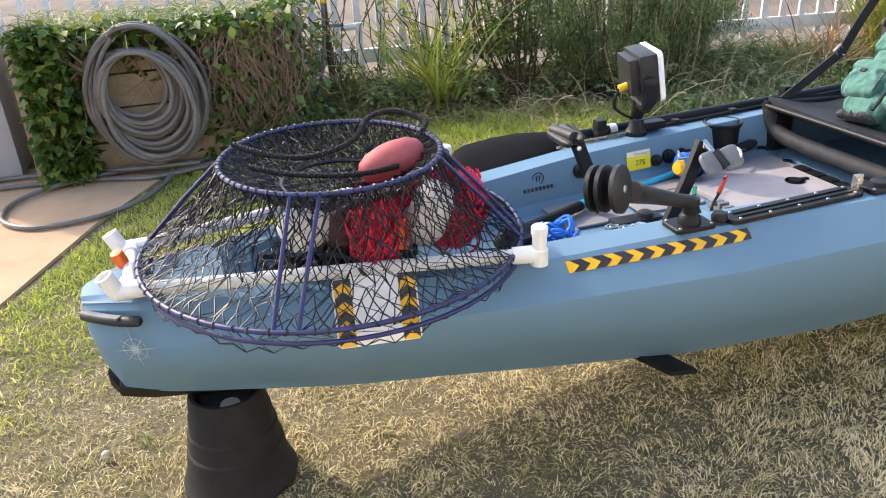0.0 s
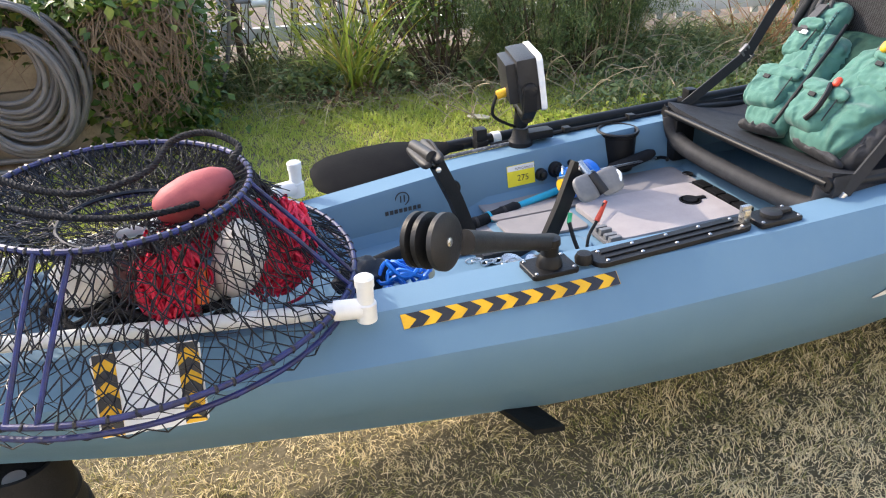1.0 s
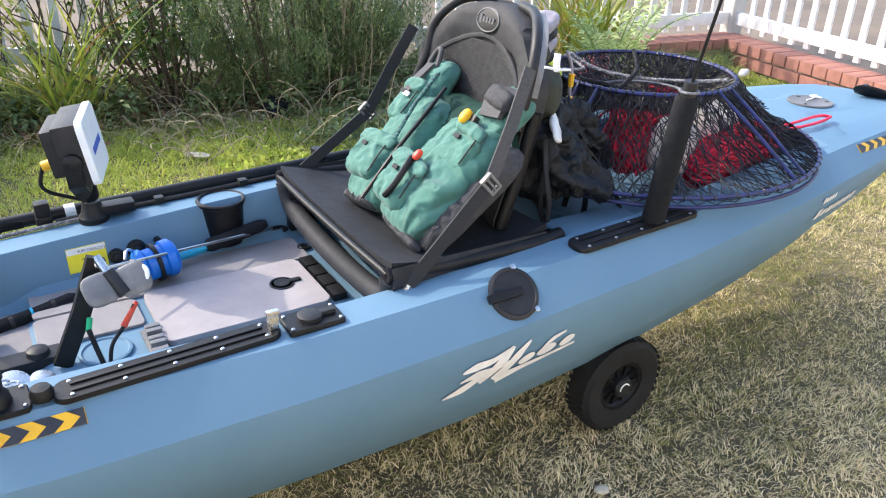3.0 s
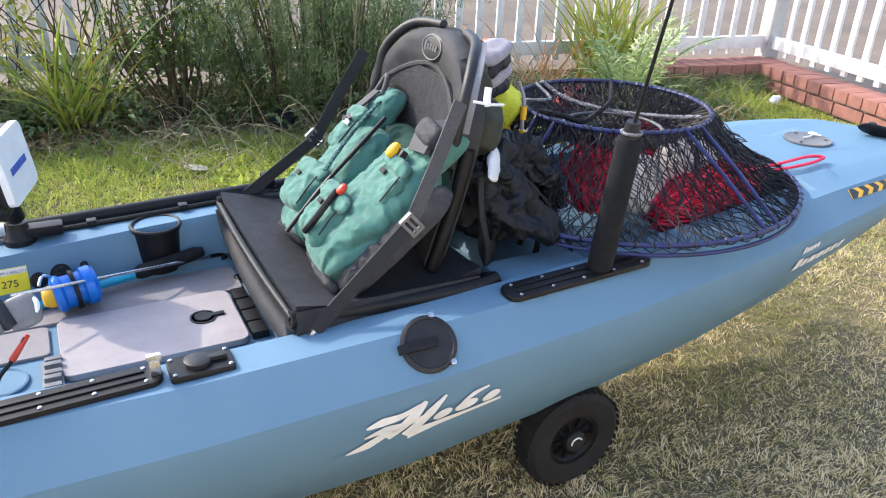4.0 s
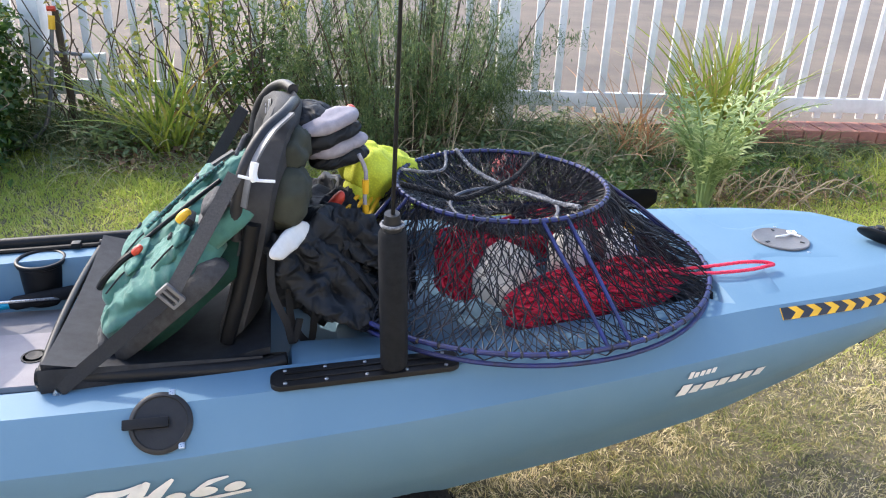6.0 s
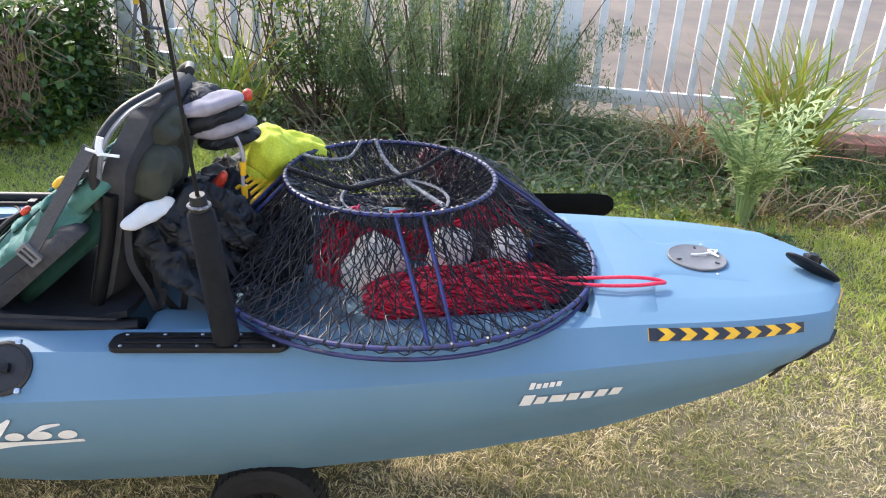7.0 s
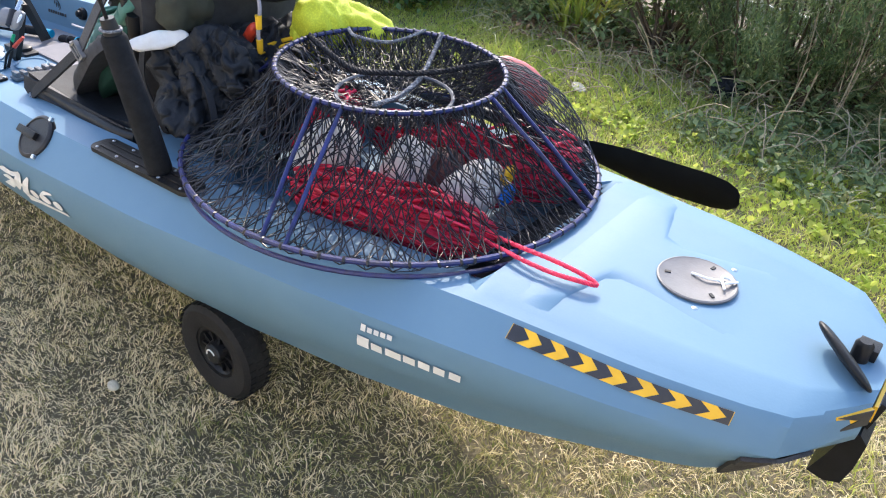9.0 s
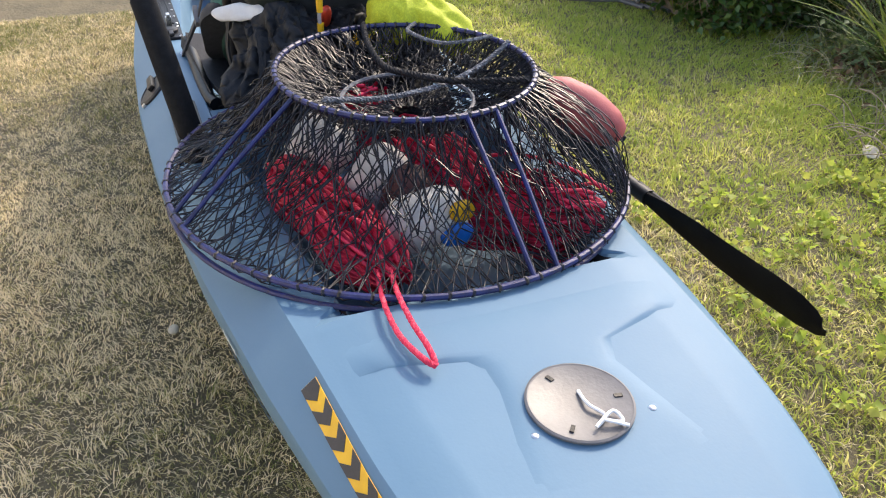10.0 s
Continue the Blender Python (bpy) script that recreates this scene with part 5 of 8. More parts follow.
# ---- cup holder on the far wall ----
cup = thing("cup_holder", (1.45, 1.775, 0.445), "round black plastic cup holder on the inner wall", "cup holder")
part("cup", lathe(bmesh.new(), [(0.045, 0.006), (0.0475, 0.095), (0.052, 0.098), (0.052, 0.104), (0.049, 0.107), (0.0455, 0.104), (0.043, 0.014), (0.0008, 0.014)], Matrix.Translation((1.452, 1.763, 0.448)), 40), BLACK, cup)
part("rim", tube(bmesh.new(), circle((1.452, 1.763, 0.553), 0.050, 40), 0.0045, 8, closed=True), BLACK, cup)

# ---- paddle along the far gunwale ----
PADDLEBLACK = mat("paddle_black", (0.008, 0.008, 0.009), 0.7, (0.012, 0.012, 0.012), 15, 0.1, 200, spec=0.04)
paddle = thing("paddle", (1.85, 1.865, 0.56), "black double-bladed paddle laid along the gunwale", "paddle")
axis0, axis1 = Vector((1.02, 1.858, 0.544)), Vector((2.66, 1.905, 0.578))
part("shaft", tube(bmesh.new(), [axis0, axis0.lerp(axis1, 0.5), axis1], 0.0145, 16), BLACK, paddle)
part("sleeve", tube(bmesh.new(), [axis0.lerp(axis1, 0.075), axis0.lerp(axis1, 0.088)], 0.0165, 16), WHITEPLASTIC, paddle, "white sleeve ring")


def blade(root, tip, wide, half):
    d = (tip - root)
    w = Vector(wide).normalized()
    n = d.cross(w).normalized()
    b = bmesh.new()
    prof = [(0.0, 0.016, 0.014), (0.1, 0.022, 0.012), (0.25, 0.055, 0.008), (0.45, 0.080, 0.006), (0.65, 0.086, 0.005), (0.85, 0.085, 0.004), (0.94, 0.072, 0.004), (0.985, 0.048, 0.003), (1.0, 0.020, 0.002)]
    loops = []
    for t, hw, th in prof:
        c = root + d * t + n * (-0.010 * math.sin(math.pi * t))
        row = []
        for k in range(14):
            a = 2 * math.pi * k / 14
            u = math.cos(a)
            row.append(c + w * hw * half * u + n * (th * math.sin(a) * 0.8 + 0.006 * u * u * min(1, t * 3)))
        loops.append(row)
    rings(b, loops)
    bl = part("blade", b, PADDLEBLACK, paddle, "black scooped paddle blade")
    part("rib", tube(bmesh.new(), [root + n * 0.004, root + d * 0.4 + n * 0.003, root + d * 0.8 + n * 0.001], [0.012, 0.007, 0.002], 8), BLACK, bl)


blade(Vector((1.06, 1.858, 0.544)), Vector((0.672, 1.838, 0.525)), (0.0, 0.97, 0.22), 0.95)
blade(Vector((2.62, 1.904, 0.578)), Vector((3.045, 1.95, 0.560)), (0.0, 0.55, -0.83), 0.78)
for x in (1.10, 1.72):
    b = box(bmesh.new(), (x, 1.842, rim_z(x) + 0.006), (0.032, 0.050, 0.026), bevel=0.006)
    single("paddle_clip", box(b, (x, 1.836, rim_z(x) + 0.028), (0.030, 0.030, 0.040), bevel=0.008), BLACK, "black rubber paddle clip on the gunwale", "paddle clip", "paddle clips")
b = tube(bmesh.new(), [(x, 1.815, rim_z(x) + 0.006) for x in (1.12, 1.4, 1.7, 2.0)], 0.006, 8)
part("far_rail", b, BLACK, kayak, "black edge rail on the gunwale")
part("deck_line", tube(bmesh.new(), smooth_path([(0.95, 1.795, rim_z(0.95) + 0.005), (1.1, 1.802, rim_z(1.1) + 0.006), (1.27, 1.806, rim_z(1.27) + 0.006)], 5), 0.0045, 8), GREYCORD, kayak, "pale grey cord along the gunwale")
for x in (1.33, 1.52):
    part("rail_clip", box(bmesh.new(), (x, 1.812, rim_z(x) + 0.011), (0.020, 0.020, 0.014), bevel=0.003), BLACK, kayak)

# ---- rod and net on the floor ----
rod = thing("fishing_rod", (1.3, 1.68, 0.45), "fishing rod with cyan blank, black grips and blue reel", "fishing rod")
ra, rb = Vector((0.955, 1.625, 0.432)), Vector((1.545, 1.725, 0.492))


def along_rod(t):
    return ra.lerp(rb, t)


part("butt_grip", tube(bmesh.new(), [along_rod(t) for t in (0.0, 0.02, 0.14, 0.26, 0.28)], [0.010, 0.0145, 0.0125, 0.0145, 0.009], 14), FOAM, rod)
part("grip_ring", tube(bmesh.new(), [along_rod(0.135), along_rod(0.143)], 0.0152, 14), CYAN, rod)
for t in (0.07, 0.20):
    part("grip_band", tube(bmesh.new(), [along_rod(t), along_rod(t + 0.012)], 0.0150, 14), DARKGREY, rod)
part("blank", tube(bmesh.new(), [along_rod(0.27), along_rod(0.76)], 0.009, 12), CYAN, rod, "glossy cyan blank")
part("foregrip", tube(bmesh.new(), [along_rod(t) for t in (0.74, 0.76, 0.96, 0.99)], [0.010, 0.0155, 0.0145, 0.009], 14), FOAM, rod)
reel_at = Vector((1.275, 1.640, 0.495))
reel = part("reel", lathe(lathe(bmesh.new(), [(0.028, -0.040), (0.036, -0.036), (0.038, -0.026), (0.033, -0.020), (0.033, 0.014), (0.039, 0.018), (0.039, 0.034), (0.032, 0.042), (0.001, 0.044)], axis_to(reel_at, (0.95, 0.15, 0.1)), 30), [(0.012, 0), (0.012, 0.03), (0.001, 0.03)], axis_to(reel_at, (0, 0.6, -0.8)), 12), BLUEPLASTIC, rod, "blue spinning reel")
b = lathe(bmesh.new(), [(0.0400, -0.004), (0.0400, 0.004), (0.036, 0.004)], axis_to(reel_at, (0.95, 0.15, 0.1)), 30)
part("reel_band", b, BLACK, reel)
part("reel_cap", lathe(bmesh.new(), [(0.022, 0), (0.022, 0.010), (0.016, 0.022), (0.001, 0.024)], axis_to(reel_at - Vector((0.036, 0.006, 0.004)), (-0.95, -0.15, 0.0)), 20), YELLOW, reel, "yellow and black reel cap")
part("bail_arm", tube(bmesh.new(), smooth_path([reel_at + Vector((-0.03, 0.02, 0.02)), reel_at + Vector((-0.05, 0.0, 0.04)), reel_at + Vector((-0.06, -0.02, 0.03))], 5), 0.003, 6), STEEL, reel)
gaff = thing("gaff", (1.4, 1.60, 0.46), "thin steel gaff rod with a black hook tip", "gaff")
part("rod", tube(bmesh.new(), [(1.17, 1.560, 0.545), (1.56, 1.735, 0.470)], 0.0032, 8), STEEL, gaff)
part("tip", tube(bmesh.new(), smooth_path([(1.555, 1.732, 0.471), (1.58, 1.742, 0.466), (1.588, 1.728, 0.466), (1.578, 1.716, 0.468)], 4), 0.0045, 8), BLACK, gaff)
club = thing("net_handle", (0.82, 1.56, 0.44), "black foam tool handle with a cyan ferrule in the footwell", "tool handle")
part("grip", tube(bmesh.new(), [(0.70, 1.500, 0.452), (0.72, 1.508, 0.452), (0.84, 1.560, 0.450), (0.92, 1.60, 0.448)], [0.012, 0.016, 0.014, 0.013], 12), FOAM, club)
part("band", tube(bmesh.new(), [(0.915, 1.598, 0.448), (0.94, 1.608, 0.448)], 0.0128, 12), CYAN, club)
knot = thing("rope_bundle", (0.72, 1.33, 0.44), "small bundle of blue rope in the footwell", "rope")
b = bmesh.new()
g = random.Random(4)
for k in range(9):
    c = Vector((0.745 + g.uniform(-0.022, 0.022), 1.395 + g.uniform(-0.022, 0.022), 0.466 + 0.0055 * k))
    tube(b, [c + Vector((0.032 * math.cos(a) * g.uniform(0.9, 1.1), 0.026 * math.sin(a), 0.012 * math.sin(2 * a + k))) for a in [2 * math.pi * j / 16 for j in range(16)]], 0.0042, 6, closed=True)
part("coil", b, BLUEPLASTIC, knot)
part("float", pillow(bmesh.new(), Matrix.Translation((0.790, 1.392, 0.476)), (0.020, 0.017, 0.017), 0, 2.2), mat("cream_plastic", (0.62, 0.52, 0.33), 0.5, (0.5, 0.42, 0.27), 20), knot, "cream plastic float")

single("dark_cloth", pillow(bmesh.new(), Matrix.Translation((0.672, 1.420, 0.478)) @ Matrix.Rotation(0.5, 4, "Z"), (0.060, 0.038, 0.024), 0.012, 2.3, (40, 24), 6), mat("wet_black_cloth", (0.008, 0.009, 0.012), 0.6, (0.018, 0.020, 0.026), 40, 0.6, 400), "crumpled black cloth in the footwell", "cloth")
chain = thing("metal_chain", (0.94, 1.39, 0.455), "short length of bright steel chain in the footwell", "chain")
for k in range(9):
    c = Vector((0.895 + 0.0125 * k, 1.412 - 0.006 * k + 0.006 * math.sin(2.2 * k), 0.468))
    ring_ = [c + (Vector((0.0105 * math.cos(q), 0.006 * math.sin(q), 0)) if k % 2 else Vector((0.0105 * math.cos(q), 0, 0.006 * math.sin(q)))) for q in [2 * math.pi * j / 14 for j in range(14)]]
    part("link", tube(bmesh.new(), ring_, 0.0020, 6, closed=True), STEEL, chain)

# ---- seat ----
MESHCLOTH = mat("black_mesh", (0.006, 0.006, 0.007), 0.8, (0.003, 0.003, 0.0035), 420, 1.0, 700, mix=0.8)
STRAPGREY = mat("grey_webbing", (0.075, 0.074, 0.078), 0.75, (0.042, 0.042, 0.045), 300, 0.8, 800)
STRAPBLACK = mat("black_webbing", (0.009, 0.0098, 0.012), 0.75, (0.016, 0.0172, 0.021), 300, 0.8, 800)
seat = thing("folding_chair", (1.8, YC, 0.58), "black padded kayak chair with mesh backrest and straps", "chair")
x0, x1 = 1.595, 1.965
b = bmesh.new()
loops = []
for i in range(11):
    x = x0 + (x1 - x0) * i / 10
    z = 0.606 - 0.025 * math.sin(math.pi * i / 10) - 0.015 * i / 10
    half = 0.272 - 0.03 * (i / 10)
    row = []
    for k in range(13):
        s = -1 + 2 * k / 12
        row.append(Vector((x, YC + s * half, z - 0.012 * (1 - s * s) + (0.004 if abs(s) > 0.95 else 0))))
    loops.append(row + [p - Vector((0, 0, 0.014)) for p in reversed(row)])
rings(b, loops)
part("seat_base", b, SEATCLOTH, seat, "charcoal fabric seat base")
for s in (-1, 1):
    part("side_rail", tube(bmesh.new(), smooth_path([(1.585, YC + s * 0.268, 0.585), (1.75, YC + s * 0.268, 0.575), (1.93, YC + s * 0.265, 0.570), (1.99, YC + s * 0.255, 0.572)], 5), 0.015, 12), BLACK, seat)
part("front_rail", tube(bmesh.new(), smooth_path([(1.590, YC - 0.268, 0.585), (1.583, YC - 0.1, 0.588), (1.583, YC + 0.1, 0.588), (1.590, YC + 0.268, 0.585)], 5), 0.0075, 12), BLACK, seat)
part("lower_rail", tube(bmesh.new(), smooth_path([(1.60, YC - 0.262, 0.575), (1.607, YC - 0.22, 0.512), (1.60, YC, 0.505), (1.607, YC + 0.22, 0.512), (1.60, YC + 0.262, 0.575)], 6), 0.022, 14), SEATCLOTH, seat, "padded black front bar")
for s in (-1, 1):
    loops = []
    for i in range(9):
        x = 1.592 + 0.36 * i / 8
        h_ = 0.052 * (1 - 0.35 * i / 8)
        loops.append([Vector((x, YC + s * (0.282 - 0.022 * i / 8), 0.604 - 0.016 * i / 8)), Vector((x, YC + s * (0.288 - 0.022 * i / 8), 0.600 - 0.016 * i / 8 - h_ * 0.5)), Vector((x, YC + s * (0.280 - 0.022 * i / 8), 0.600 - 0.016 * i / 8 - h_)), Vector((x, YC + s * (0.272 - 0.022 * i / 8), 0.600 - 0.016 * i / 8 - h_ * 0.5))])
    part("side_skirt", rings(b := bmesh.new(), loops) and b, SEATCLOTH, seat, "dark cloth skirt")
for s in (-1, 1):
    part("front_foot", box(bmesh.new(), (1.625, YC + s * 0.245, 0.515), (0.06, 0.035, 0.11), bevel=0.01), BLACK, seat)
    part("rear_foot", box(bmesh.new(), (1.97, YC + s * 0.235, 0.515), (0.05, 0.035, 0.11), bevel=0.01), BLACK, seat)
# backrest: a curved shell from hip to head
GREYWEAVE = mat("charcoal_weave", (0.065, 0.065, 0.069), 0.7, (0.03, 0.03, 0.032), 60, 0.3, 500)


def back_point(u, v):
    """u across (-1 near side, 1 far side), v up (0 to 1)."""
    half = 0.195 + 0.03 * v
    if v > 0.66:
        k = min(1.0, (v - 0.66) / 0.30)
        half += (0.125 - half) * k * k * (3 - 2 * k)
    x = 1.925 + 0.092 * v + 0.012 * math.sin(math.pi * v) - 0.045 * u * u * (half / 0.2)
    return Vector((x, YC + 0.012 + u * half + 0.012 * v, 0.580 + 0.405 * v - 0.030 * u * u * max(0, v - 0.9) * 10))


def back_edge(s, y, v, fwd=0.0):
    """A place beside the backrest: y metres from its middle, v up."""
    return Vector((1.925 + 0.092 * v - 0.050 * (y / 0.2) ** 2 + fwd, YC + 0.012 + s * y + 0.012 * v, 0.580 + 0.405 * v))


b = bmesh.new()
loops = []
for j in range(25):
    v = j / 24
    us = [-1 + 2 * k / 16 for k in range(17)]
    lip = 0.55 if j in (0, 24) else 1.0
    front = [back_point(u, v) + Vector((-(0.012 + 0.018 * (1 - abs(u) ** 6) - (0.010 if 0.30 < v < 0.80 and abs(u) < 0.72 else 0)) * lip, 0, 0)) for u in us]
    rear = [back_point(u, v) + Vector((0.030 * lip, 0, 0)) for u in reversed(us)]
    loops.append(front + rear)
rings(b, loops)
BACKGREY = mat("grey_back_fabric", (0.046, 0.046, 0.049), 0.7, (0.030, 0.030, 0.032), 40, 0.6, 900, spec=0.25)
backrest = part("backrest", b, BACKGREY, seat, "charcoal moulded backrest shell", 60)
b = bmesh.new()
loops = []
for j in range(11):
    v = 0.30 + 0.52 * j / 10
    w = 0.74 * math.sin(math.pi * (0.10 + 0.80 * j / 10)) ** 0.45
    front = [back_point(w * (-1 + 2 * k / 8), v) + Vector((-0.022 - 0.004 * math.cos(math.pi / 2 * (-1 + 2 * k / 8)), 0, 0)) for k in range(9)]
    loops.append(front + [p + Vector((0.006, 0, 0)) for p in reversed(front)])
rings(b, loops)
panel = part("mesh_panel", b, MESHCLOTH, backrest, "black honeycomb mesh panel")
b = bmesh.new()
for s in (-1, 1):
    tube(b, smooth_path([back_point(s * 0.62, 0.42), back_point(s * 0.30, 0.55), back_point(0.0, 0.66)], 5), 0.004, 6)
    tube(b, smooth_path([back_point(s * 0.45, 0.36), back_point(s * 0.2, 0.45), back_point(0.0, 0.54)], 5), 0.004, 6)
bmesh.ops.translate(b, verts=b.verts[:], vec=(-0.024, 0, 0))
part("rib", b, SEATCLOTH, panel)
lines = []
for sgn in (1, -1):
    for j in range(34):
        v0 = 0.33 + 0.47 * j / 33
        w = 0.74 * math.sin(math.pi * (0.10 + 0.80 * (v0 - 0.30) / 0.52)) ** 0.45
        lines.append([tuple(back_point(w * (-1 + 2 * i / 60), v0 + (0.0070 if i % 2 else -0.0070) * sgn) + Vector((-0.0285 - 0.003 * math.cos(math.pi / 2 * (-1 + 2 * i / 60)), 0, 0))) for i in range(61)])
lv, lf = strands(np.array(lines), 0.0011)
tagged(part("mesh_weave", arrays("mesh_weave", lv, lf, GREYWEAVE), GREYWEAVE, panel), kind="stuff")
b = bmesh.new()
loop = [back_point(0.80 * math.cos(a), 0.57 + 0.265 * math.sin(a)) + Vector((-0.026, 0, 0)) for a in [2 * math.pi * k / 32 for k in range(32)]]
tube(b, loop, 0.007, 8, closed=True)
part("panel_piping", b, BACKGREY, backrest)
for s in (-1, 1):
    part("back_frame", tube(bmesh.new(), smooth_path([back_point(s * 1.0, v) + Vector((0.006, s * 0.004, 0)) for v in (0.0, 0.2, 0.4, 0.58)], 5), 0.014, 12), BLACK, backrest)
    wd = 1.0 if s < 0 else 0.86
    side = [back_edge(s, 0.205, 0.50), back_edge(s, 0.216 * wd, 0.66, -0.004), back_edge(s, 0.212 * wd, 0.82, -0.004), back_edge(s, 0.175 * wd, 0.935), back_edge(s, 0.115, 0.985, 0.012), back_edge(s, 0.05, 0.995, 0.016)]
    part("grab_handle", tube(bmesh.new(), smooth_path(side, 6), 0.0105, 12), DARKGREY, backrest, "padded side handle loop")
    # pale strip in place of the sun's glint along the black handle
    part("edge_highlight", strap(bmesh.new(), smooth_path([p + Vector((0.010, s * 0.009, 0.001)) for p in side[1:5]], 6), 0.016, 0.004, (0.75, s * 0.6, 0.1)), GREYPLASTIC, backrest, "pale grey strip for the sun's highlight on the handle")
b = bmesh.new()
bp = back_point(0.0, 0.915) + Vector((-0.032, 0, 0))
badge_m = Matrix.Translation(bp) @ Matrix((Vector((0, -1, 0)), Vector((0.24, 0, 0.97)), Vector((-0.97, 0, 0.24)))).transposed().to_4x4()
pillow(b, badge_m, (0.043, 0.027, 0.0045), 0, 2.0, (28, 8))
badge = part("badge", b, DARKGREY, backrest, "oval badge with plain marks")
b = bmesh.new()
ring_m = Matrix.Translation((-0.0045, 0, 0.001)) @ badge_m
tube(b, [ring_m @ Vector((0.039 * math.cos(a), 0.0235 * math.sin(a), -0.002)) for a in [2 * math.pi * k / 28 for k in range(28)]], 0.0014, 6, closed=True)
for k in range(5):
    box(b, ring_m @ Vector((-0.022 + 0.011 * k, 0, 0.0)), (0.002, 0.006, 0.012 if k else 0.022), Matrix.Rotation(radians(20), 4, "X"))
part("badge_mark", b, GREYPLASTIC, badge, "pale ring and plain bars")
# straps from the backrest to the gunwales
for s, m0 in ((-1, STRAPBLACK), (1, STRAPBLACK)):
    top = back_edge(s, 0.222, 0.80, -0.012)
    buckle = Vector((1.810, YC + s * 0.252, 0.714))
    low = Vector((1.622, YC + s * 0.286, 0.566))
    part("shoulder_strap", strap(bmesh.new(), [top, top.lerp(buckle, 0.5) + Vector((0, s * 0.004, 0)), buckle], 0.025, 0.004, (-0.64, 0.3, 0.77)), STRAPGREY if s < 0 else STRAPBLACK, seat, "woven adjusting strap")
    part("lower_strap", strap(bmesh.new(), [buckle, buckle.lerp(low, 0.5), low], 0.024, 0.006, (-0.62, 0.3, 0.72)), STRAPBLACK, seat)
    b = bmesh.new()
    tilt_ = Matrix.Rotation(radians(-41), 4, "Y")
    for o, w in (((-0.011, 0, 0), (0.006, 0.010, 0.040)), ((0.011, 0, 0), (0.006, 0.010, 0.040)), ((0, 0, 0.018), (0.026, 0.010, 0.006)), ((0, 0, -0.018), (0.026, 0.010, 0.006)), ((0, 0, 0.0), (0.005, 0.008, 0.034))):
        box(b, buckle + tilt_.to_3x3() @ Vector(o) + Vector((0, s * 0.004, 0)), w, tilt_, 0.002)
    part("buckle", b, GREYPLASTIC, seat, "grey ladder buckle")
    part("hook", tube(bmesh.new(), [low, low + Vector((-0.012, 0, -0.014))], [0.008, 0.005], 8), STEEL, seat)
b = bmesh.new()
zt = Vector((1.972, 1.266, 0.905))
tube(b, smooth_path([zt + Vector((-0.012, -0.012, 0.030)), zt + Vector((-0.016, -0.016, 0.012)), zt + Vector((-0.014, -0.016, 0.0))], 5), 0.0065, 8)
tube(b, [zt + Vector((-0.040, -0.012, 0.008)), zt + Vector((-0.01, -0.02, 0.002)), zt + Vector((0.018, -0.016, -0.002))], 0.0028, 6)
part("cable_tie", b, WHITEPLASTIC, seat, "white plastic cable tie")

# ---- green life vest leaning on the seat ----
HEMGREY = mat("hem_grey", (0.045, 0.045, 0.049), 0.8, (0.022, 0.022, 0.024), 60, 0.7, 500)
vest = thing("life_vest", (1.70, YC, 0.60), "green life vest with pockets leaning on the seat", "life vest")
lean = Matrix.Rotation(radians(-52), 4, "Y")   # local x runs down the front, z outwards


def vest_m(y, along, out=0.0, turn=0.0):
    """A pose on the front of the vest: y across, along: 0 at the hem, 1 at the shoulders."""
    a, c = Vector((1.668, 0, 0.632)), Vector((1.912, 0, 0.852))
    p = a.lerp(c, along)
    d = (c - a).normalized()
    n = Vector((-d.z, 0, d.x))
    return Matrix.Translation(Vector((p.x, y, p.z)) + n * out) @ Matrix((Vector((0, 1, 0)), -d, n)).transposed().to_4x4() @ Matrix.Rotation(radians(turn), 4, "Z")


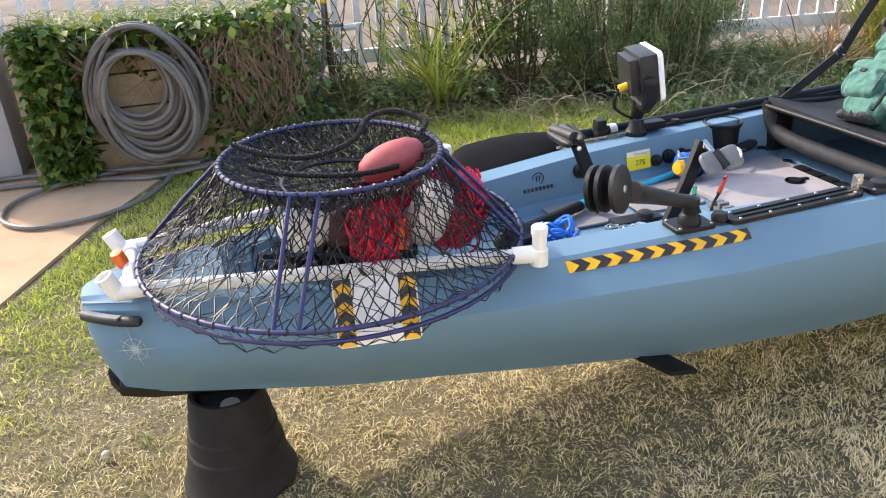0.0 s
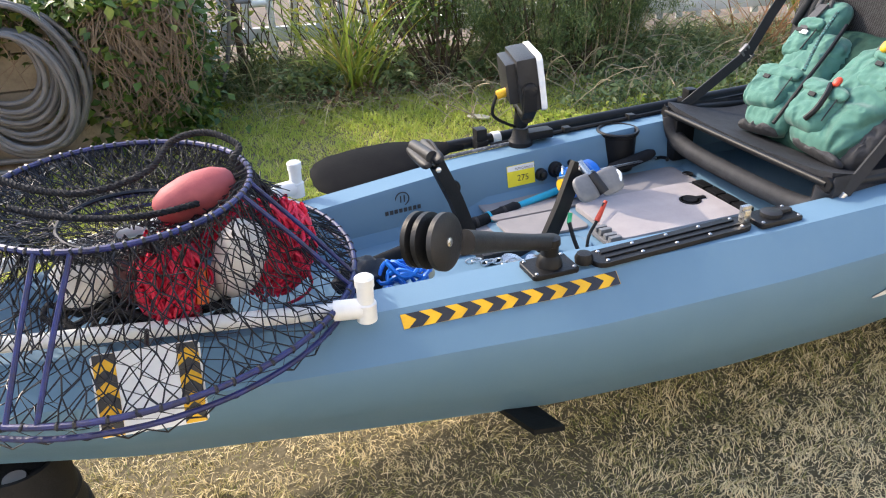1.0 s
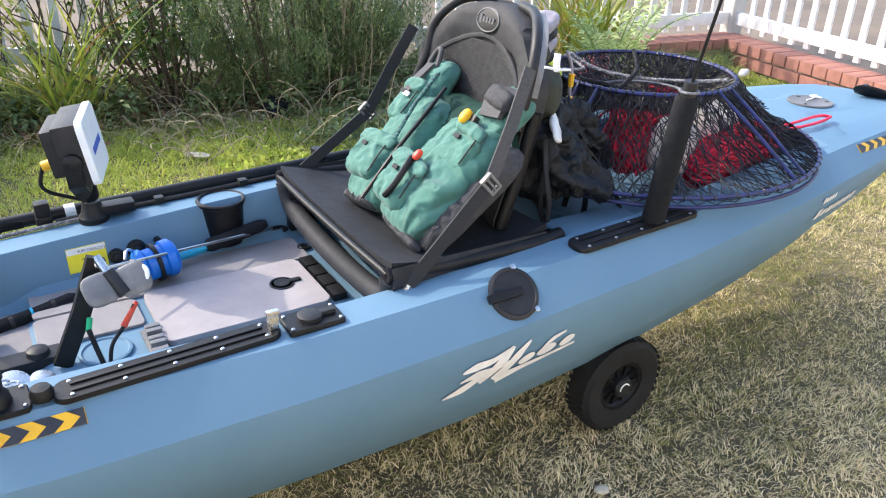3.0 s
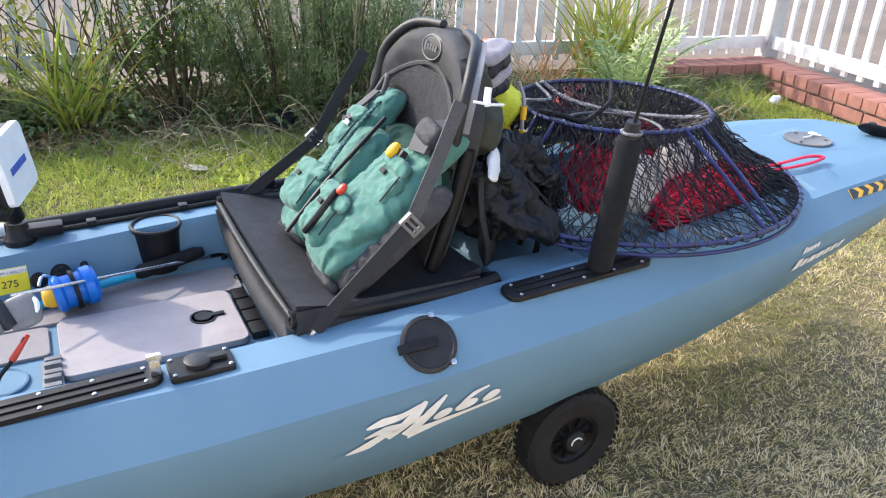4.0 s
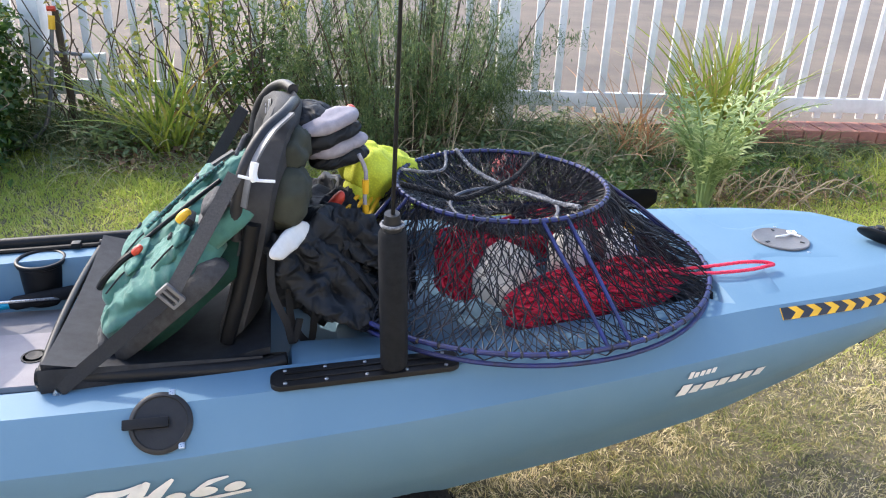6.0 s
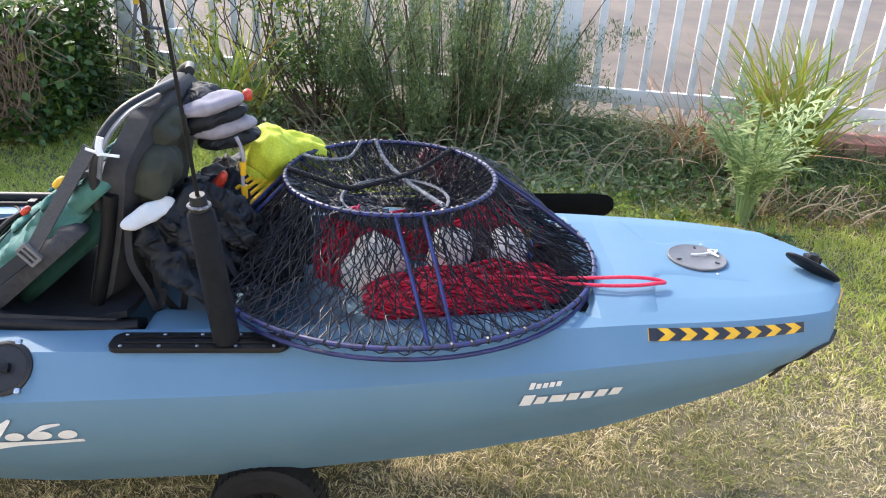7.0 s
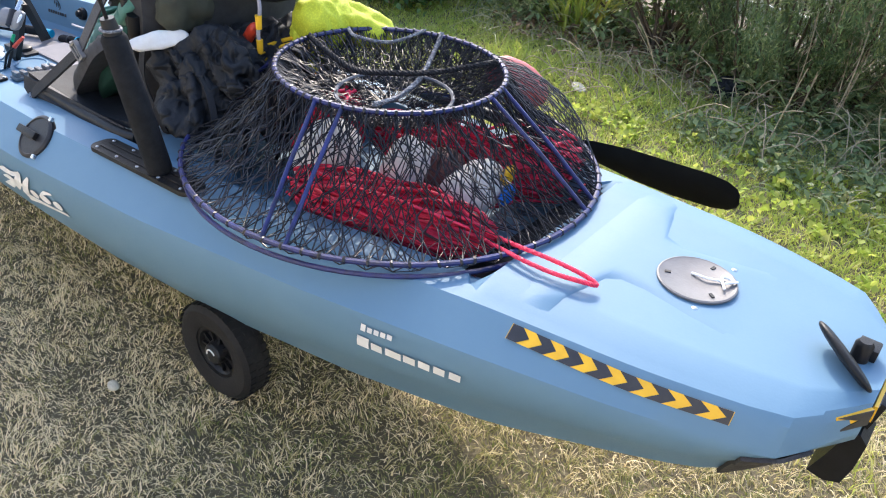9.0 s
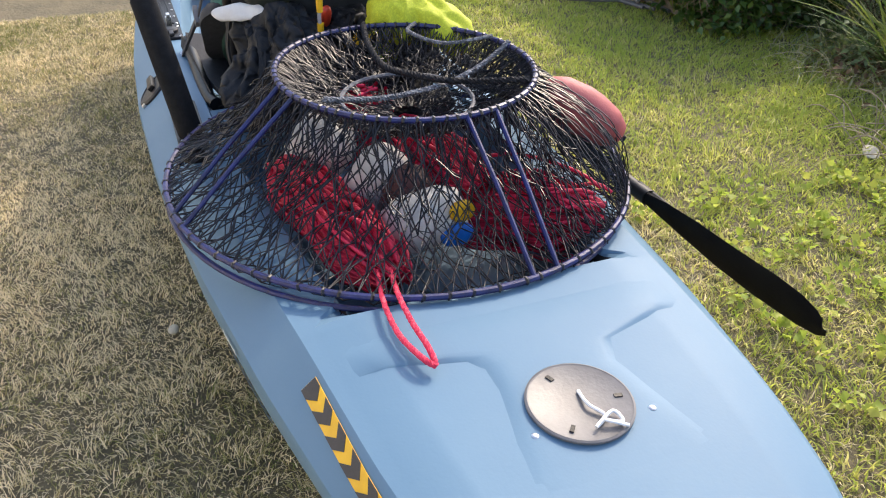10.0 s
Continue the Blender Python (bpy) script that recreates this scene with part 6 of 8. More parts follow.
for k, (y, w, turn) in enumerate(((1.530, 0.076, 7), (1.358, 0.094, -5))):
    part("front_panel", cushion(bmesh.new(), vest_m(y, 0.38, -0.040, turn), w, 0.142, 0.044, 0.0050, k + 1.3, 48, 4.0, 4.0), GREENCLOTH, vest)
    part("shoulder", cushion(bmesh.new(), vest_m(y + (0.060 if k == 0 else -0.022), 0.86, -0.034, turn * 1.8), 0.044 if k == 0 else 0.052, 0.070, 0.028, 0.0045, k + 4.1, 36, 3.5, 4.0), GREENCLOTH, vest)
    part("side_panel", cushion(bmesh.new(), vest_m(y + (0.05 if k == 0 else -0.075), 0.36, -0.062, turn), 0.045, 0.135, 0.030, 0.006, k + 7.7, 30, 3.0, 3.0), GREENCLOTH if k == 0 else HEMGREY, vest)
    lower, upper = ((0.22, 0.060, 0.052, 1.548), (0.66, 0.033, 0.050, 1.588)) if k == 0 else ((0.20, 0.060, 0.058, 1.402), (0.56, 0.046, 0.044, 1.330))
    for (al, hw, hh, yy), th in ((lower, 0.024), (upper, 0.013)):
        pocket = part("pocket", cushion(bmesh.new(), vest_m(yy, al, -0.002, turn), hw, hh, th, 0.0035, k * 3 + al * 10, 34, 4.0, 4.0), GREENCLOTH, vest)
        part("flap", cushion(bmesh.new(), vest_m(yy, al + 0.115, th * 0.72, turn), hw * 1.05, hh * 0.36, 0.008, 0.0035, k + al * 4, 22, 3.0, 3.0), GREENCLOTH, pocket)
        part("pull_tab", box(bmesh.new(), vest_m(yy + 0.01, al + 0.04, 0.004 + th).translation, (0.010, 0.018, 0.005), lean, 0.002), STRAPBLACK, pocket)
        part("seam", tube(bmesh.new(), smooth_path([vest_m(yy - hw * 0.9, al - 0.10, th * 0.7).translation, vest_m(yy - hw * 0.86, al + 0.02, th * 0.9).translation, vest_m(yy - hw * 0.8, al + 0.10, th * 0.9).translation], 4), 0.0016, 6), STRAPBLACK, pocket)
    part("hem", cushion(bmesh.new(), vest_m(y + (-0.01 if k else 0.0), -0.035, -0.040, turn), w * 0.8, 0.011, 0.018, 0.006, k + 9, 26, 3.0, 3.0), HEMGREY, vest, "grey elastic hem")
ZIP = [vest_m(yy, a, o).translation for yy, a, o in ((1.452, -0.03, 0.012), (1.462, 0.3, 0.018), (1.485, 0.6, 0.008), (1.515, 0.86, -0.006))]
part("zip", tube(bmesh.new(), smooth_path(ZIP, 6), 0.0045, 8), BLACK, vest)
part("back_panel", cushion(bmesh.new(), vest_m(1.450, 0.46, -0.085), 0.165, 0.165, 0.050, 0.008, 21, 36), mat("dark_green_nylon", (0.012, 0.045, 0.034), 0.8, (0.008, 0.028, 0.02), 30, 0.5, 700, spec=0.2), vest)
part("shoulder_strap", strap(bmesh.new(), [vest_m(1.318, 0.80, 0.004).translation, vest_m(1.322, 0.88, 0.012).translation, vest_m(1.326, 0.96, 0.006).translation, vest_m(1.330, 1.03, -0.014).translation, vest_m(1.332, 1.07, -0.05).translation], 0.058, 0.010, (0, 1, 0)), STRAPGREY, vest, "grey padded strap")
part("strap_block", cushion(bmesh.new(), vest_m(1.322, 0.92, 0.010, -8), 0.040, 0.022, 0.014, 0.003, 3.3, 20, 4, 4), HEMGREY, vest, "grey strap keeper")
part("loose_strap", strap(bmesh.new(), [vest_m(1.612, 0.97, 0.0).translation, vest_m(1.600, 0.80, 0.012).translation, vest_m(1.590, 0.70, 0.016).translation], 0.022, 0.005, (0, 1, 0)), STRAPGREY, vest)
part("haul_loop", tube(bmesh.new(), smooth_path([vest_m(1.600, 0.97, -0.01).translation, vest_m(1.612, 1.08, 0.004).translation, vest_m(1.640, 1.07, -0.006).translation, vest_m(1.636, 0.95, -0.012).translation], 6), 0.006, 8), STRAPGREY, vest)
part("lanyard_cord", tube(bmesh.new(), smooth_path([vest_m(1.552, 0.92, 0.008).translation, vest_m(1.520, 0.66, 0.022).translation, vest_m(1.478, 0.38, 0.030).translation], 8), 0.0042, 8), mat("teal_cord", (0.10, 0.30, 0.27), 0.7, (0.02, 0.05, 0.05), 160, 0.4, 500, mix=0.9), vest, "teal flecked cord")
b = tube(bmesh.new(), smooth_path([vest_m(1.388, 0.34, 0.030).translation, vest_m(1.372, 0.26, 0.036).translation, vest_m(1.366, 0.14, 0.034).translation, vest_m(1.378, 0.06, 0.026).translation], 6), 0.0065, 8)
part("tool_lanyard", b, BLACK, vest)
part("whistle", pillow(bmesh.new(), vest_m(1.352, 0.72, 0.024), (0.010, 0.016, 0.009), 0, 2.5), YELLOW, vest, "yellow whistle")
part("clip", pillow(bmesh.new(), vest_m(1.378, 0.37, 0.030), (0.008, 0.012, 0.007), 0, 2.5), REDPLASTIC, vest, "red clip")
part("buckle", box(bmesh.new(), vest_m(1.352, 0.72, 0.012).translation, (0.026, 0.044, 0.014), lean, 0.004), DARKGREY, vest)
part("label_patch", box(bmesh.new(), vest_m(1.583, 0.69, 0.016).translation, (0.010, 0.022, 0.004), lean, 0.001), DECAL, vest, "small label as a plain bar")

# ---- bag and gear behind the seat ----
DARKCLOTH = creased(mat("black_nylon", (0.006, 0.0072, 0.0095), 0.62, (0.012, 0.0138, 0.0175), 25, 0.6, 500, spec=0.35), 30, 0.020, 1.0)
OLIVE = mat("olive_cloth", (0.040, 0.044, 0.030), 0.85, (0.026, 0.028, 0.019), 30, 0.5, 600)
bag = thing("gear_bag", (2.13, YC, 0.51), "soft black gear bag behind the seat", "bag")
part("body", pillow(bmesh.new(), Matrix.Translation((2.085, 1.52, 0.665)) @ Matrix.Rotation(radians(18), 4, "Y"), (0.070, 0.175, 0.105), 0.030, 2.8, (56, 34), 2), DARKCLOTH, bag)
part("pocket", pillow(bmesh.new(), Matrix.Translation((2.045, 1.375, 0.705)) @ Matrix.Rotation(radians(25), 4, "Y"), (0.045, 0.055, 0.085), 0.020, 2.6, (36, 24), 8), DARKCLOTH, bag)
for k in range(2):
    g = random.Random(40 + k)
    p0 = Vector((1.975 + 0.030 * k, 1.285 + 0.04 * k, 0.76 - 0.025 * k))
    drop = [p0, p0 + Vector((0.02 * g.random() - 0.01, -0.012, -0.07)), p0 + Vector((0.03 * g.random() - 0.005, -0.004, -0.14)), p0 + Vector((0.03 + 0.02 * g.random(), 0.01, -0.19)), p0 + Vector((0.045, 0.02, -0.16 + 0.05 * g.random()))]
    part("hanging_strap", strap(bmesh.new(), smooth_path(drop, 5), 0.013, 0.004, (0.9, 0.3, 0.2)), STRAPBLACK, bag, "black strap hanging in a loop")
for k in range(3):
    b = bmesh.new()
    g = random.Random(k)
    p0 = Vector((2.04 + 0.03 * g.random(), 1.33 + 0.09 * k, 0.735 + 0.02 * g.random()))
    strap(b, smooth_path([p0, p0 + Vector((0.07, -0.03 * g.random(), -0.06)), p0 + Vector((0.13, -0.05, -0.17)), p0 + Vector((0.11, -0.07, -0.24))], 5), 0.014, 0.004, (0, 1, 0.2))
    part("strap", b, STRAPBLACK, bag)
part("zip", tube(bmesh.new(), smooth_path([(2.15, 1.34, 0.70), (2.17, 1.44, 0.715), (2.17, 1.55, 0.715)], 5), 0.003, 6), STEEL, bag)

part("drape", pillow(bmesh.new(), Matrix.Translation((2.105, 1.43, 0.690)) @ Matrix.Rotation(radians(46), 4, "Y"), (0.11, 0.12, 0.030), 0.018, 2.6, (48, 28), 31), DARKCLOTH, bag)
part("drape", pillow(bmesh.new(), Matrix.Translation((2.062, 1.340, 0.690)) @ Matrix.Rotation(radians(-24), 4, "Z") @ Matrix.Rotation(radians(38), 4, "Y"), (0.130, 0.062, 0.030), 0.034, 2.3, (72, 44), 44), DARKCLOTH, bag)
part("drape", pillow(bmesh.new(), Matrix.Translation((2.150, 1.415, 0.700)) @ Matrix.Rotation(radians(20), 4, "Z") @ Matrix.Rotation(radians(52), 4, "Y"), (0.105, 0.075, 0.022), 0.032, 2.3, (64, 40), 52), DARKCLOTH, bag)
part("red_tab", pillow(bmesh.new(), Matrix.Translation((2.098, 1.460, 0.778)) @ Matrix.Rotation(radians(35), 4, "Y"), (0.010, 0.012, 0.030), 0.003, 2.6, (18, 12), 9), REDPLASTIC, bag, "small red cloth tab")
part("skirt", pillow(bmesh.new(), Matrix.Translation((2.195, 1.56, 0.600)), (0.06, 0.13, 0.05), 0.030, 2.8, (48, 28), 17), DARKCLOTH, bag)

cap = thing("brimmed_hat", (2.02, 1.36, 0.76), "olive cloth hat with a pale brim hung behind the backrest", "hat")
part("crown", pillow(bmesh.new(), Matrix.Translation((2.010, 1.372, 0.832)) @ Matrix.Rotation(radians(20), 4, "Y"), (0.034, 0.062, 0.052), 0.008, 2.6, (36, 24), 3), OLIVE, cap)
part("brim", pillow(bmesh.new(), Matrix.Translation((2.010, 1.300, 0.776)) @ Matrix.Rotation(radians(56), 4, "Z") @ Matrix.Rotation(radians(-8), 4, "Y") @ Matrix.Rotation(radians(-30), 4, "X"), (0.058, 0.007, 0.017), 0.004, 2.3, (36, 18), 4), FLOATWHITE, cap, "pale cloth brim")
part("flap", pillow(bmesh.new(), Matrix.Translation((2.022, 1.420, 0.905)) @ Matrix.Rotation(radians(25), 4, "Y"), (0.026, 0.050, 0.036), 0.010, 2.6, (32, 20), 13), OLIVE, cap)
glove = thing("glove", (2.11, 1.50, 0.85), "grey and black gloves clipped to the backrest", "gloves")
PALEGREY = mat("grey_knit", (0.33, 0.305, 0.335), 0.85, (0.24, 0.22, 0.245), 60, 0.6, 600)
part("palm", pillow(bmesh.new(), Matrix.Translation((2.055, 1.520, 0.915)), (0.050, 0.070, 0.046), 0.008, 2.5, (36, 22), 6), DARKCLOTH, glove)
for k in range(4):
    part("finger", pillow(bmesh.new(), Matrix.Translation((2.090 + 0.008 * k, 1.480 + 0.012 * k, 0.938 - 0.026 * k)) @ Matrix.Rotation(radians(-14 + 3 * k), 4, "Y") @ Matrix.Rotation(radians(30), 4, "Z"), (0.066, 0.036, 0.0185), 0.004, 2.3, (30, 16), k), PALEGREY if k % 2 == 0 else DARKCLOTH, glove, "grey finger" if k % 2 == 0 else "")
part("fingertip", pillow(bmesh.new(), Matrix.Translation((2.142, 1.575, 0.935)), (0.011, 0.013, 0.013), 0, 2.2), REDPLASTIC, glove, "red fingertip")
b = tube(bmesh.new(), smooth_path([(2.145, 1.445, 0.885), (2.158, 1.440, 0.85), (2.155, 1.435, 0.80), (2.158, 1.436, 0.765)], 5), 0.004, 8)
lan = part("lanyard", b, PALEGREY, glove)
for z in (0.822, 0.772):
    part("toggle", tube(bmesh.new(), [(2.157, 1.436, z + 0.014), (2.157, 1.436, z - 0.014)], [0.007, 0.006], 10), YELLOW, lan, "yellow toggle")

# ---- yellow mesh bag ----
YNET = mat("yellow_mesh_cloth", (0.62, 0.66, 0.03), 0.7, (0.46, 0.50, 0.02), 260, 0.9, 500, mix=0.8)
ybag = thing("mesh_bag", (2.20, 1.60, 0.68), "bright yellow mesh bag bunched behind the seat", "mesh bag")
part("body", pillow(bmesh.new(), Matrix.Translation((2.180, 1.600, 0.800)) @ Matrix.Rotation(radians(38), 4, "Y"), (0.062, 0.062, 0.050), 0.010, 2.3, (44, 28), 11), YNET, ybag)
part("fold", pillow(bmesh.new(), Matrix.Translation((2.235, 1.655, 0.790)) @ Matrix.Rotation(radians(22), 4, "Y") @ Matrix.Rotation(radians(30), 4, "Z"), (0.075, 0.040, 0.034), 0.009, 2.4, (40, 22), 15), YNET, ybag)
part("tail", pillow(bmesh.new(), Matrix.Translation((2.165, 1.560, 0.745)) @ Matrix.Rotation(radians(65), 4, "Y"), (0.055, 0.030, 0.026), 0.008, 2.4, (32, 18), 25), YNET, ybag)
b = bmesh.new()
for k in range(4):
    tube(b, smooth_path([(2.17 + 0.01 * k, 1.56, 0.775 - 0.006 * k), (2.13 + 0.01 * k, 1.50 - 0.01 * k, 0.758 - 0.008 * k), (2.10 + 0.012 * k, 1.45, 0.735 - 0.01 * k)], 5), 0.0045, 6)
part("drawcord", b, YELLOW, ybag, "yellow drawcords")

# ---- rod tube standing in the rear track ----
holder = thing("rod_holder", (2.175, 1.158, 0.59), "black foam-wrapped rod holder tube on the gear track", "rod holder")
hb, ht = Vector((2.176, 1.160, 0.592)), Vector((2.164, 1.114, 0.868))
part("tube", tube(bmesh.new(), [hb, hb.lerp(ht, 0.03), hb.lerp(ht, 0.5), hb.lerp(ht, 0.97), ht], [0.021, 0.024, 0.0235, 0.0225, 0.018], 24), FOAM, holder)
part("cap", tube(bmesh.new(), [ht, ht.lerp(hb, -0.10)], [0.015, 0.012], 16), DARKGREY, holder)
part("tie", tube(bmesh.new(), circle(ht.lerp(hb, -0.03), 0.017, 20), 0.0028, 6, closed=True), GREYCORD, holder)
part("whip", tube(bmesh.new(), [ht, ht.lerp(Vector((2.160, 1.00, 1.40)), 0.5), Vector((2.160, 1.00, 1.40))], [0.0036, 0.0030, 0.0024], 8), BLACK, holder, "thin black flag staff")

# ---- contents and dressing of the traps ----
def hank(at, axis, length, radius, n, material, label, seed, cord=0.0036):
    """A tied bundle of cord: loose loops bulging round one axis."""
    g = np.random.default_rng(seed)
    root = thing("rope_hank", (at[0], at[1], at[2] - radius), label, "rope", "red rope hanks")
    m = np.array(axis_to(at, axis))
    s = np.linspace(-1, 1, 13)
    a, rr = g.uniform(0, 2 * np.pi, n), np.sqrt(g.uniform(0.25, 1, n)) * radius
    bul = (1 - 0.5 * np.abs(s) ** 4)[None] * (1 + 0.10 * np.sin(5 * s + seed))[None]
    tw = a[:, None] + 0.5 * g.normal(0, 1, n)[:, None] * s[None]
    loc = np.stack([rr[:, None] * np.cos(tw) * bul, rr[:, None] * np.sin(tw) * bul, s[None] * length / 2 * g.uniform(0.86, 1.05, n)[:, None]], -1)
    pts = loc @ m[:3, :3].T + m[:3, 3]
    pts = pts + 0.45 * radius * 0.35 * np.sin(s[None, :, None] * g.uniform(2, 6, (n, 1, 3)) + g.uniform(0, 6.3, (n, 1, 3)))
    stray = pts[: n // 6] + g.normal(0, radius * 0.30, (n // 6, 1, 3)) * (1 - 0.4 * s[None, :, None] ** 2)
    v, f = joined([strands(pts, cord, 5), strands(stray, cord * 0.9, 5)])
    tagged(part("cord", arrays("cord", v, f, material), material, root), kind="stuff")
    part("core", pillow(bmesh.new(), axis_to(at, axis), (radius * 0.78, radius * 0.78, length * 0.46), 0.006, 2.4, (24, 14), seed), material, root)
    return root


def white_float(at, axis, r, l, label="white plastic pot float"):
    root = thing("pot_float", (at[0], at[1], at[2] - r), label, "float", "pot floats")
    part("float_body", lathe(bmesh.new(), [(0.006, -l / 2), (r * 0.7, -l / 2 + 0.004), (r, -l / 4), (r, l / 4), (r * 0.7, l / 2 - 0.004), (0.006, l / 2)], axis_to(at, axis), 28), FLOATWHITE, root)
    return root


REDLABEL = "bundle of bright red cord inside the crab trap"
hank((0.335, 1.335, 0.595), (0.15, 0.25, 1.0), 0.13, 0.052, 90, REDCORD, REDLABEL, 1)
hank((0.515, 1.395, 0.590), (0.25, 0.2, 1.0), 0.15, 0.062, 110, REDCORD, REDLABEL, 2)
hank((0.40, 1.50, 0.60), (1, 0.3, 0.3), 0.16, 0.045, 70, REDCORD, REDLABEL, 3)
white_float((0.215, 1.40, 0.598), (1.0, 0.2, 0.25), 0.045, 0.12, "pale grey foam pot float")
white_float((0.448, 1.345, 0.605), (0.35, -0.2, 1.0), 0.042, 0.13)
white_float((0.375, 1.375, 0.545), (1, 0.1, 0.2), 0.03, 0.09)
drum = thing("weight", (0.285, 1.385, 0.54), "dark brown rubber weight among the floats", "weight")
part("weight_body", pillow(bmesh.new(), Matrix.Translation((0.282, 1.385, 0.590)), (0.040, 0.040, 0.045), 0.004, 2.6), BROWN, drum)
clutter = thing("rope_heap", (0.29, 1.44, 0.46), "heap of dark rope in the bow well", "rope")
g = random.Random(9)
for k in range(16):
    c = Vector((0.28 + g.uniform(-0.10, 0.12), 1.42 + g.uniform(-0.06, 0.08), 0.485 + 0.004 * k))
    part("coil", tube(bmesh.new(), [c + Vector((0.07 * math.cos(a) * g.uniform(0.85, 1.1), 0.05 * math.sin(a), 0.012 * math.sin(3 * a + k))) for a in [2 * math.pi * j / 18 for j in range(18)]], 0.006, 6, closed=True), BLACKCORD, clutter)
tag = thing("orange_toggle", (0.378, 1.31, 0.57), "orange plastic line toggle beside the rope", "toggle")
part("toggle", tube(bmesh.new(), [(0.375, 1.30, 0.56), (0.385, 1.315, 0.615)], [0.012, 0.009], 10), ORANGE, tag)

hank((2.61, 1.330, 0.615), (1.0, 0.20, 0.02), 0.38, 0.052, 170, REDCORD, REDLABEL, 5)
hank((2.68, 1.60, 0.625), (0.62, 1.0, 0.05), 0.30, 0.055, 150, REDCORD, REDLABEL, 6)
hank((2.36, 1.44, 0.655), (0.3, 0.5, 0.8), 0.15, 0.055, 90, REDCORD, REDLABEL, 7)
hank((2.55, 1.54, 0.655), (1.0, 0.1, 0.1), 0.28, 0.048, 120, REDCORD, REDLABEL, 8)
white_float((2.425, 1.360, 0.652), (0.5, 0.3, 0.8), 0.056, 0.13)
white_float((2.58, 1.415, 0.662), (0.2, 0.5, 0.9), 0.045, 0.11)
white_float((2.70, 1.455, 0.645), (0.2, 1, 0.3), 0.046, 0.13)
w = thing("weight", (2.555, 1.47, 0.62), "dark brown rubber weight among the floats", "weight")
part("weight_body", pillow(bmesh.new(), Matrix.Translation((2.635, 1.45, 0.655)), (0.040, 0.040, 0.045), 0.004, 2.6), BROWN, w)
tag = thing("bait_tag", (2.73, 1.51, 0.66), "yellow and blue plastic tag on a float", "tag")
part("tag", pillow(bmesh.new(), Matrix.Translation((2.748, 1.495, 0.680)), (0.008, 0.020, 0.018), 0, 2.4), YELLOW, tag)
part("tag_tail", pillow(bmesh.new(), Matrix.Translation((2.756, 1.485, 0.645)), (0.006, 0.025, 0.018), 0.003, 2.4), BLUEPLASTIC, tag, "blue strip")


def big_buoy(at, axis, r, l, label):
    root = thing("buoy", (at[0], at[1], at[2] - r), label, "buoy", "salmon buoys")
    part("float_body", lathe(bmesh.new(), [(0.012, -l / 2), (r * 0.55, -l * 0.46), (r * 0.85, -l * 0.32), (r, -l * 0.08), (r, l * 0.08), (r * 0.85, l * 0.32), (r * 0.55, l * 0.46), (0.012, l / 2)], axis_to(at, axis), 32), BUOY, root)
    part("line", tube(bmesh.new(), [Vector(at) - Vector(axis).normalized() * l * 0.56, Vector(at) + Vector(axis).normalized() * l * 0.56], 0.006, 8), BLACKCORD, root)


big_buoy((0.398, 1.420, 0.700), (1.0, 0.20, 0.22), 0.037, 0.140, "faded salmon-pink foam buoy on the trap")
big_buoy((2.556, 1.808, 0.716), (0.28, 0.78, -0.52), 0.044, 0.175, "faded salmon-pink foam buoy under the net")


def bridle(pts, r, material, label, at):
    root = thing("rope", at, label, "rope")
    path = smooth_path(smooth_path(pts, 7), 3)
    b = bmesh.new()
    fr = frames(path)
    run = 0.0
    twist = [0.0]
    for p, q in zip(path, path[1:]):
        run += (q - p).length
        twist.append(run * 1.9 / r)
    for k in range(3):
        tube(b, [p + 0.48 * r * (math.cos(w + 2.094 * k) * u + math.sin(w + 2.094 * k) * v) for (p, u, v), w in zip(fr, twist)], r * 0.56, 5)
    part("cord", b, material, root)


bridle([(0.10, 1.50, 0.752), (0.16, 1.46, 0.735), (0.24, 1.44, 0.725), (0.33, 1.47, 0.735), (0.38, 1.52, 0.765), (0.44, 1.52, 0.772), (0.485, 1.47, 0.758), (0.47, 1.44, 0.745)], 0.0065, BLACKCORD, "thick black braided rope looped on the trap", (0.3, 1.47, 0.73))
bridle([(0.12, 1.42, 0.728), (0.18, 1.39, 0.715), (0.26, 1.36, 0.708), (0.33, 1.36, 0.702), (0.40, 1.38, 0.70)], 0.006, BLACKCORD, "thick black braided rope looped on the trap", (0.25, 1.37, 0.70))
bridle([(2.40, 1.73, 0.800), (2.43, 1.66, 0.772), (2.48, 1.56, 0.765), (2.53, 1.44, 0.778), (2.56, 1.34, 0.800)], 0.0055, GREYCORD, "grey braided bridle across the trap's mouth", (2.48, 1.52, 0.76))
bridle([(2.235, 1.50, 0.802), (2.30, 1.49, 0.786), (2.36, 1.50, 0.765), (2.42, 1.53, 0.768), (2.50, 1.58, 0.780), (2.58, 1.68, 0.800)], 0.0065, BLACKCORD, "black braided rope across the trap's mouth", (2.4, 1.55, 0.76))
bridle([(2.25, 1.60, 0.800), (2.30, 1.57, 0.802), (2.35, 1.62, 0.792), (2.37, 1.71, 0.803)], 0.0042, GREYCORD, "thin grey cord tied on the trap", (2.3, 1.6, 0.79))
b_pts = [(2.80, 1.345, 0.640), (2.88, 1.330, 0.645), (2.95, 1.326, 0.650), (3.00, 1.336, 0.652), (3.016, 1.349, 0.648), (2.990, 1.350, 0.654), (2.94, 1.346, 0.658), (2.87, 1.352, 0.650), (2.80, 1.364, 0.640)]
bridle(b_pts, 0.0042, PINKCORD, "pink-red cord loop lying on the stern deck", (2.9, 1.35, 0.635))
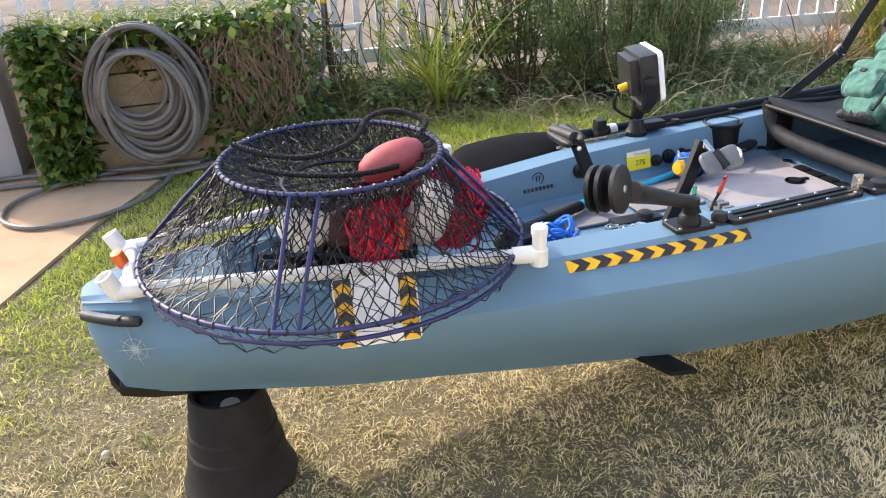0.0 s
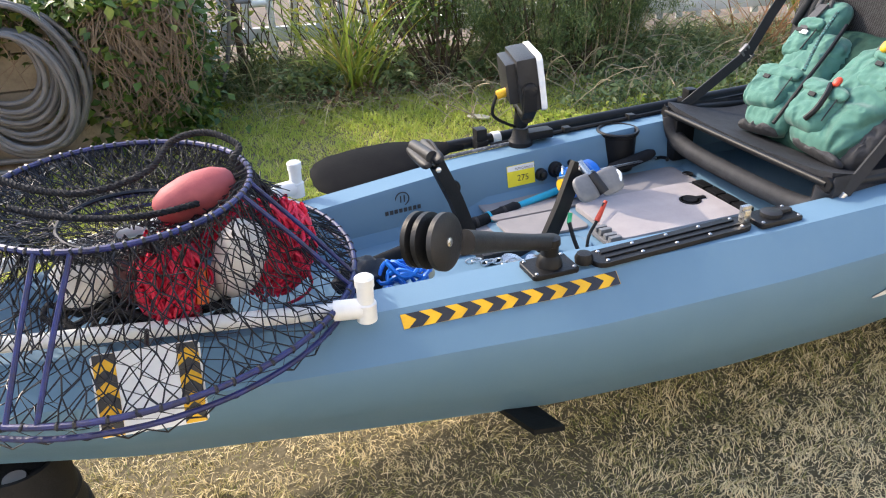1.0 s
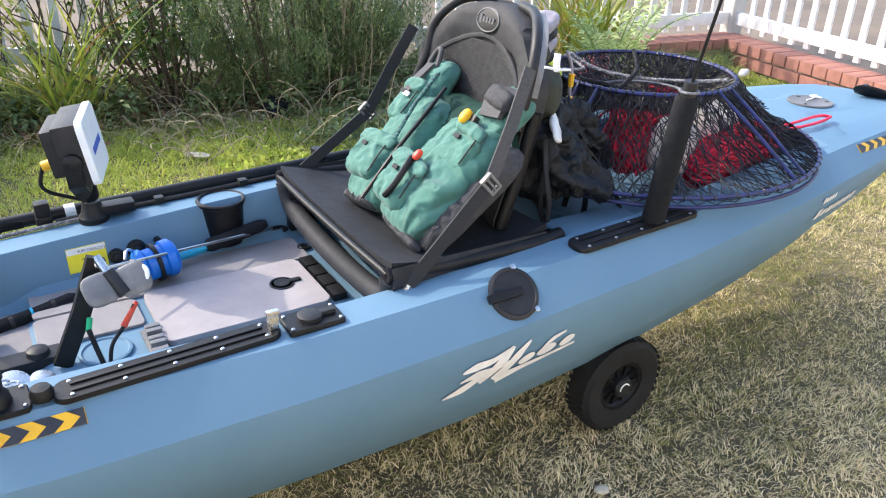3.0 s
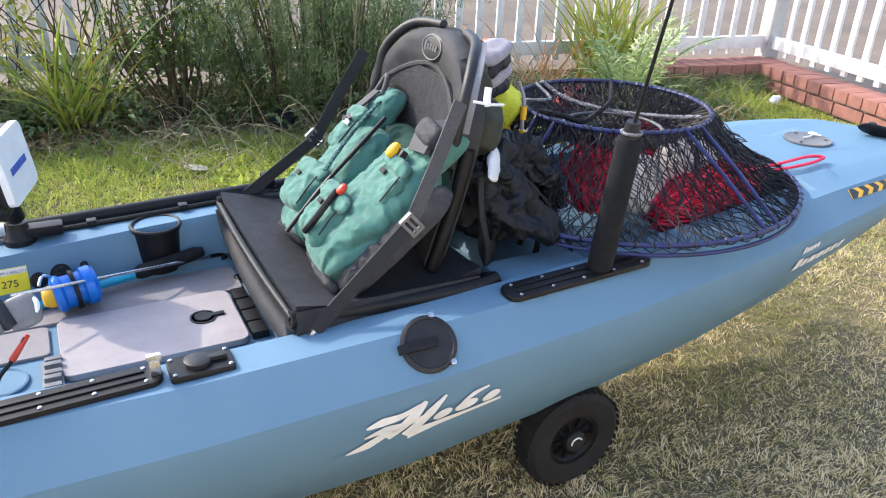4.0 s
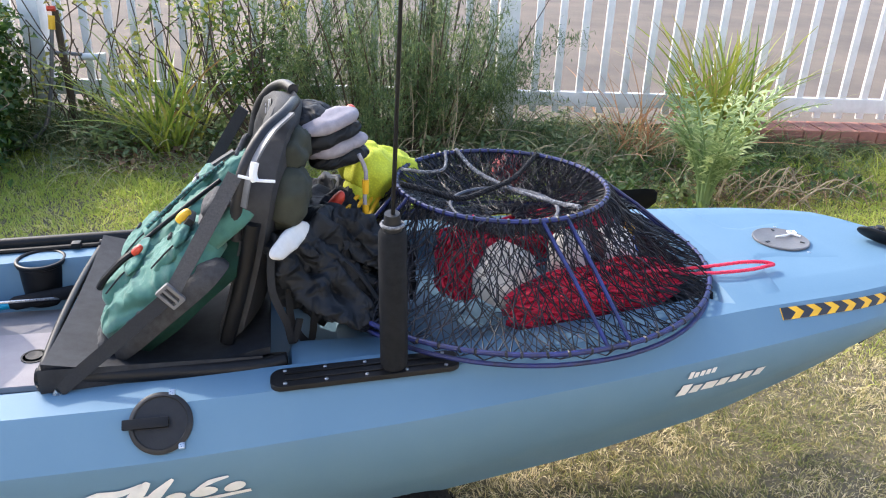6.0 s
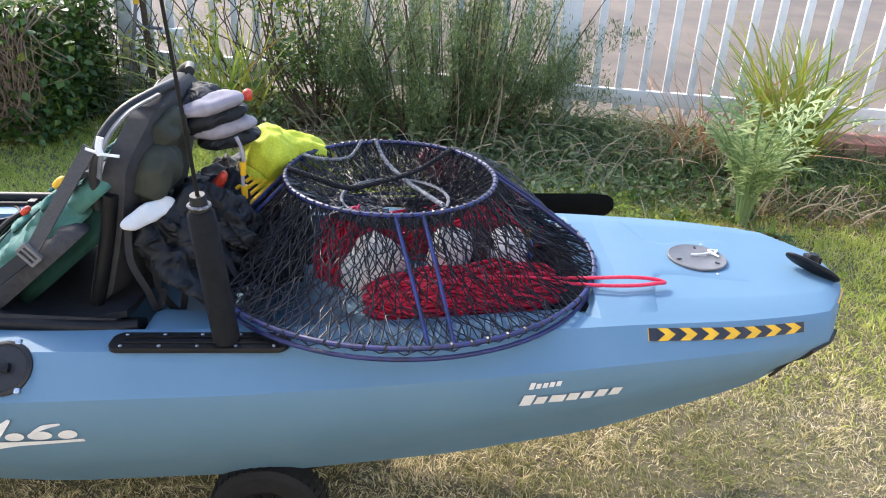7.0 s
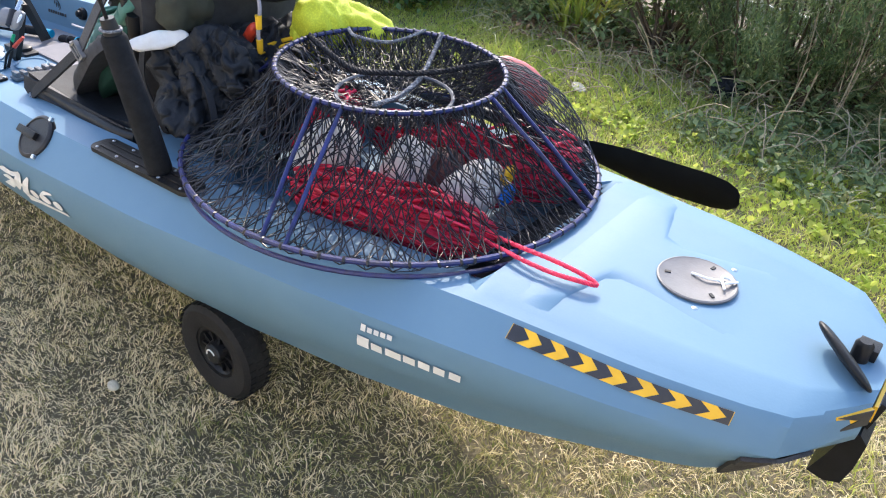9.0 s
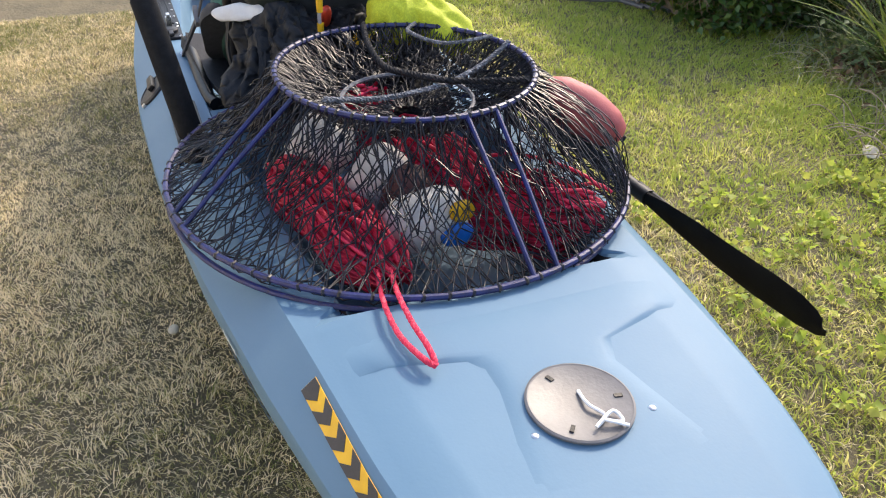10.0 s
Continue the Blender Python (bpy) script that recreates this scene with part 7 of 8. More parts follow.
for x, y in ((2.83, 1.265), (2.825, 1.71)):
    single("deck_eyelet", lathe(bmesh.new(), [(0.026, 0), (0.026, 0.012), (0.018, 0.018), (0.012, 0.012), (0.0008, 0.012)], Matrix.Translation((x, y, 0.592)), 22), BLACK, "black recessed corner eyelet in the cargo well", "eyelet", "eyelets")

# ---- planting and the far side of the garden ----
SHRUB = leafy("shrub_leaf", (0.065, 0.125, 0.028), (0.16, 0.23, 0.050), (0.46, 0.43, 0.09), 0.42, 0.38)
NEEDLE = leafy("rosemary_leaf", (0.075, 0.125, 0.048), (0.18, 0.24, 0.085), (0.44, 0.45, 0.18), 0.55, 0.45)
IVY = leafy("ivy_leaf", (0.035, 0.085, 0.014), (0.10, 0.17, 0.028), (0.36, 0.34, 0.07), 0.4, 0.35)
REED = leafy("strap_leaf", (0.12, 0.22, 0.03), (0.36, 0.40, 0.06), (0.38, 0.16, 0.09), 0.45, 0.35)
REDREED = leafy("browned_strap_leaf", (0.16, 0.10, 0.035), (0.30, 0.13, 0.06), (0.46, 0.26, 0.13), 0.5, 0.35)
SILVER = leafy("thistle_leaf", (0.20, 0.28, 0.10), (0.36, 0.45, 0.19), (0.58, 0.63, 0.33), 0.6, 0.3)
mat_litter = leafy("dead_leaf", (0.10, 0.055, 0.028), (0.20, 0.12, 0.06), (0.34, 0.24, 0.12), 0.8, 0.15)
STRAW = leafy("dry_stem", (0.15, 0.10, 0.055), (0.24, 0.175, 0.10), (0.40, 0.31, 0.19), 0.8, 0.1)
VINE = mat("dry_vine", (0.30, 0.215, 0.145), 0.85, (0.17, 0.115, 0.075), 20, 0.5, 200)
BARK = mat("bark", (0.11, 0.075, 0.045), 0.9, (0.06, 0.042, 0.028), 40, 0.7, 200)
SLEEPER = mat("weathered_timber", (0.36, 0.29, 0.20), 0.9, (0.24, 0.19, 0.13), 12, 0.6, 90)
HOSE = mat("grey_hose", (0.17, 0.155, 0.145), 0.5, (0.11, 0.10, 0.095), 12, 0.2, 250)


def leaves(n, place, size, slim, g, dry0=0.3, droop=0.3):
    """Pointed, folded leaves at random turns; place(n, g) gives their feet."""
    p = place(n, g)
    n = len(p)
    l = size * g.uniform(0.55, 1.3, n)
    a = g.uniform(0, 2 * np.pi, n)
    e = g.normal(0.25 - droop, 0.55, n)
    d = np.stack([np.cos(a) * np.cos(e), np.sin(a) * np.cos(e), np.sin(e)], -1)
    s = np.cross(d, np.array([0, 0, 1.0]) + 0.5 * g.normal(0, 1, (n, 3)))
    s /= np.linalg.norm(s, axis=-1, keepdims=True) + 1e-9
    up = np.cross(s, d)
    m = p + d * (0.45 * l)[:, None]
    w = (slim * l)[:, None]
    v = np.stack([p, m + s * w + up * w * 0.35, p + d * l[:, None] - up * w * 0.3, m - s * w + up * w * 0.35], 1).reshape(-1, 3)
    i = np.arange(n) * 4
    f = np.concatenate([np.stack([i, i + 1, i + 2], -1), np.stack([i, i + 2, i + 3], -1)])
    return v, f, np.repeat(np.clip(dry0 + g.normal(0, 0.16, n), 0, 1), 4)


def ribbons(feet, dirs, lengths, width, arch, g, dry, seg=6):
    """Arching strap leaves from feet along dirs."""
    n = len(feet)
    t = np.linspace(0, 1, seg + 1)
    d = dirs / np.linalg.norm(dirs, axis=-1, keepdims=True)
    flat = d.copy()
    flat[:, 2] = 0
    flat /= np.linalg.norm(flat, axis=-1, keepdims=True) + 1e-6
    pts = feet[:, None] + d[:, None] * (lengths[:, None] * t)[..., None]
    bend = arch * lengths
    pts += flat[:, None] * (bend[:, None] * t ** 2 * 0.6)[..., None]
    pts[..., 2] -= bend[:, None] * t ** 2.4
    pts[..., 2] = np.maximum(pts[..., 2], 0.004)
    s = np.cross(d, np.array([0, 0, 1.0])) + 0.2 * g.normal(0, 1, (n, 3))
    s /= np.linalg.norm(s, axis=-1, keepdims=True) + 1e-6
    w = width * g.uniform(0.6, 1.3, n)[:, None] * np.sqrt(np.clip(1.02 - t, 0, 1))[None]
    a, b = pts - s[:, None] * w[..., None] / 2, pts + s[:, None] * w[..., None] / 2
    v = np.stack([a, b], 2).reshape(-1, 3)
    i = (np.arange(n) * (seg + 1) * 2)[:, None] + 2 * np.arange(seg)[None]
    f = np.stack([i, i + 1, i + 3, i + 2], -1).reshape(-1, 4)
    return v, f, np.repeat(dry, (seg + 1) * 2)


def tuft(c, n, length, width, arch, spread, g, dry0=0.3, foot=0.06, lean=(0, 0)):
    feet = np.stack([c[0] + g.normal(0, foot, n), c[1] + g.normal(0, foot, n), np.full(n, c[2])], -1)
    dirs = np.stack([g.normal(lean[0], spread, n), g.normal(lean[1], spread, n), np.ones(n)], -1)
    return ribbons(feet, dirs, length * g.uniform(0.45, 1.15, n), width, arch * 1.0, g, np.clip(dry0 + g.normal(0, 0.17, n), 0, 1))


def merge(parts):
    vs, fs, ds, at = [], [], [], 0
    for v, f, d in parts:
        vs.append(v)
        fs.append(f + at)
        ds.append(d)
        at += len(v)
    return np.concatenate(vs), np.concatenate(fs), np.concatenate(ds)


def foliage(name, parts, material, parent=None, label="", category="", kind="", group=""):
    v, f, d = merge(parts)
    me = arrays(name, v, f, material, d)
    if parent is not None:
        return tagged(part(name, me, material, parent, label), kind="stuff")
    return single(name, me, material, label, category, group, kind)


def in_ball(c, r, shell=0.5, floor=0.01):
    c, r = np.array(c), np.array(r)

    def place(n, g):
        d = g.normal(0, 1, (n, 3))
        d /= np.linalg.norm(d, axis=-1, keepdims=True)
        k = g.uniform(shell, 1, n) ** 0.6
        lump = 1 + 0.22 * np.sin(5 * d[:, 0] + 3 * d[:, 2]) * np.cos(4 * d[:, 1] + 1)
        p = c + d * r * (k * lump)[:, None]
        return p[p[:, 2] > floor]
    return place


g6 = np.random.default_rng(21)

# weeds along the fence
bits = []
for k in range(210):
    x = g6.uniform(0.65, 5.2) if k < 140 else g6.uniform(2.9, 4.9)
    y = fence_y(x) - abs(g6.normal(0.12, 0.24)) - 0.05
    h = g6.uniform(0.10, 0.30) * (1.25 if 2.9 < x < 4.6 else 0.9)
    bits.append(tuft((x, y, 0), 34, h, 0.007, 0.55, 0.45, g6, 0.26 if g6.random() < 0.75 else 0.7, 0.07))
foliage("weed_strip", bits, WEED, None, "dark green weeds and long grass along the fence", "weeds", "stuff")
bits = []
for k in range(70):
    x = g6.uniform(1.35, 2.75) if k < 45 else g6.uniform(4.5, 5.5)
    y = g6.normal(3.72, 0.16) if k < 45 else fence_y(x) - g6.uniform(0.15, 0.75)
    bits.append(tuft((x, y, 0), 30, g6.uniform(0.05, 0.12) if k < 45 else g6.uniform(0.09, 0.2), 0.0055, 0.35, 0.4, g6, 0.18, 0.05))
foliage("grass_tufts", bits, LUSH, None, "bright green uncut grass tufts at the lawn's edge", "grass", "stuff")
litter = []
for k in range(90):
    x = g6.uniform(0.7, 3.3)
    litter.append(tuft((x, fence_y(x) - g6.uniform(0.2, 0.75), 0), 16, g6.uniform(0.12, 0.34), 0.005, 0.7, 0.8, g6, 0.85, 0.08))
foliage("dry_litter", litter, WEED, None, "dry bent straw and dead stems under the shrubs", "weeds", "stuff")
broad = []
for k in range(95):
    x = g6.uniform(1.0, 3.6)
    broad.append(leaves(34, in_ball((x, fence_y(x) - g6.uniform(0.15, 0.65), 0.06 + 0.08 * g6.random()), (0.12, 0.11, 0.13), 0.2), 0.050, 0.22, g6, 0.3))
foliage("low_weeds", broad, WEED, None, "low broad-leaved weeds under the shrubs", "weeds", "stuff")


def stems_of(c, tops, r0, r1, g, wobble=0.03):
    b = bmesh.new()
    for p in tops:
        a, e = Vector(c) + Vector((g.normal(0, 0.04), g.normal(0, 0.04), 0)), Vector(p)
        mid = a.lerp(e, 0.5) + Vector((g.normal(0, wobble), g.normal(0, wobble), 0.02))
        tube(b, smooth_path([a, mid, e], 4), [r0 + (r1 - r0) * k / 8 for k in range(9)], 5)
    return b


# dense dark rosemary-like bush
bush = thing("dark_bush", (2.62, 4.22, 0), "dense dark green needle-leaved bush before the fence", "bush")
tops, parts_ = [], []
for k in range(130):
    a = g6.uniform(0, 2 * math.pi)
    rr_ = math.sqrt(g6.random())
    base = np.array([2.60 + 0.34 * rr_ * math.cos(a), 4.20 + 0.20 * rr_ * math.sin(a), 0.02])
    out = 0.20 + 0.22 * g6.random()
    top = base + np.array([out * rr_ * math.cos(a) + g6.normal(0.03, 0.06), 0.16 * rr_ * math.sin(a) + g6.normal(0, 0.04), g6.uniform(0.45, 1.22) * (1.05 - 0.30 * rr_)])
    tops.append((base, top))
    n = 330
    t = g6.uniform(0.10, 1.0, n) ** 0.8
    bend = np.array([0.10 * math.cos(a), 0.04 * math.sin(a), 0.06])
    p = base + (top - base) * t[:, None] + bend * np.sin(t * 3.1)[:, None] + g6.normal(0, 0.024, (n, 3)) * (0.5 + t)[:, None]
    arch = max(0.0, rr_ - 0.45) / 0.55 * (1.0 if math.cos(a) > -0.2 else 0.4)
    p += np.array([0.26 * math.cos(a), 0.10 * math.sin(a), 0.0]) * (arch * t ** 2)[:, None]
    p[:, 2] -= 0.26 * arch * t ** 3
    parts_.append(leaves(n, lambda m_, g_, p=p: p, 0.036, 0.075, g6, 0.20 + 0.36 * g6.random() ** 1.5, -0.45))
b = bmesh.new()
for base, top in tops[::2]:
    tube(b, [base, (base + top) / 2 + np.array([0.03, 0, 0]), top], [0.008, 0.005, 0.002], 5)
tagged(part("branch", b, BARK, bush), kind="stuff")
foliage("foliage", parts_, NEEDLE, bush)

# leafy shrub with yellowing leaves
shrub = thing("leafy_shrub", (1.92, 4.28, 0), "straggly shrub with green and yellowing leaves", "shrub")
tops = [(1.90 + g6.normal(0, 0.27), 4.32 + g6.normal(0, 0.12), g6.uniform(0.35, 1.0)) for _ in range(26)]
tagged(part("branch", stems_of((1.92, 4.28, 0.0), tops, 0.009, 0.003, g6, 0.06), BARK, shrub), kind="stuff")
parts_ = []
for p in tops:
    parts_.append(leaves(38, in_ball(p, (0.11, 0.09, 0.13), 0.1), 0.042, 0.28, g6, 0.40 if g6.random() < 0.7 else 0.85, 0.2))
    q = np.array(p) * 0.6 + np.array((1.92, 4.28, 0.0)) * 0.4
    parts_.append(leaves(22, in_ball(q, (0.12, 0.10, 0.13), 0.1), 0.045, 0.28, g6, 0.3, 0.2))
foliage("leaf_crown", parts_, SHRUB, shrub)

# tall grass and weeds hiding the foot of the fence
bits = []
for k in range(170):
    x = g6.uniform(0.45, 4.1)
    y = fence_y(x) - 0.06 - abs(g6.normal(0.06, 0.16))
    bits.append(tuft((x, y, 0), 26, g6.uniform(0.24, 0.50) * (0.75 if 1.45 < x < 2.25 else 1.0), 0.009, 0.40, 0.34, g6, 0.18 if g6.random() < 0.62 else 0.75, 0.07, (g6.normal(0, 0.2), -0.1)))
foliage("tall_weeds", bits, WEED, None, "tall dark green and straw-coloured grass against the fence", "weeds", "stuff")
twigs = []
for k in range(70):
    x = g6.uniform(0.6, 2.3)
    p = np.array([x, fence_y(x) - 0.08 - abs(g6.normal(0, 0.12)), 0.05])
    q = p + np.array([g6.normal(0, 0.22), g6.normal(-0.03, 0.08), g6.uniform(0.3, 0.95)])
    t_ = np.linspace(0, 1, 9)[:, None]
    path = p + (q - p) * t_ + np.array([g6.normal(0, 0.10), 0.02, 0.04]) * np.sin(3.1 * t_) + g6.normal(0, 0.006, (9, 3))
    twigs.append(strands(path[None], 0.0032, 4))
tv, tf = joined(twigs)
single("bare_twigs", arrays("bare_twigs", tv, tf, BARK), BARK, "tangle of bare brown twigs before the fence", "twigs", kind="stuff")
bits = [leaves(24, in_ball((g6.uniform(0.7, 2.3), fence_y(1.5) - 0.12 + g6.normal(0, 0.08), g6.uniform(0.15, 0.9)), (0.10, 0.06, 0.10), 0.1), 0.042, 0.30, g6, 0.35 if g6.random() < 0.6 else 0.9, 0.2) for k in range(34)]
foliage("climber_leaves", bits, SHRUB, None, "sparse green and yellow climber leaves on the twigs", "climber", "stuff")
bits = []
for k in range(130):
    x = g6.uniform(4.5, 5.75)
    y = fence_y(x) - 0.10 - abs(g6.normal(0.02, 0.14))
    bits.append(tuft((x, y, 0), 24, g6.uniform(0.12, 0.26) + (0.10 if x < 5.1 else 0), 0.006, 0.4, 0.4, g6, 0.2 if g6.random() < 0.8 else 0.6, 0.06))
foliage("edge_grass", bits, WEED, None, "uncut grass growing against the brick footing", "grass", "stuff")
# brown leaf litter under the shrubs
b = leaves(1300, lambda n, g_: np.stack([g_.uniform(1.0, 2.9, n), 4.28 + g_.normal(0, 0.14, n), 0.012 + abs(g_.normal(0, 0.03, n))], -1), 0.05, 0.30, g6, 0.35, 0.3)
foliage("leaf_litter", [b], mat_litter, None, "brown dead leaves under the shrubs", "leaf litter", "stuff")
# broad lush weeds on the back lawn
broad = []
for k in range(120):
    x = g6.uniform(2.9, 5.0)
    broad.append(leaves(22, in_ball((x, fence_y(x) - 0.35 - abs(g6.normal(0, 0.35)), 0.02), (0.07, 0.07, 0.05), 0.1), 0.055, 0.24, g6, 0.3, -0.1))
foliage("lawn_weeds", broad, SHRUB, None, "broad-leaved weeds growing in the back lawn", "weeds", "stuff")
bits = []
for k in range(420):
    x = g6.uniform(0.6, 4.9)
    y = fence_y(x) - 0.45 - abs(g6.normal(0, 0.60))
    bits.append(tuft((x, y, 0), 22, g6.uniform(0.04, 0.085), 0.005, 0.4, 0.5, g6, 0.10 if g6.random() < 0.8 else 0.5, 0.06))
foliage("lush_grass", bits, LUSH, None, "lush bright green grass at the back of the lawn", "grass", "stuff")

bits, broad = [], []
for k in range(260):
    x = g6.uniform(2.35, 4.1)
    y = g6.uniform(3.10 + 0.28 * abs(math.sin(3.1 * x)), 4.0)
    if k % 3:
        bits.append(tuft((x, y, 0), 18, g6.uniform(0.05, 0.17), 0.006, 0.6, 0.6, g6, 0.24 if g6.random() < 0.72 else 0.85, 0.07))
    else:
        broad.append(leaves(26, in_ball((x, y, 0.03 + 0.03 * g6.random()), (0.08, 0.08, 0.06), 0.1), 0.040, 0.26, g6, 0.3, 0.0))
foliage("shade_grass", bits, WEED, None, "uneven dark green and dead grass in the bush's shade", "weeds", "stuff")
foliage("shade_weeds", broad, WEED, None, "low broad-leaved weeds in the bush's shade", "weeds", "stuff")
broad = []
for k in range(150):
    x, y = g6.uniform(1.9, 3.7), g6.uniform(2.45, 3.5)
    broad.append(leaves(14, in_ball((x, y, 0.022), (0.05, 0.05, 0.025), 0.1), 0.026, 0.5, g6, 0.10, -0.2))
foliage("clover", broad, LUSH, None, "bright green clover patches in the back lawn", "clover", "stuff")
dead = []
for k in range(150):
    x = g6.uniform(1.7, 4.0)
    p = np.array([x, g6.uniform(3.35, 4.2), 0.02])
    q = p + np.array([g6.normal(0, 0.16), g6.normal(0, 0.12), abs(g6.normal(0.10, 0.12))])
    t_ = np.linspace(0, 1, 7)[:, None]
    dead.append(strands((p + (q - p) * t_ + np.array([g6.normal(0, 0.04), 0.02, 0.05]) * np.sin(3.1 * t_))[None], 0.0022, 4))
tv, tf = joined(dead)
STRAW = mat("dead_stem", (0.42, 0.34, 0.22), 0.8, (0.26, 0.20, 0.13), 30, 0.4, 200)
single("dead_stems", arrays("dead_stems", tv, tf, STRAW), STRAW, "pale dead stems leaning among the weeds", "weeds", kind="stuff")

# flax-like clumps
for c, n, l, w, sp, dry, label in (((1.40, 4.30, 0), 130, 0.95, 0.015, 0.45, 0.36, "tall clump of arching yellow-green strap leaves"),
                                   ((4.45, 3.98, 0.02), 250, 0.92, 0.018, 0.24, 0.40, "clump of narrow green and reddish strap leaves"),
                                   ((3.98, 4.02, 0.0), 90, 0.80, 0.011, 0.75, 0.84, "clump of browned reddish strap leaves")):
    reed = REED if dry < 0.6 else REDREED
    plant = thing("flax_clump", c, label, "plant", "strap-leaved clumps")
    v, f, d = tuft(c, n, l, w, 0.24, sp, g6, dry, 0.07)
    k = len(v) // n
    for i in range(n):
        part("strap_leaf", arrays("strap_leaf", v[i * k:(i + 1) * k], f[:k // 2 - 1], reed, d[i * k:(i + 1) * k]), reed, plant)

# brown dead growth round the thistle and the flax
bits, green = [], []
for k in range(190):
    x = g6.uniform(3.75, 4.95)
    y = g6.uniform(3.25, 4.15)
    if k % 3:
        bits.append(tuft((x, y, 0), 20, g6.uniform(0.10, 0.30), 0.006, 0.8, 0.8, g6, 0.25 + 0.5 * g6.random(), 0.09))
    else:
        green.append(tuft((x, y, 0), 18, g6.uniform(0.10, 0.24), 0.007, 0.5, 0.5, g6, 0.12, 0.07))
foliage("dead_growth", bits, mat_litter, None, "brown dead grass matted round the flax", "weeds", "stuff")
foliage("rank_grass", green, SHRUB, None, "dark green rank grass among the dead growth", "grass", "stuff")

# thistle
plant = thing("thistle_plant", (3.965, 3.200, 0), "silvery green thistle with cut arching leaves", "plant")
parts_, b = [], bmesh.new()
for k in range(24):
    a = 2 * math.pi * k / 24 + g6.normal(0, 0.2)
    l = g6.uniform(0.40, 0.80)
    out = 0.20 + 0.34 * g6.random()
    go = np.array([math.cos(a), math.sin(a), 0.0])
    t = np.linspace(0, 1, 15)[:, None]
    mid = np.array([3.965, 3.200, 0.01]) + go * (0.02 + out * l * t ** 1.8) + np.array([0, 0, 1.0]) * l * (t - 0.55 * out * t ** 3)
    mid += np.array([-go[1], go[0], 0]) * g6.normal(0, 0.05) * t ** 2
    tube(b, [Vector(p) for p in mid], [0.012 - 0.0105 * q / 14 for q in range(15)], 6)
    vs, dirs = [], []
    for i in range(5, 15):
        along = mid[min(i + 1, 14)] - mid[i - 1]
        along /= np.linalg.norm(along)
        across = np.cross(along, go * 0.35 + np.array([0, 0, 1.0]) if abs(along[2]) < 0.9 else go)
        across /= np.linalg.norm(across)
        reach = 0.105 * math.sin(math.pi * (0.16 + 0.72 * (i - 5) / 9.0))
        for side in (-1, 1):
            d0 = across * side * 0.8 + along * 0.55 + g6.normal(0, 0.12, 3)
            for sub, short in ((0.0, 1.0), (0.55, 0.6), (-0.55, 0.6)):
                d1 = d0 + along * sub + g6.normal(0, 0.08, 3)
                d1 /= np.linalg.norm(d1)
                wide = np.cross(d1, np.cross(along, across))
                wide /= np.linalg.norm(wide) + 1e-9
                r0 = reach * short * g6.uniform(0.75, 1.15)
                foot = mid[i] + d0 * reach * (0.25 if sub else 0.0)
                m_ = foot + d1 * r0 * 0.45
                vs += [foot, m_ + wide * r0 * 0.085, foot + d1 * r0 - np.array([0, 0, 0.10 * r0]), m_ - wide * r0 * 0.085]
    n = len(vs) // 4
    q = np.arange(n) * 4
    parts_.append((np.array(vs), np.concatenate([np.stack([q, q + 1, q + 2], -1), np.stack([q, q + 2, q + 3], -1)]), np.repeat(np.clip(0.45 + g6.normal(0, 0.2, n), 0, 1), 4)))
tagged(part("stalk", b, SILVER, plant), kind="stuff")
foliage("foliage", parts_, SILVER, plant)

twig = thing("dry_twig", (4.15, 3.2, 0), "pale dead weed stalks arching over the grass", "weed")
b = bmesh.new()
for k in range(9):
    p = Vector((4.02 + 0.06 * k, 3.22 + g6.normal(0, 0.08), 0.0))
    q = p + Vector((g6.uniform(0.15, 0.4), g6.normal(-0.05, 0.1), 0.0))
    tube(b, smooth_path([p, p.lerp(q, 0.4) + Vector((0, 0, g6.uniform(0.08, 0.22))), q + Vector((0, 0, g6.uniform(0.0, 0.12)))], 6), [0.005 - 0.003 * i / 12 for i in range(13)], 5)
    for j in range(3):
        o = p.lerp(q, 0.3 + 0.2 * j) + Vector((0, 0, 0.10))
        tube(b, [o, o + Vector((g6.normal(0.03, 0.04), g6.normal(0, 0.04), 0.06))], 0.002, 4)
tagged(part("stem", b, STRAW, twig), kind="stuff")

# dry upright stems
dry = thing("dry_weed", (2.83, 4.0, 0), "tall dry straw-coloured weed stems", "weed")
b = bmesh.new()
for k in range(16):
    x, y = 2.83 + g6.normal(0, 0.07), 4.02 + g6.normal(0, 0.05)
    top = Vector((x + g6.normal(0.04, 0.06), y + g6.normal(0, 0.04), g6.uniform(0.35, 0.75)))
    tube(b, smooth_path([(x, y, 0), Vector((x, y, 0)).lerp(top, 0.55) + Vector((0.015, 0, 0)), top], 4), 0.0032, 4)
    for j in range(4):
        q = Vector((x, y, 0)).lerp(top, 0.5 + 0.12 * j)
        tube(b, [q, q + Vector((g6.normal(0, 0.04), g6.normal(0, 0.03), 0.07))], 0.0018, 3)
tagged(part("stem", b, STRAW, dry), kind="stuff")

# ---- raised bed with vines ----
bed = thing("raised_bed", (-0.1, 4.3, 0), "weathered timber raised bed overgrown with vines", "raised bed")
for k in range(4):
    part("board", box(bmesh.new(), (-0.12, 3.905 + 0.004 * (k % 2), 0.085 + 0.158 * k), (1.16, 0.05, 0.150), bevel=0.006), SLEEPER, bed)
for x in (-0.70, 0.46):
    part("end_board", box(bmesh.new(), (x, 4.35, 0.32), (0.05, 0.84, 0.62), bevel=0.006), SLEEPER, bed)
part("soil_fill", box(bmesh.new(), (-0.12, 4.35, 0.32), (1.10, 0.84, 0.60), bevel=0.02), SOIL, bed)
parts_ = []


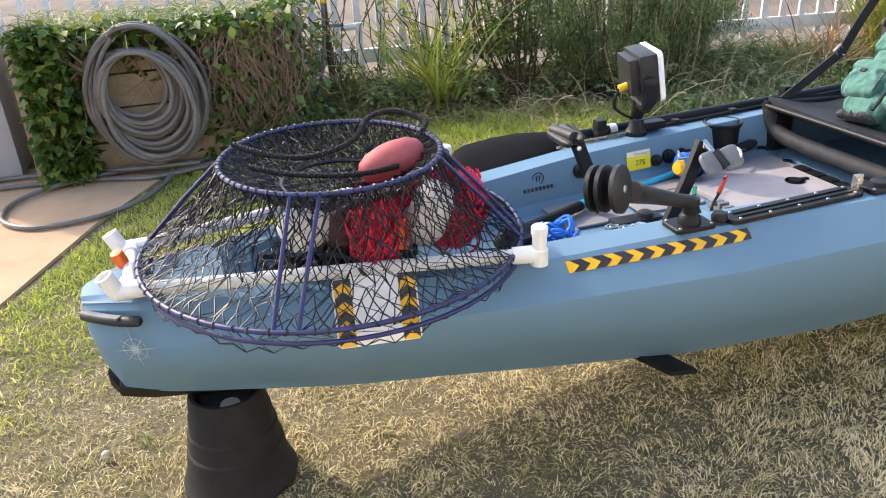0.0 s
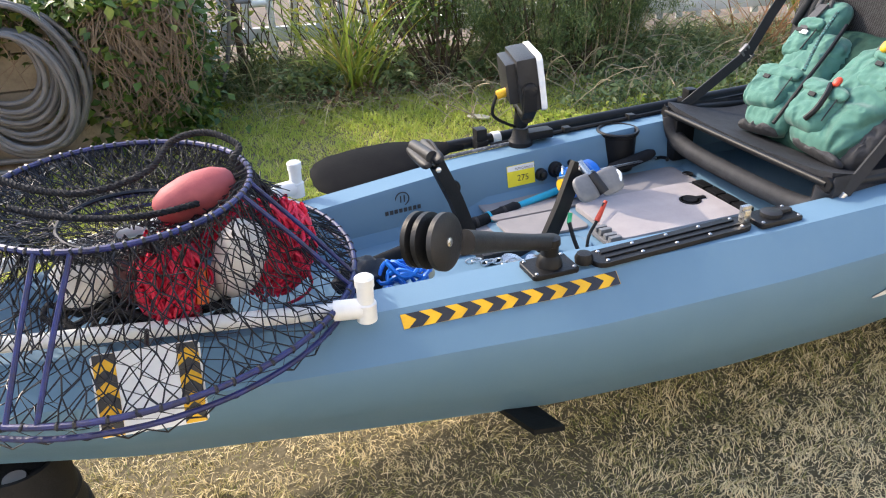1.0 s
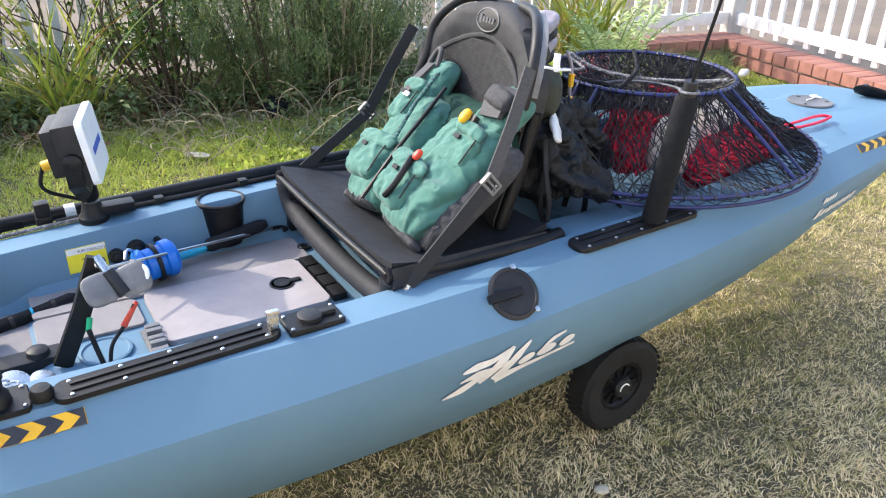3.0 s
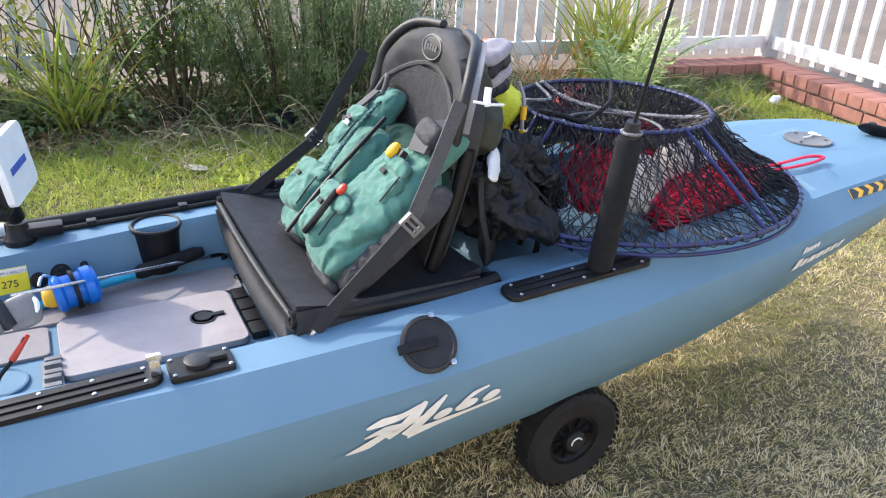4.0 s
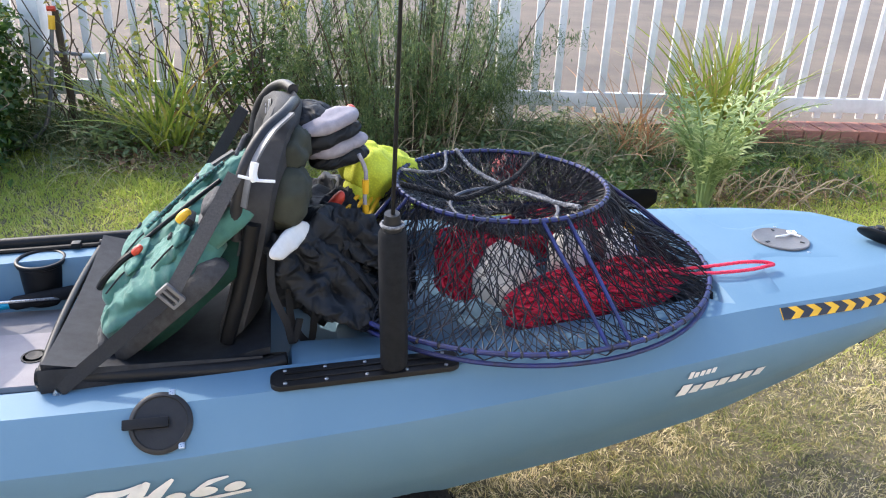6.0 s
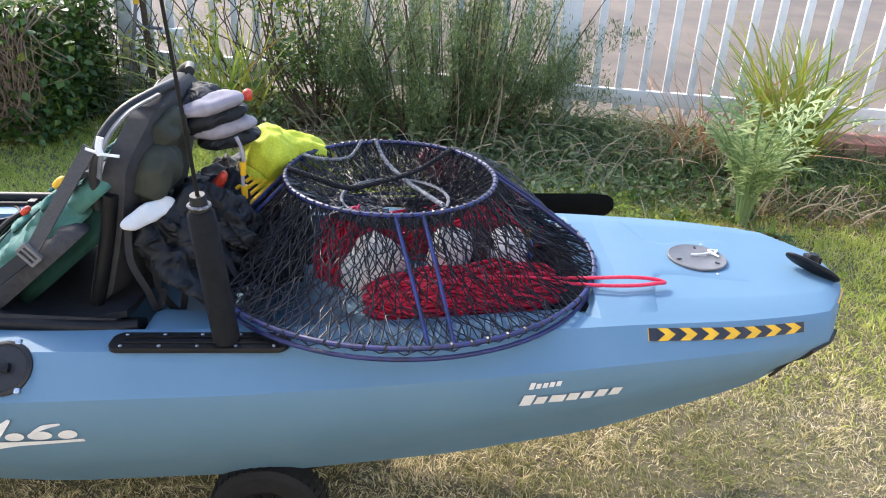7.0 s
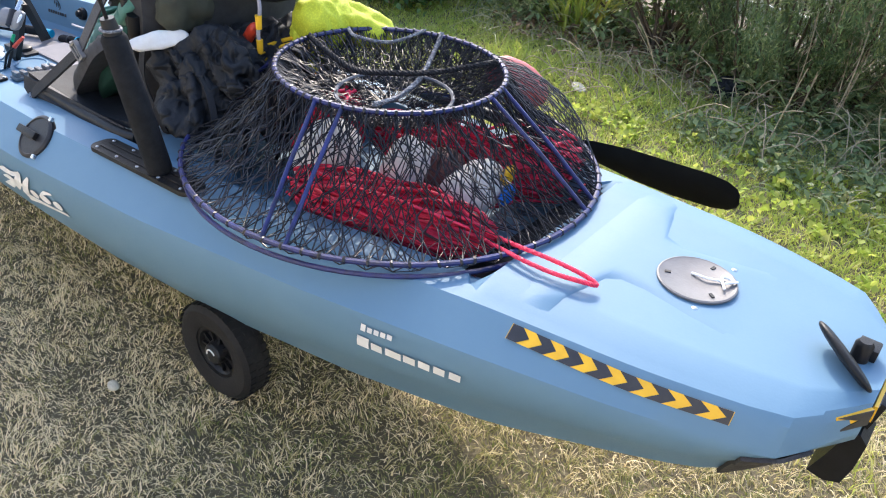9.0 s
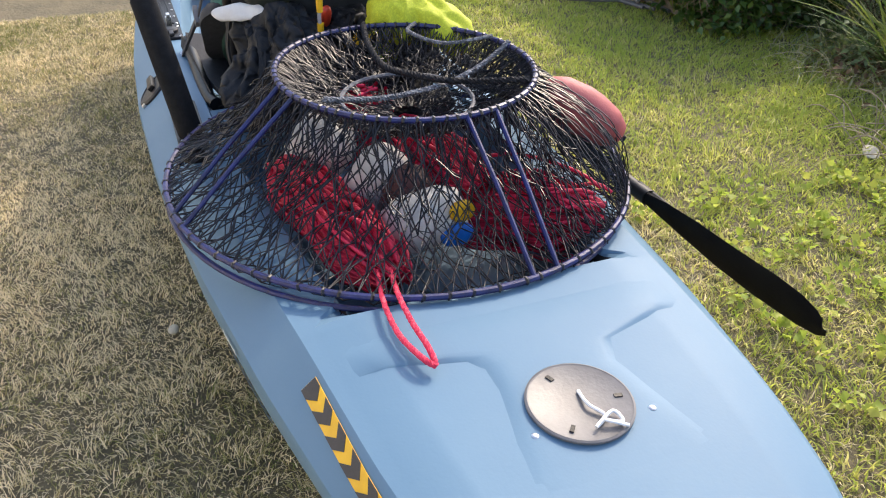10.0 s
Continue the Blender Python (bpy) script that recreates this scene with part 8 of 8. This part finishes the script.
def ivy_place(n, g):
    u = g.uniform(0, 1, n)
    left = u < 0.55
    x = np.where(left, -0.42 - 0.26 * g.beta(2, 1.6, n), g.uniform(-0.66, 0.55, n))
    z = np.where(left, g.uniform(0.02, 0.72, n), 0.72 - np.abs(g.normal(0, 0.10, n)))
    y = np.where(left, 3.86 - np.abs(g.normal(0, 0.05, n)), 3.92 - np.abs(g.normal(0, 0.08, n)))
    r = u > 0.78
    x, z, y = np.where(r, g.normal(0.34, 0.15, n), x), np.where(r, g.uniform(0.05, 0.70, n), z), np.where(r, 3.88 - np.abs(g.normal(0, 0.06, n)), y)
    return np.stack([x, y, z], -1)


foliage("ivy", [leaves(4600, ivy_place, 0.055, 0.36, g6, 0.40, 0.6)], IVY, bed, "green ivy leaves hanging over the boards")
foliage("end_ivy", [leaves(2600, lambda n, g_: np.stack([0.50 + np.abs(g_.normal(0, 0.07, n)), g_.uniform(3.86, 4.75, n), g_.uniform(0.03, 0.74, n)], -1), 0.046, 0.34, g6, 0.30, 0.5)], IVY, bed, "dark ivy over the bed's end")
foliage("top_grass", [tuft((g6.uniform(-0.7, 0.5), g6.uniform(3.92, 4.5), 0.62), 26, 0.26, 0.007, 0.6, 0.5, g6, 0.6 if g6.random() < 0.5 else 0.3, 0.07) for _ in range(70)], WEED, bed)
b = bmesh.new()
for k in range(215):
    x = g6.normal(0.33, 0.105) if k < 190 else g6.uniform(-0.65, 0.45)
    l = g6.uniform(0.25, 0.62)
    pts_ = [Vector((x, 3.93, 0.70)), Vector((x + g6.normal(0, 0.03), 3.86 - 0.05 * g6.random(), 0.66)), Vector((x + g6.normal(0.0, 0.05), 3.83 - 0.08 * g6.random(), 0.70 - l * 0.35)), Vector((x + g6.normal(0.02, 0.07), 3.83 - 0.08 * g6.random(), 0.70 - l * 0.7)), Vector((x + g6.normal(0.03, 0.07), 3.83 - 0.07 * g6.random(), max(0.02, 0.70 - l)))]
    tube(b, smooth_path(pts_, 4), [0.0046 - 0.0032 * q / 16 for q in range(17)], 4)
tagged(part("dead_vine", b, VINE, bed, "tangle of dry brown vine stems"), kind="stuff")

# hose coil hung on the bed
hose = thing("garden_hose", (-0.15, 3.79, 0), "long grey garden hose coiled against the raised bed", "hose")
cc = Vector((-0.150, 3.800, 0.385))
for k in range(17):
    outer = k < 8
    rx = 0.262 - 0.012 * (k % 3) + 0.008 * g6.normal() if outer else 0.150 + 0.010 * (k - 8) * 0.8
    rz = 0.305 + 0.010 * g6.normal() if outer else 0.150 + 0.013 * (k - 8)
    mid_z = 0.385 + 0.008 * g6.normal() if outer else 0.600 - rz
    c = Vector((cc.x + g6.normal(0, 0.010) + (0.0 if outer else -0.055 + 0.008 * (k - 8)), cc.y - 0.006 * k + 0.02, mid_z))
    lean_ = 0.16 * g6.normal(0.6, 0.5)
    pts_ = [c + Vector((rx * math.cos(a) * (0.96 + 0.04 * math.cos(2 * a + k)) - lean_ * 0.3 * rz * math.sin(a), -0.055 * math.cos(a * 0.5) ** 2 * (k % 2) - 0.02 * math.sin(a + k), rz * math.sin(a))) for a in [2 * math.pi * j / 40 for j in range(40)]]
    pts_ = [Vector((p.x, min(p.y, 3.86), max(p.z, 0.02 + 0.006 * k))) for p in pts_]
    part("loop", tube(bmesh.new(), pts_, 0.0115, 8, closed=True), HOSE, hose)
lay = [(0.05, 3.76, 0.022), (-0.20, 3.70, 0.022), (-0.50, 3.80, 0.022), (-0.95, 3.85, 0.022), (-1.25, 3.70, 0.022)]
part("run", tube(bmesh.new(), smooth_path(lay, 8), 0.0115, 8), HOSE, hose)
lay = [(0.10, 3.80, 0.024), (-0.10, 3.72, 0.022), (-0.145, 3.60, 0.022), (-0.25, 3.40, 0.022), (-0.42, 3.27, 0.022), (-0.66, 3.25, 0.022), (-0.80, 3.40, 0.022), (-0.78, 3.62, 0.022), (-0.60, 3.76, 0.030), (-0.30, 3.84, 0.030), (0.15, 3.86, 0.022)]
part("run", tube(bmesh.new(), smooth_path(lay, 8), 0.0115, 8), HOSE, hose)
lay = [(-1.3, 3.95, 0.022), (-0.9, 3.99, 0.022), (-0.6, 3.92, 0.034), (-0.28, 3.80, 0.045), (0.02, 3.74, 0.05)]
part("run", tube(bmesh.new(), smooth_path(lay, 8), 0.0115, 8), HOSE, hose)

# bin
binn = thing("wheelie_bin", (-1.02, 4.25, 0), "pale grey-blue plastic bin on the concrete", "bin")
BINGREY = mat("grey_blue_plastic", (0.36, 0.38, 0.41), 0.5, (0.30, 0.32, 0.35), 6, 0.1, 150)
b = box(bmesh.new(), (-1.03, 4.25, 0.50), (0.48, 0.5, 0.98), bevel=0.06, taper=0.9)
part("bin_body", b, BINGREY, binn)
part("bin_lid", box(bmesh.new(), (-1.03, 4.24, 1.02), (0.46, 0.50, 0.06), bevel=0.02), BINGREY, binn)

# standpipes
pipe = thing("standpipe", (1.05, 4.62, 0), "white PVC irrigation standpipe among the weeds", "pipe")
part("riser", tube(bmesh.new(), [(1.045, 4.62, 0.0), (1.045, 4.62, 0.46)], 0.017, 14), PVC, pipe)
part("elbow", tube(tube(bmesh.new(), [(1.06, 4.62, 0.475), (0.93, 4.62, 0.475)], 0.019, 14), [(1.045, 4.62, 0.44), (1.045, 4.62, 0.495)], 0.023, 14), PVC, pipe)
tap = thing("garden_tap", (0.82, 4.60, 0), "old brown tap post with a hose hanging down", "tap")
part("post", tube(bmesh.new(), [(0.86, 4.62, 0), (0.855, 4.62, 0.35), (0.845, 4.62, 0.72)], [0.022, 0.02, 0.018], 8), BARK, tap)
part("cross_pipe", tube(bmesh.new(), [(0.80, 4.61, 0.50), (0.95, 4.61, 0.49)], 0.010, 10), GREYPLASTIC, tap)
part("hose", tube(bmesh.new(), smooth_path([(0.835, 4.56, 0.66), (0.815, 4.52, 0.48), (0.79, 4.50, 0.32), (0.73, 4.48, 0.12), (0.58, 4.42, 0.02), (0.40, 4.2, 0.015)], 6), 0.011, 8), HOSE, tap)
part("connector", tube(bmesh.new(), [(0.838, 4.565, 0.70), (0.832, 4.555, 0.63)], 0.017, 12), YELLOW, tap, "yellow hose connector")
part("tap_handle", tube(bmesh.new(), [(0.82, 4.57, 0.735), (0.86, 4.57, 0.735)], 0.014, 10), REDPLASTIC, tap, "red tap handle")

# bits lying on the lawn
STONE = mat("weathered_stone", (0.52, 0.48, 0.38), 0.9, (0.34, 0.31, 0.24), 40, 0.6, 200)
for c, s, material, label in (((1.84, 3.56, 0.018), (0.060, 0.030, 0.007), STONE, "pale stone chip lying on the lawn"), ((5.38, 3.44, 0.05), (0.075, 0.028, 0.022), FLOATWHITE, "white bone-like stick lying on the grass"),
                              ((2.03, 1.05, 0.014), (0.016, 0.012, 0.006), STONE, "pale leaf scrap on the dry lawn"), ((2.47, 0.70, 0.014), (0.014, 0.010, 0.006), STONE, "pale leaf scrap on the dry lawn"),
                              ((-0.30, 1.62, 0.014), (0.008, 0.010, 0.010), STONE, "pale leaf scrap on the dry lawn"), ((1.25, 4.35, 0.03), (0.05, 0.03, 0.02), FLOATWHITE, "pale stone under the plants"),
                              ((2.38, 4.02, 0.05), (0.09, 0.06, 0.05), DARKCLOTH, "dark pot lying under the bush"), ((4.05, 3.05, 0.02), (0.03, 0.02, 0.012), BARK, "dead brown leaf clump")):
    single("lawn_debris", pillow(bmesh.new(), Matrix.Translation(c) @ Matrix.Rotation(c[0] * 3, 4, "Z"), s, s[2] * 0.3, 2.5, (16, 10), c[0]), material, label, "debris", "lawn debris")

# ---- brick footing under the fence ----
MORTAR = mat("mortar", (0.34, 0.30, 0.26), 0.95, (0.26, 0.23, 0.20), 20, 0.5, 120)
footing = thing("brick_footing", CORNER + Vector((0, 0, 0)), "red brick footing edging the lawn under the fence", "brick edging")
BRICK_A = mesh_of("brick", box(bmesh.new(), (0, 0, 0), (0.104, 0.225, 0.072), bevel=0.005), BRICK)
BRICK_B = mesh_of("brick_low", box(bmesh.new(), (0, 0, 0), (0.222, 0.20, 0.072), bevel=0.005), BRICK)
for start, way, inward, length in ((CORNER, -ALONG, CROSS, 1.3), (CORNER, CROSS, -ALONG, 3.3)):
    turn = Matrix.Rotation(math.atan2(way.y, way.x), 4, "Z")
    mid = start + way * (length / 2) + inward * 0.10
    part("mortar_bed", box(bmesh.new(), mid + Vector((0, 0, 0.075)), (length, 0.19, 0.15), turn), MORTAR, footing, smooth=0)
    k = 0.05
    while k < length:
        j = random.uniform(-0.004, 0.004)
        put("brick", BRICK_A, footing, Matrix.Translation(start + way * k + inward * (0.105 + j) + Vector((0, 0, 0.130 + j * 0.6))) @ turn @ Matrix.Rotation(j * 3, 4, "Z"))
        k += 0.113
    k = 0.1
    while k < length:
        j = random.uniform(-0.004, 0.004)
        put("brick", BRICK_B, footing, Matrix.Translation(start + way * k + inward * (0.108 + j) + Vector((0, 0, 0.045))) @ turn)
        k += 0.232
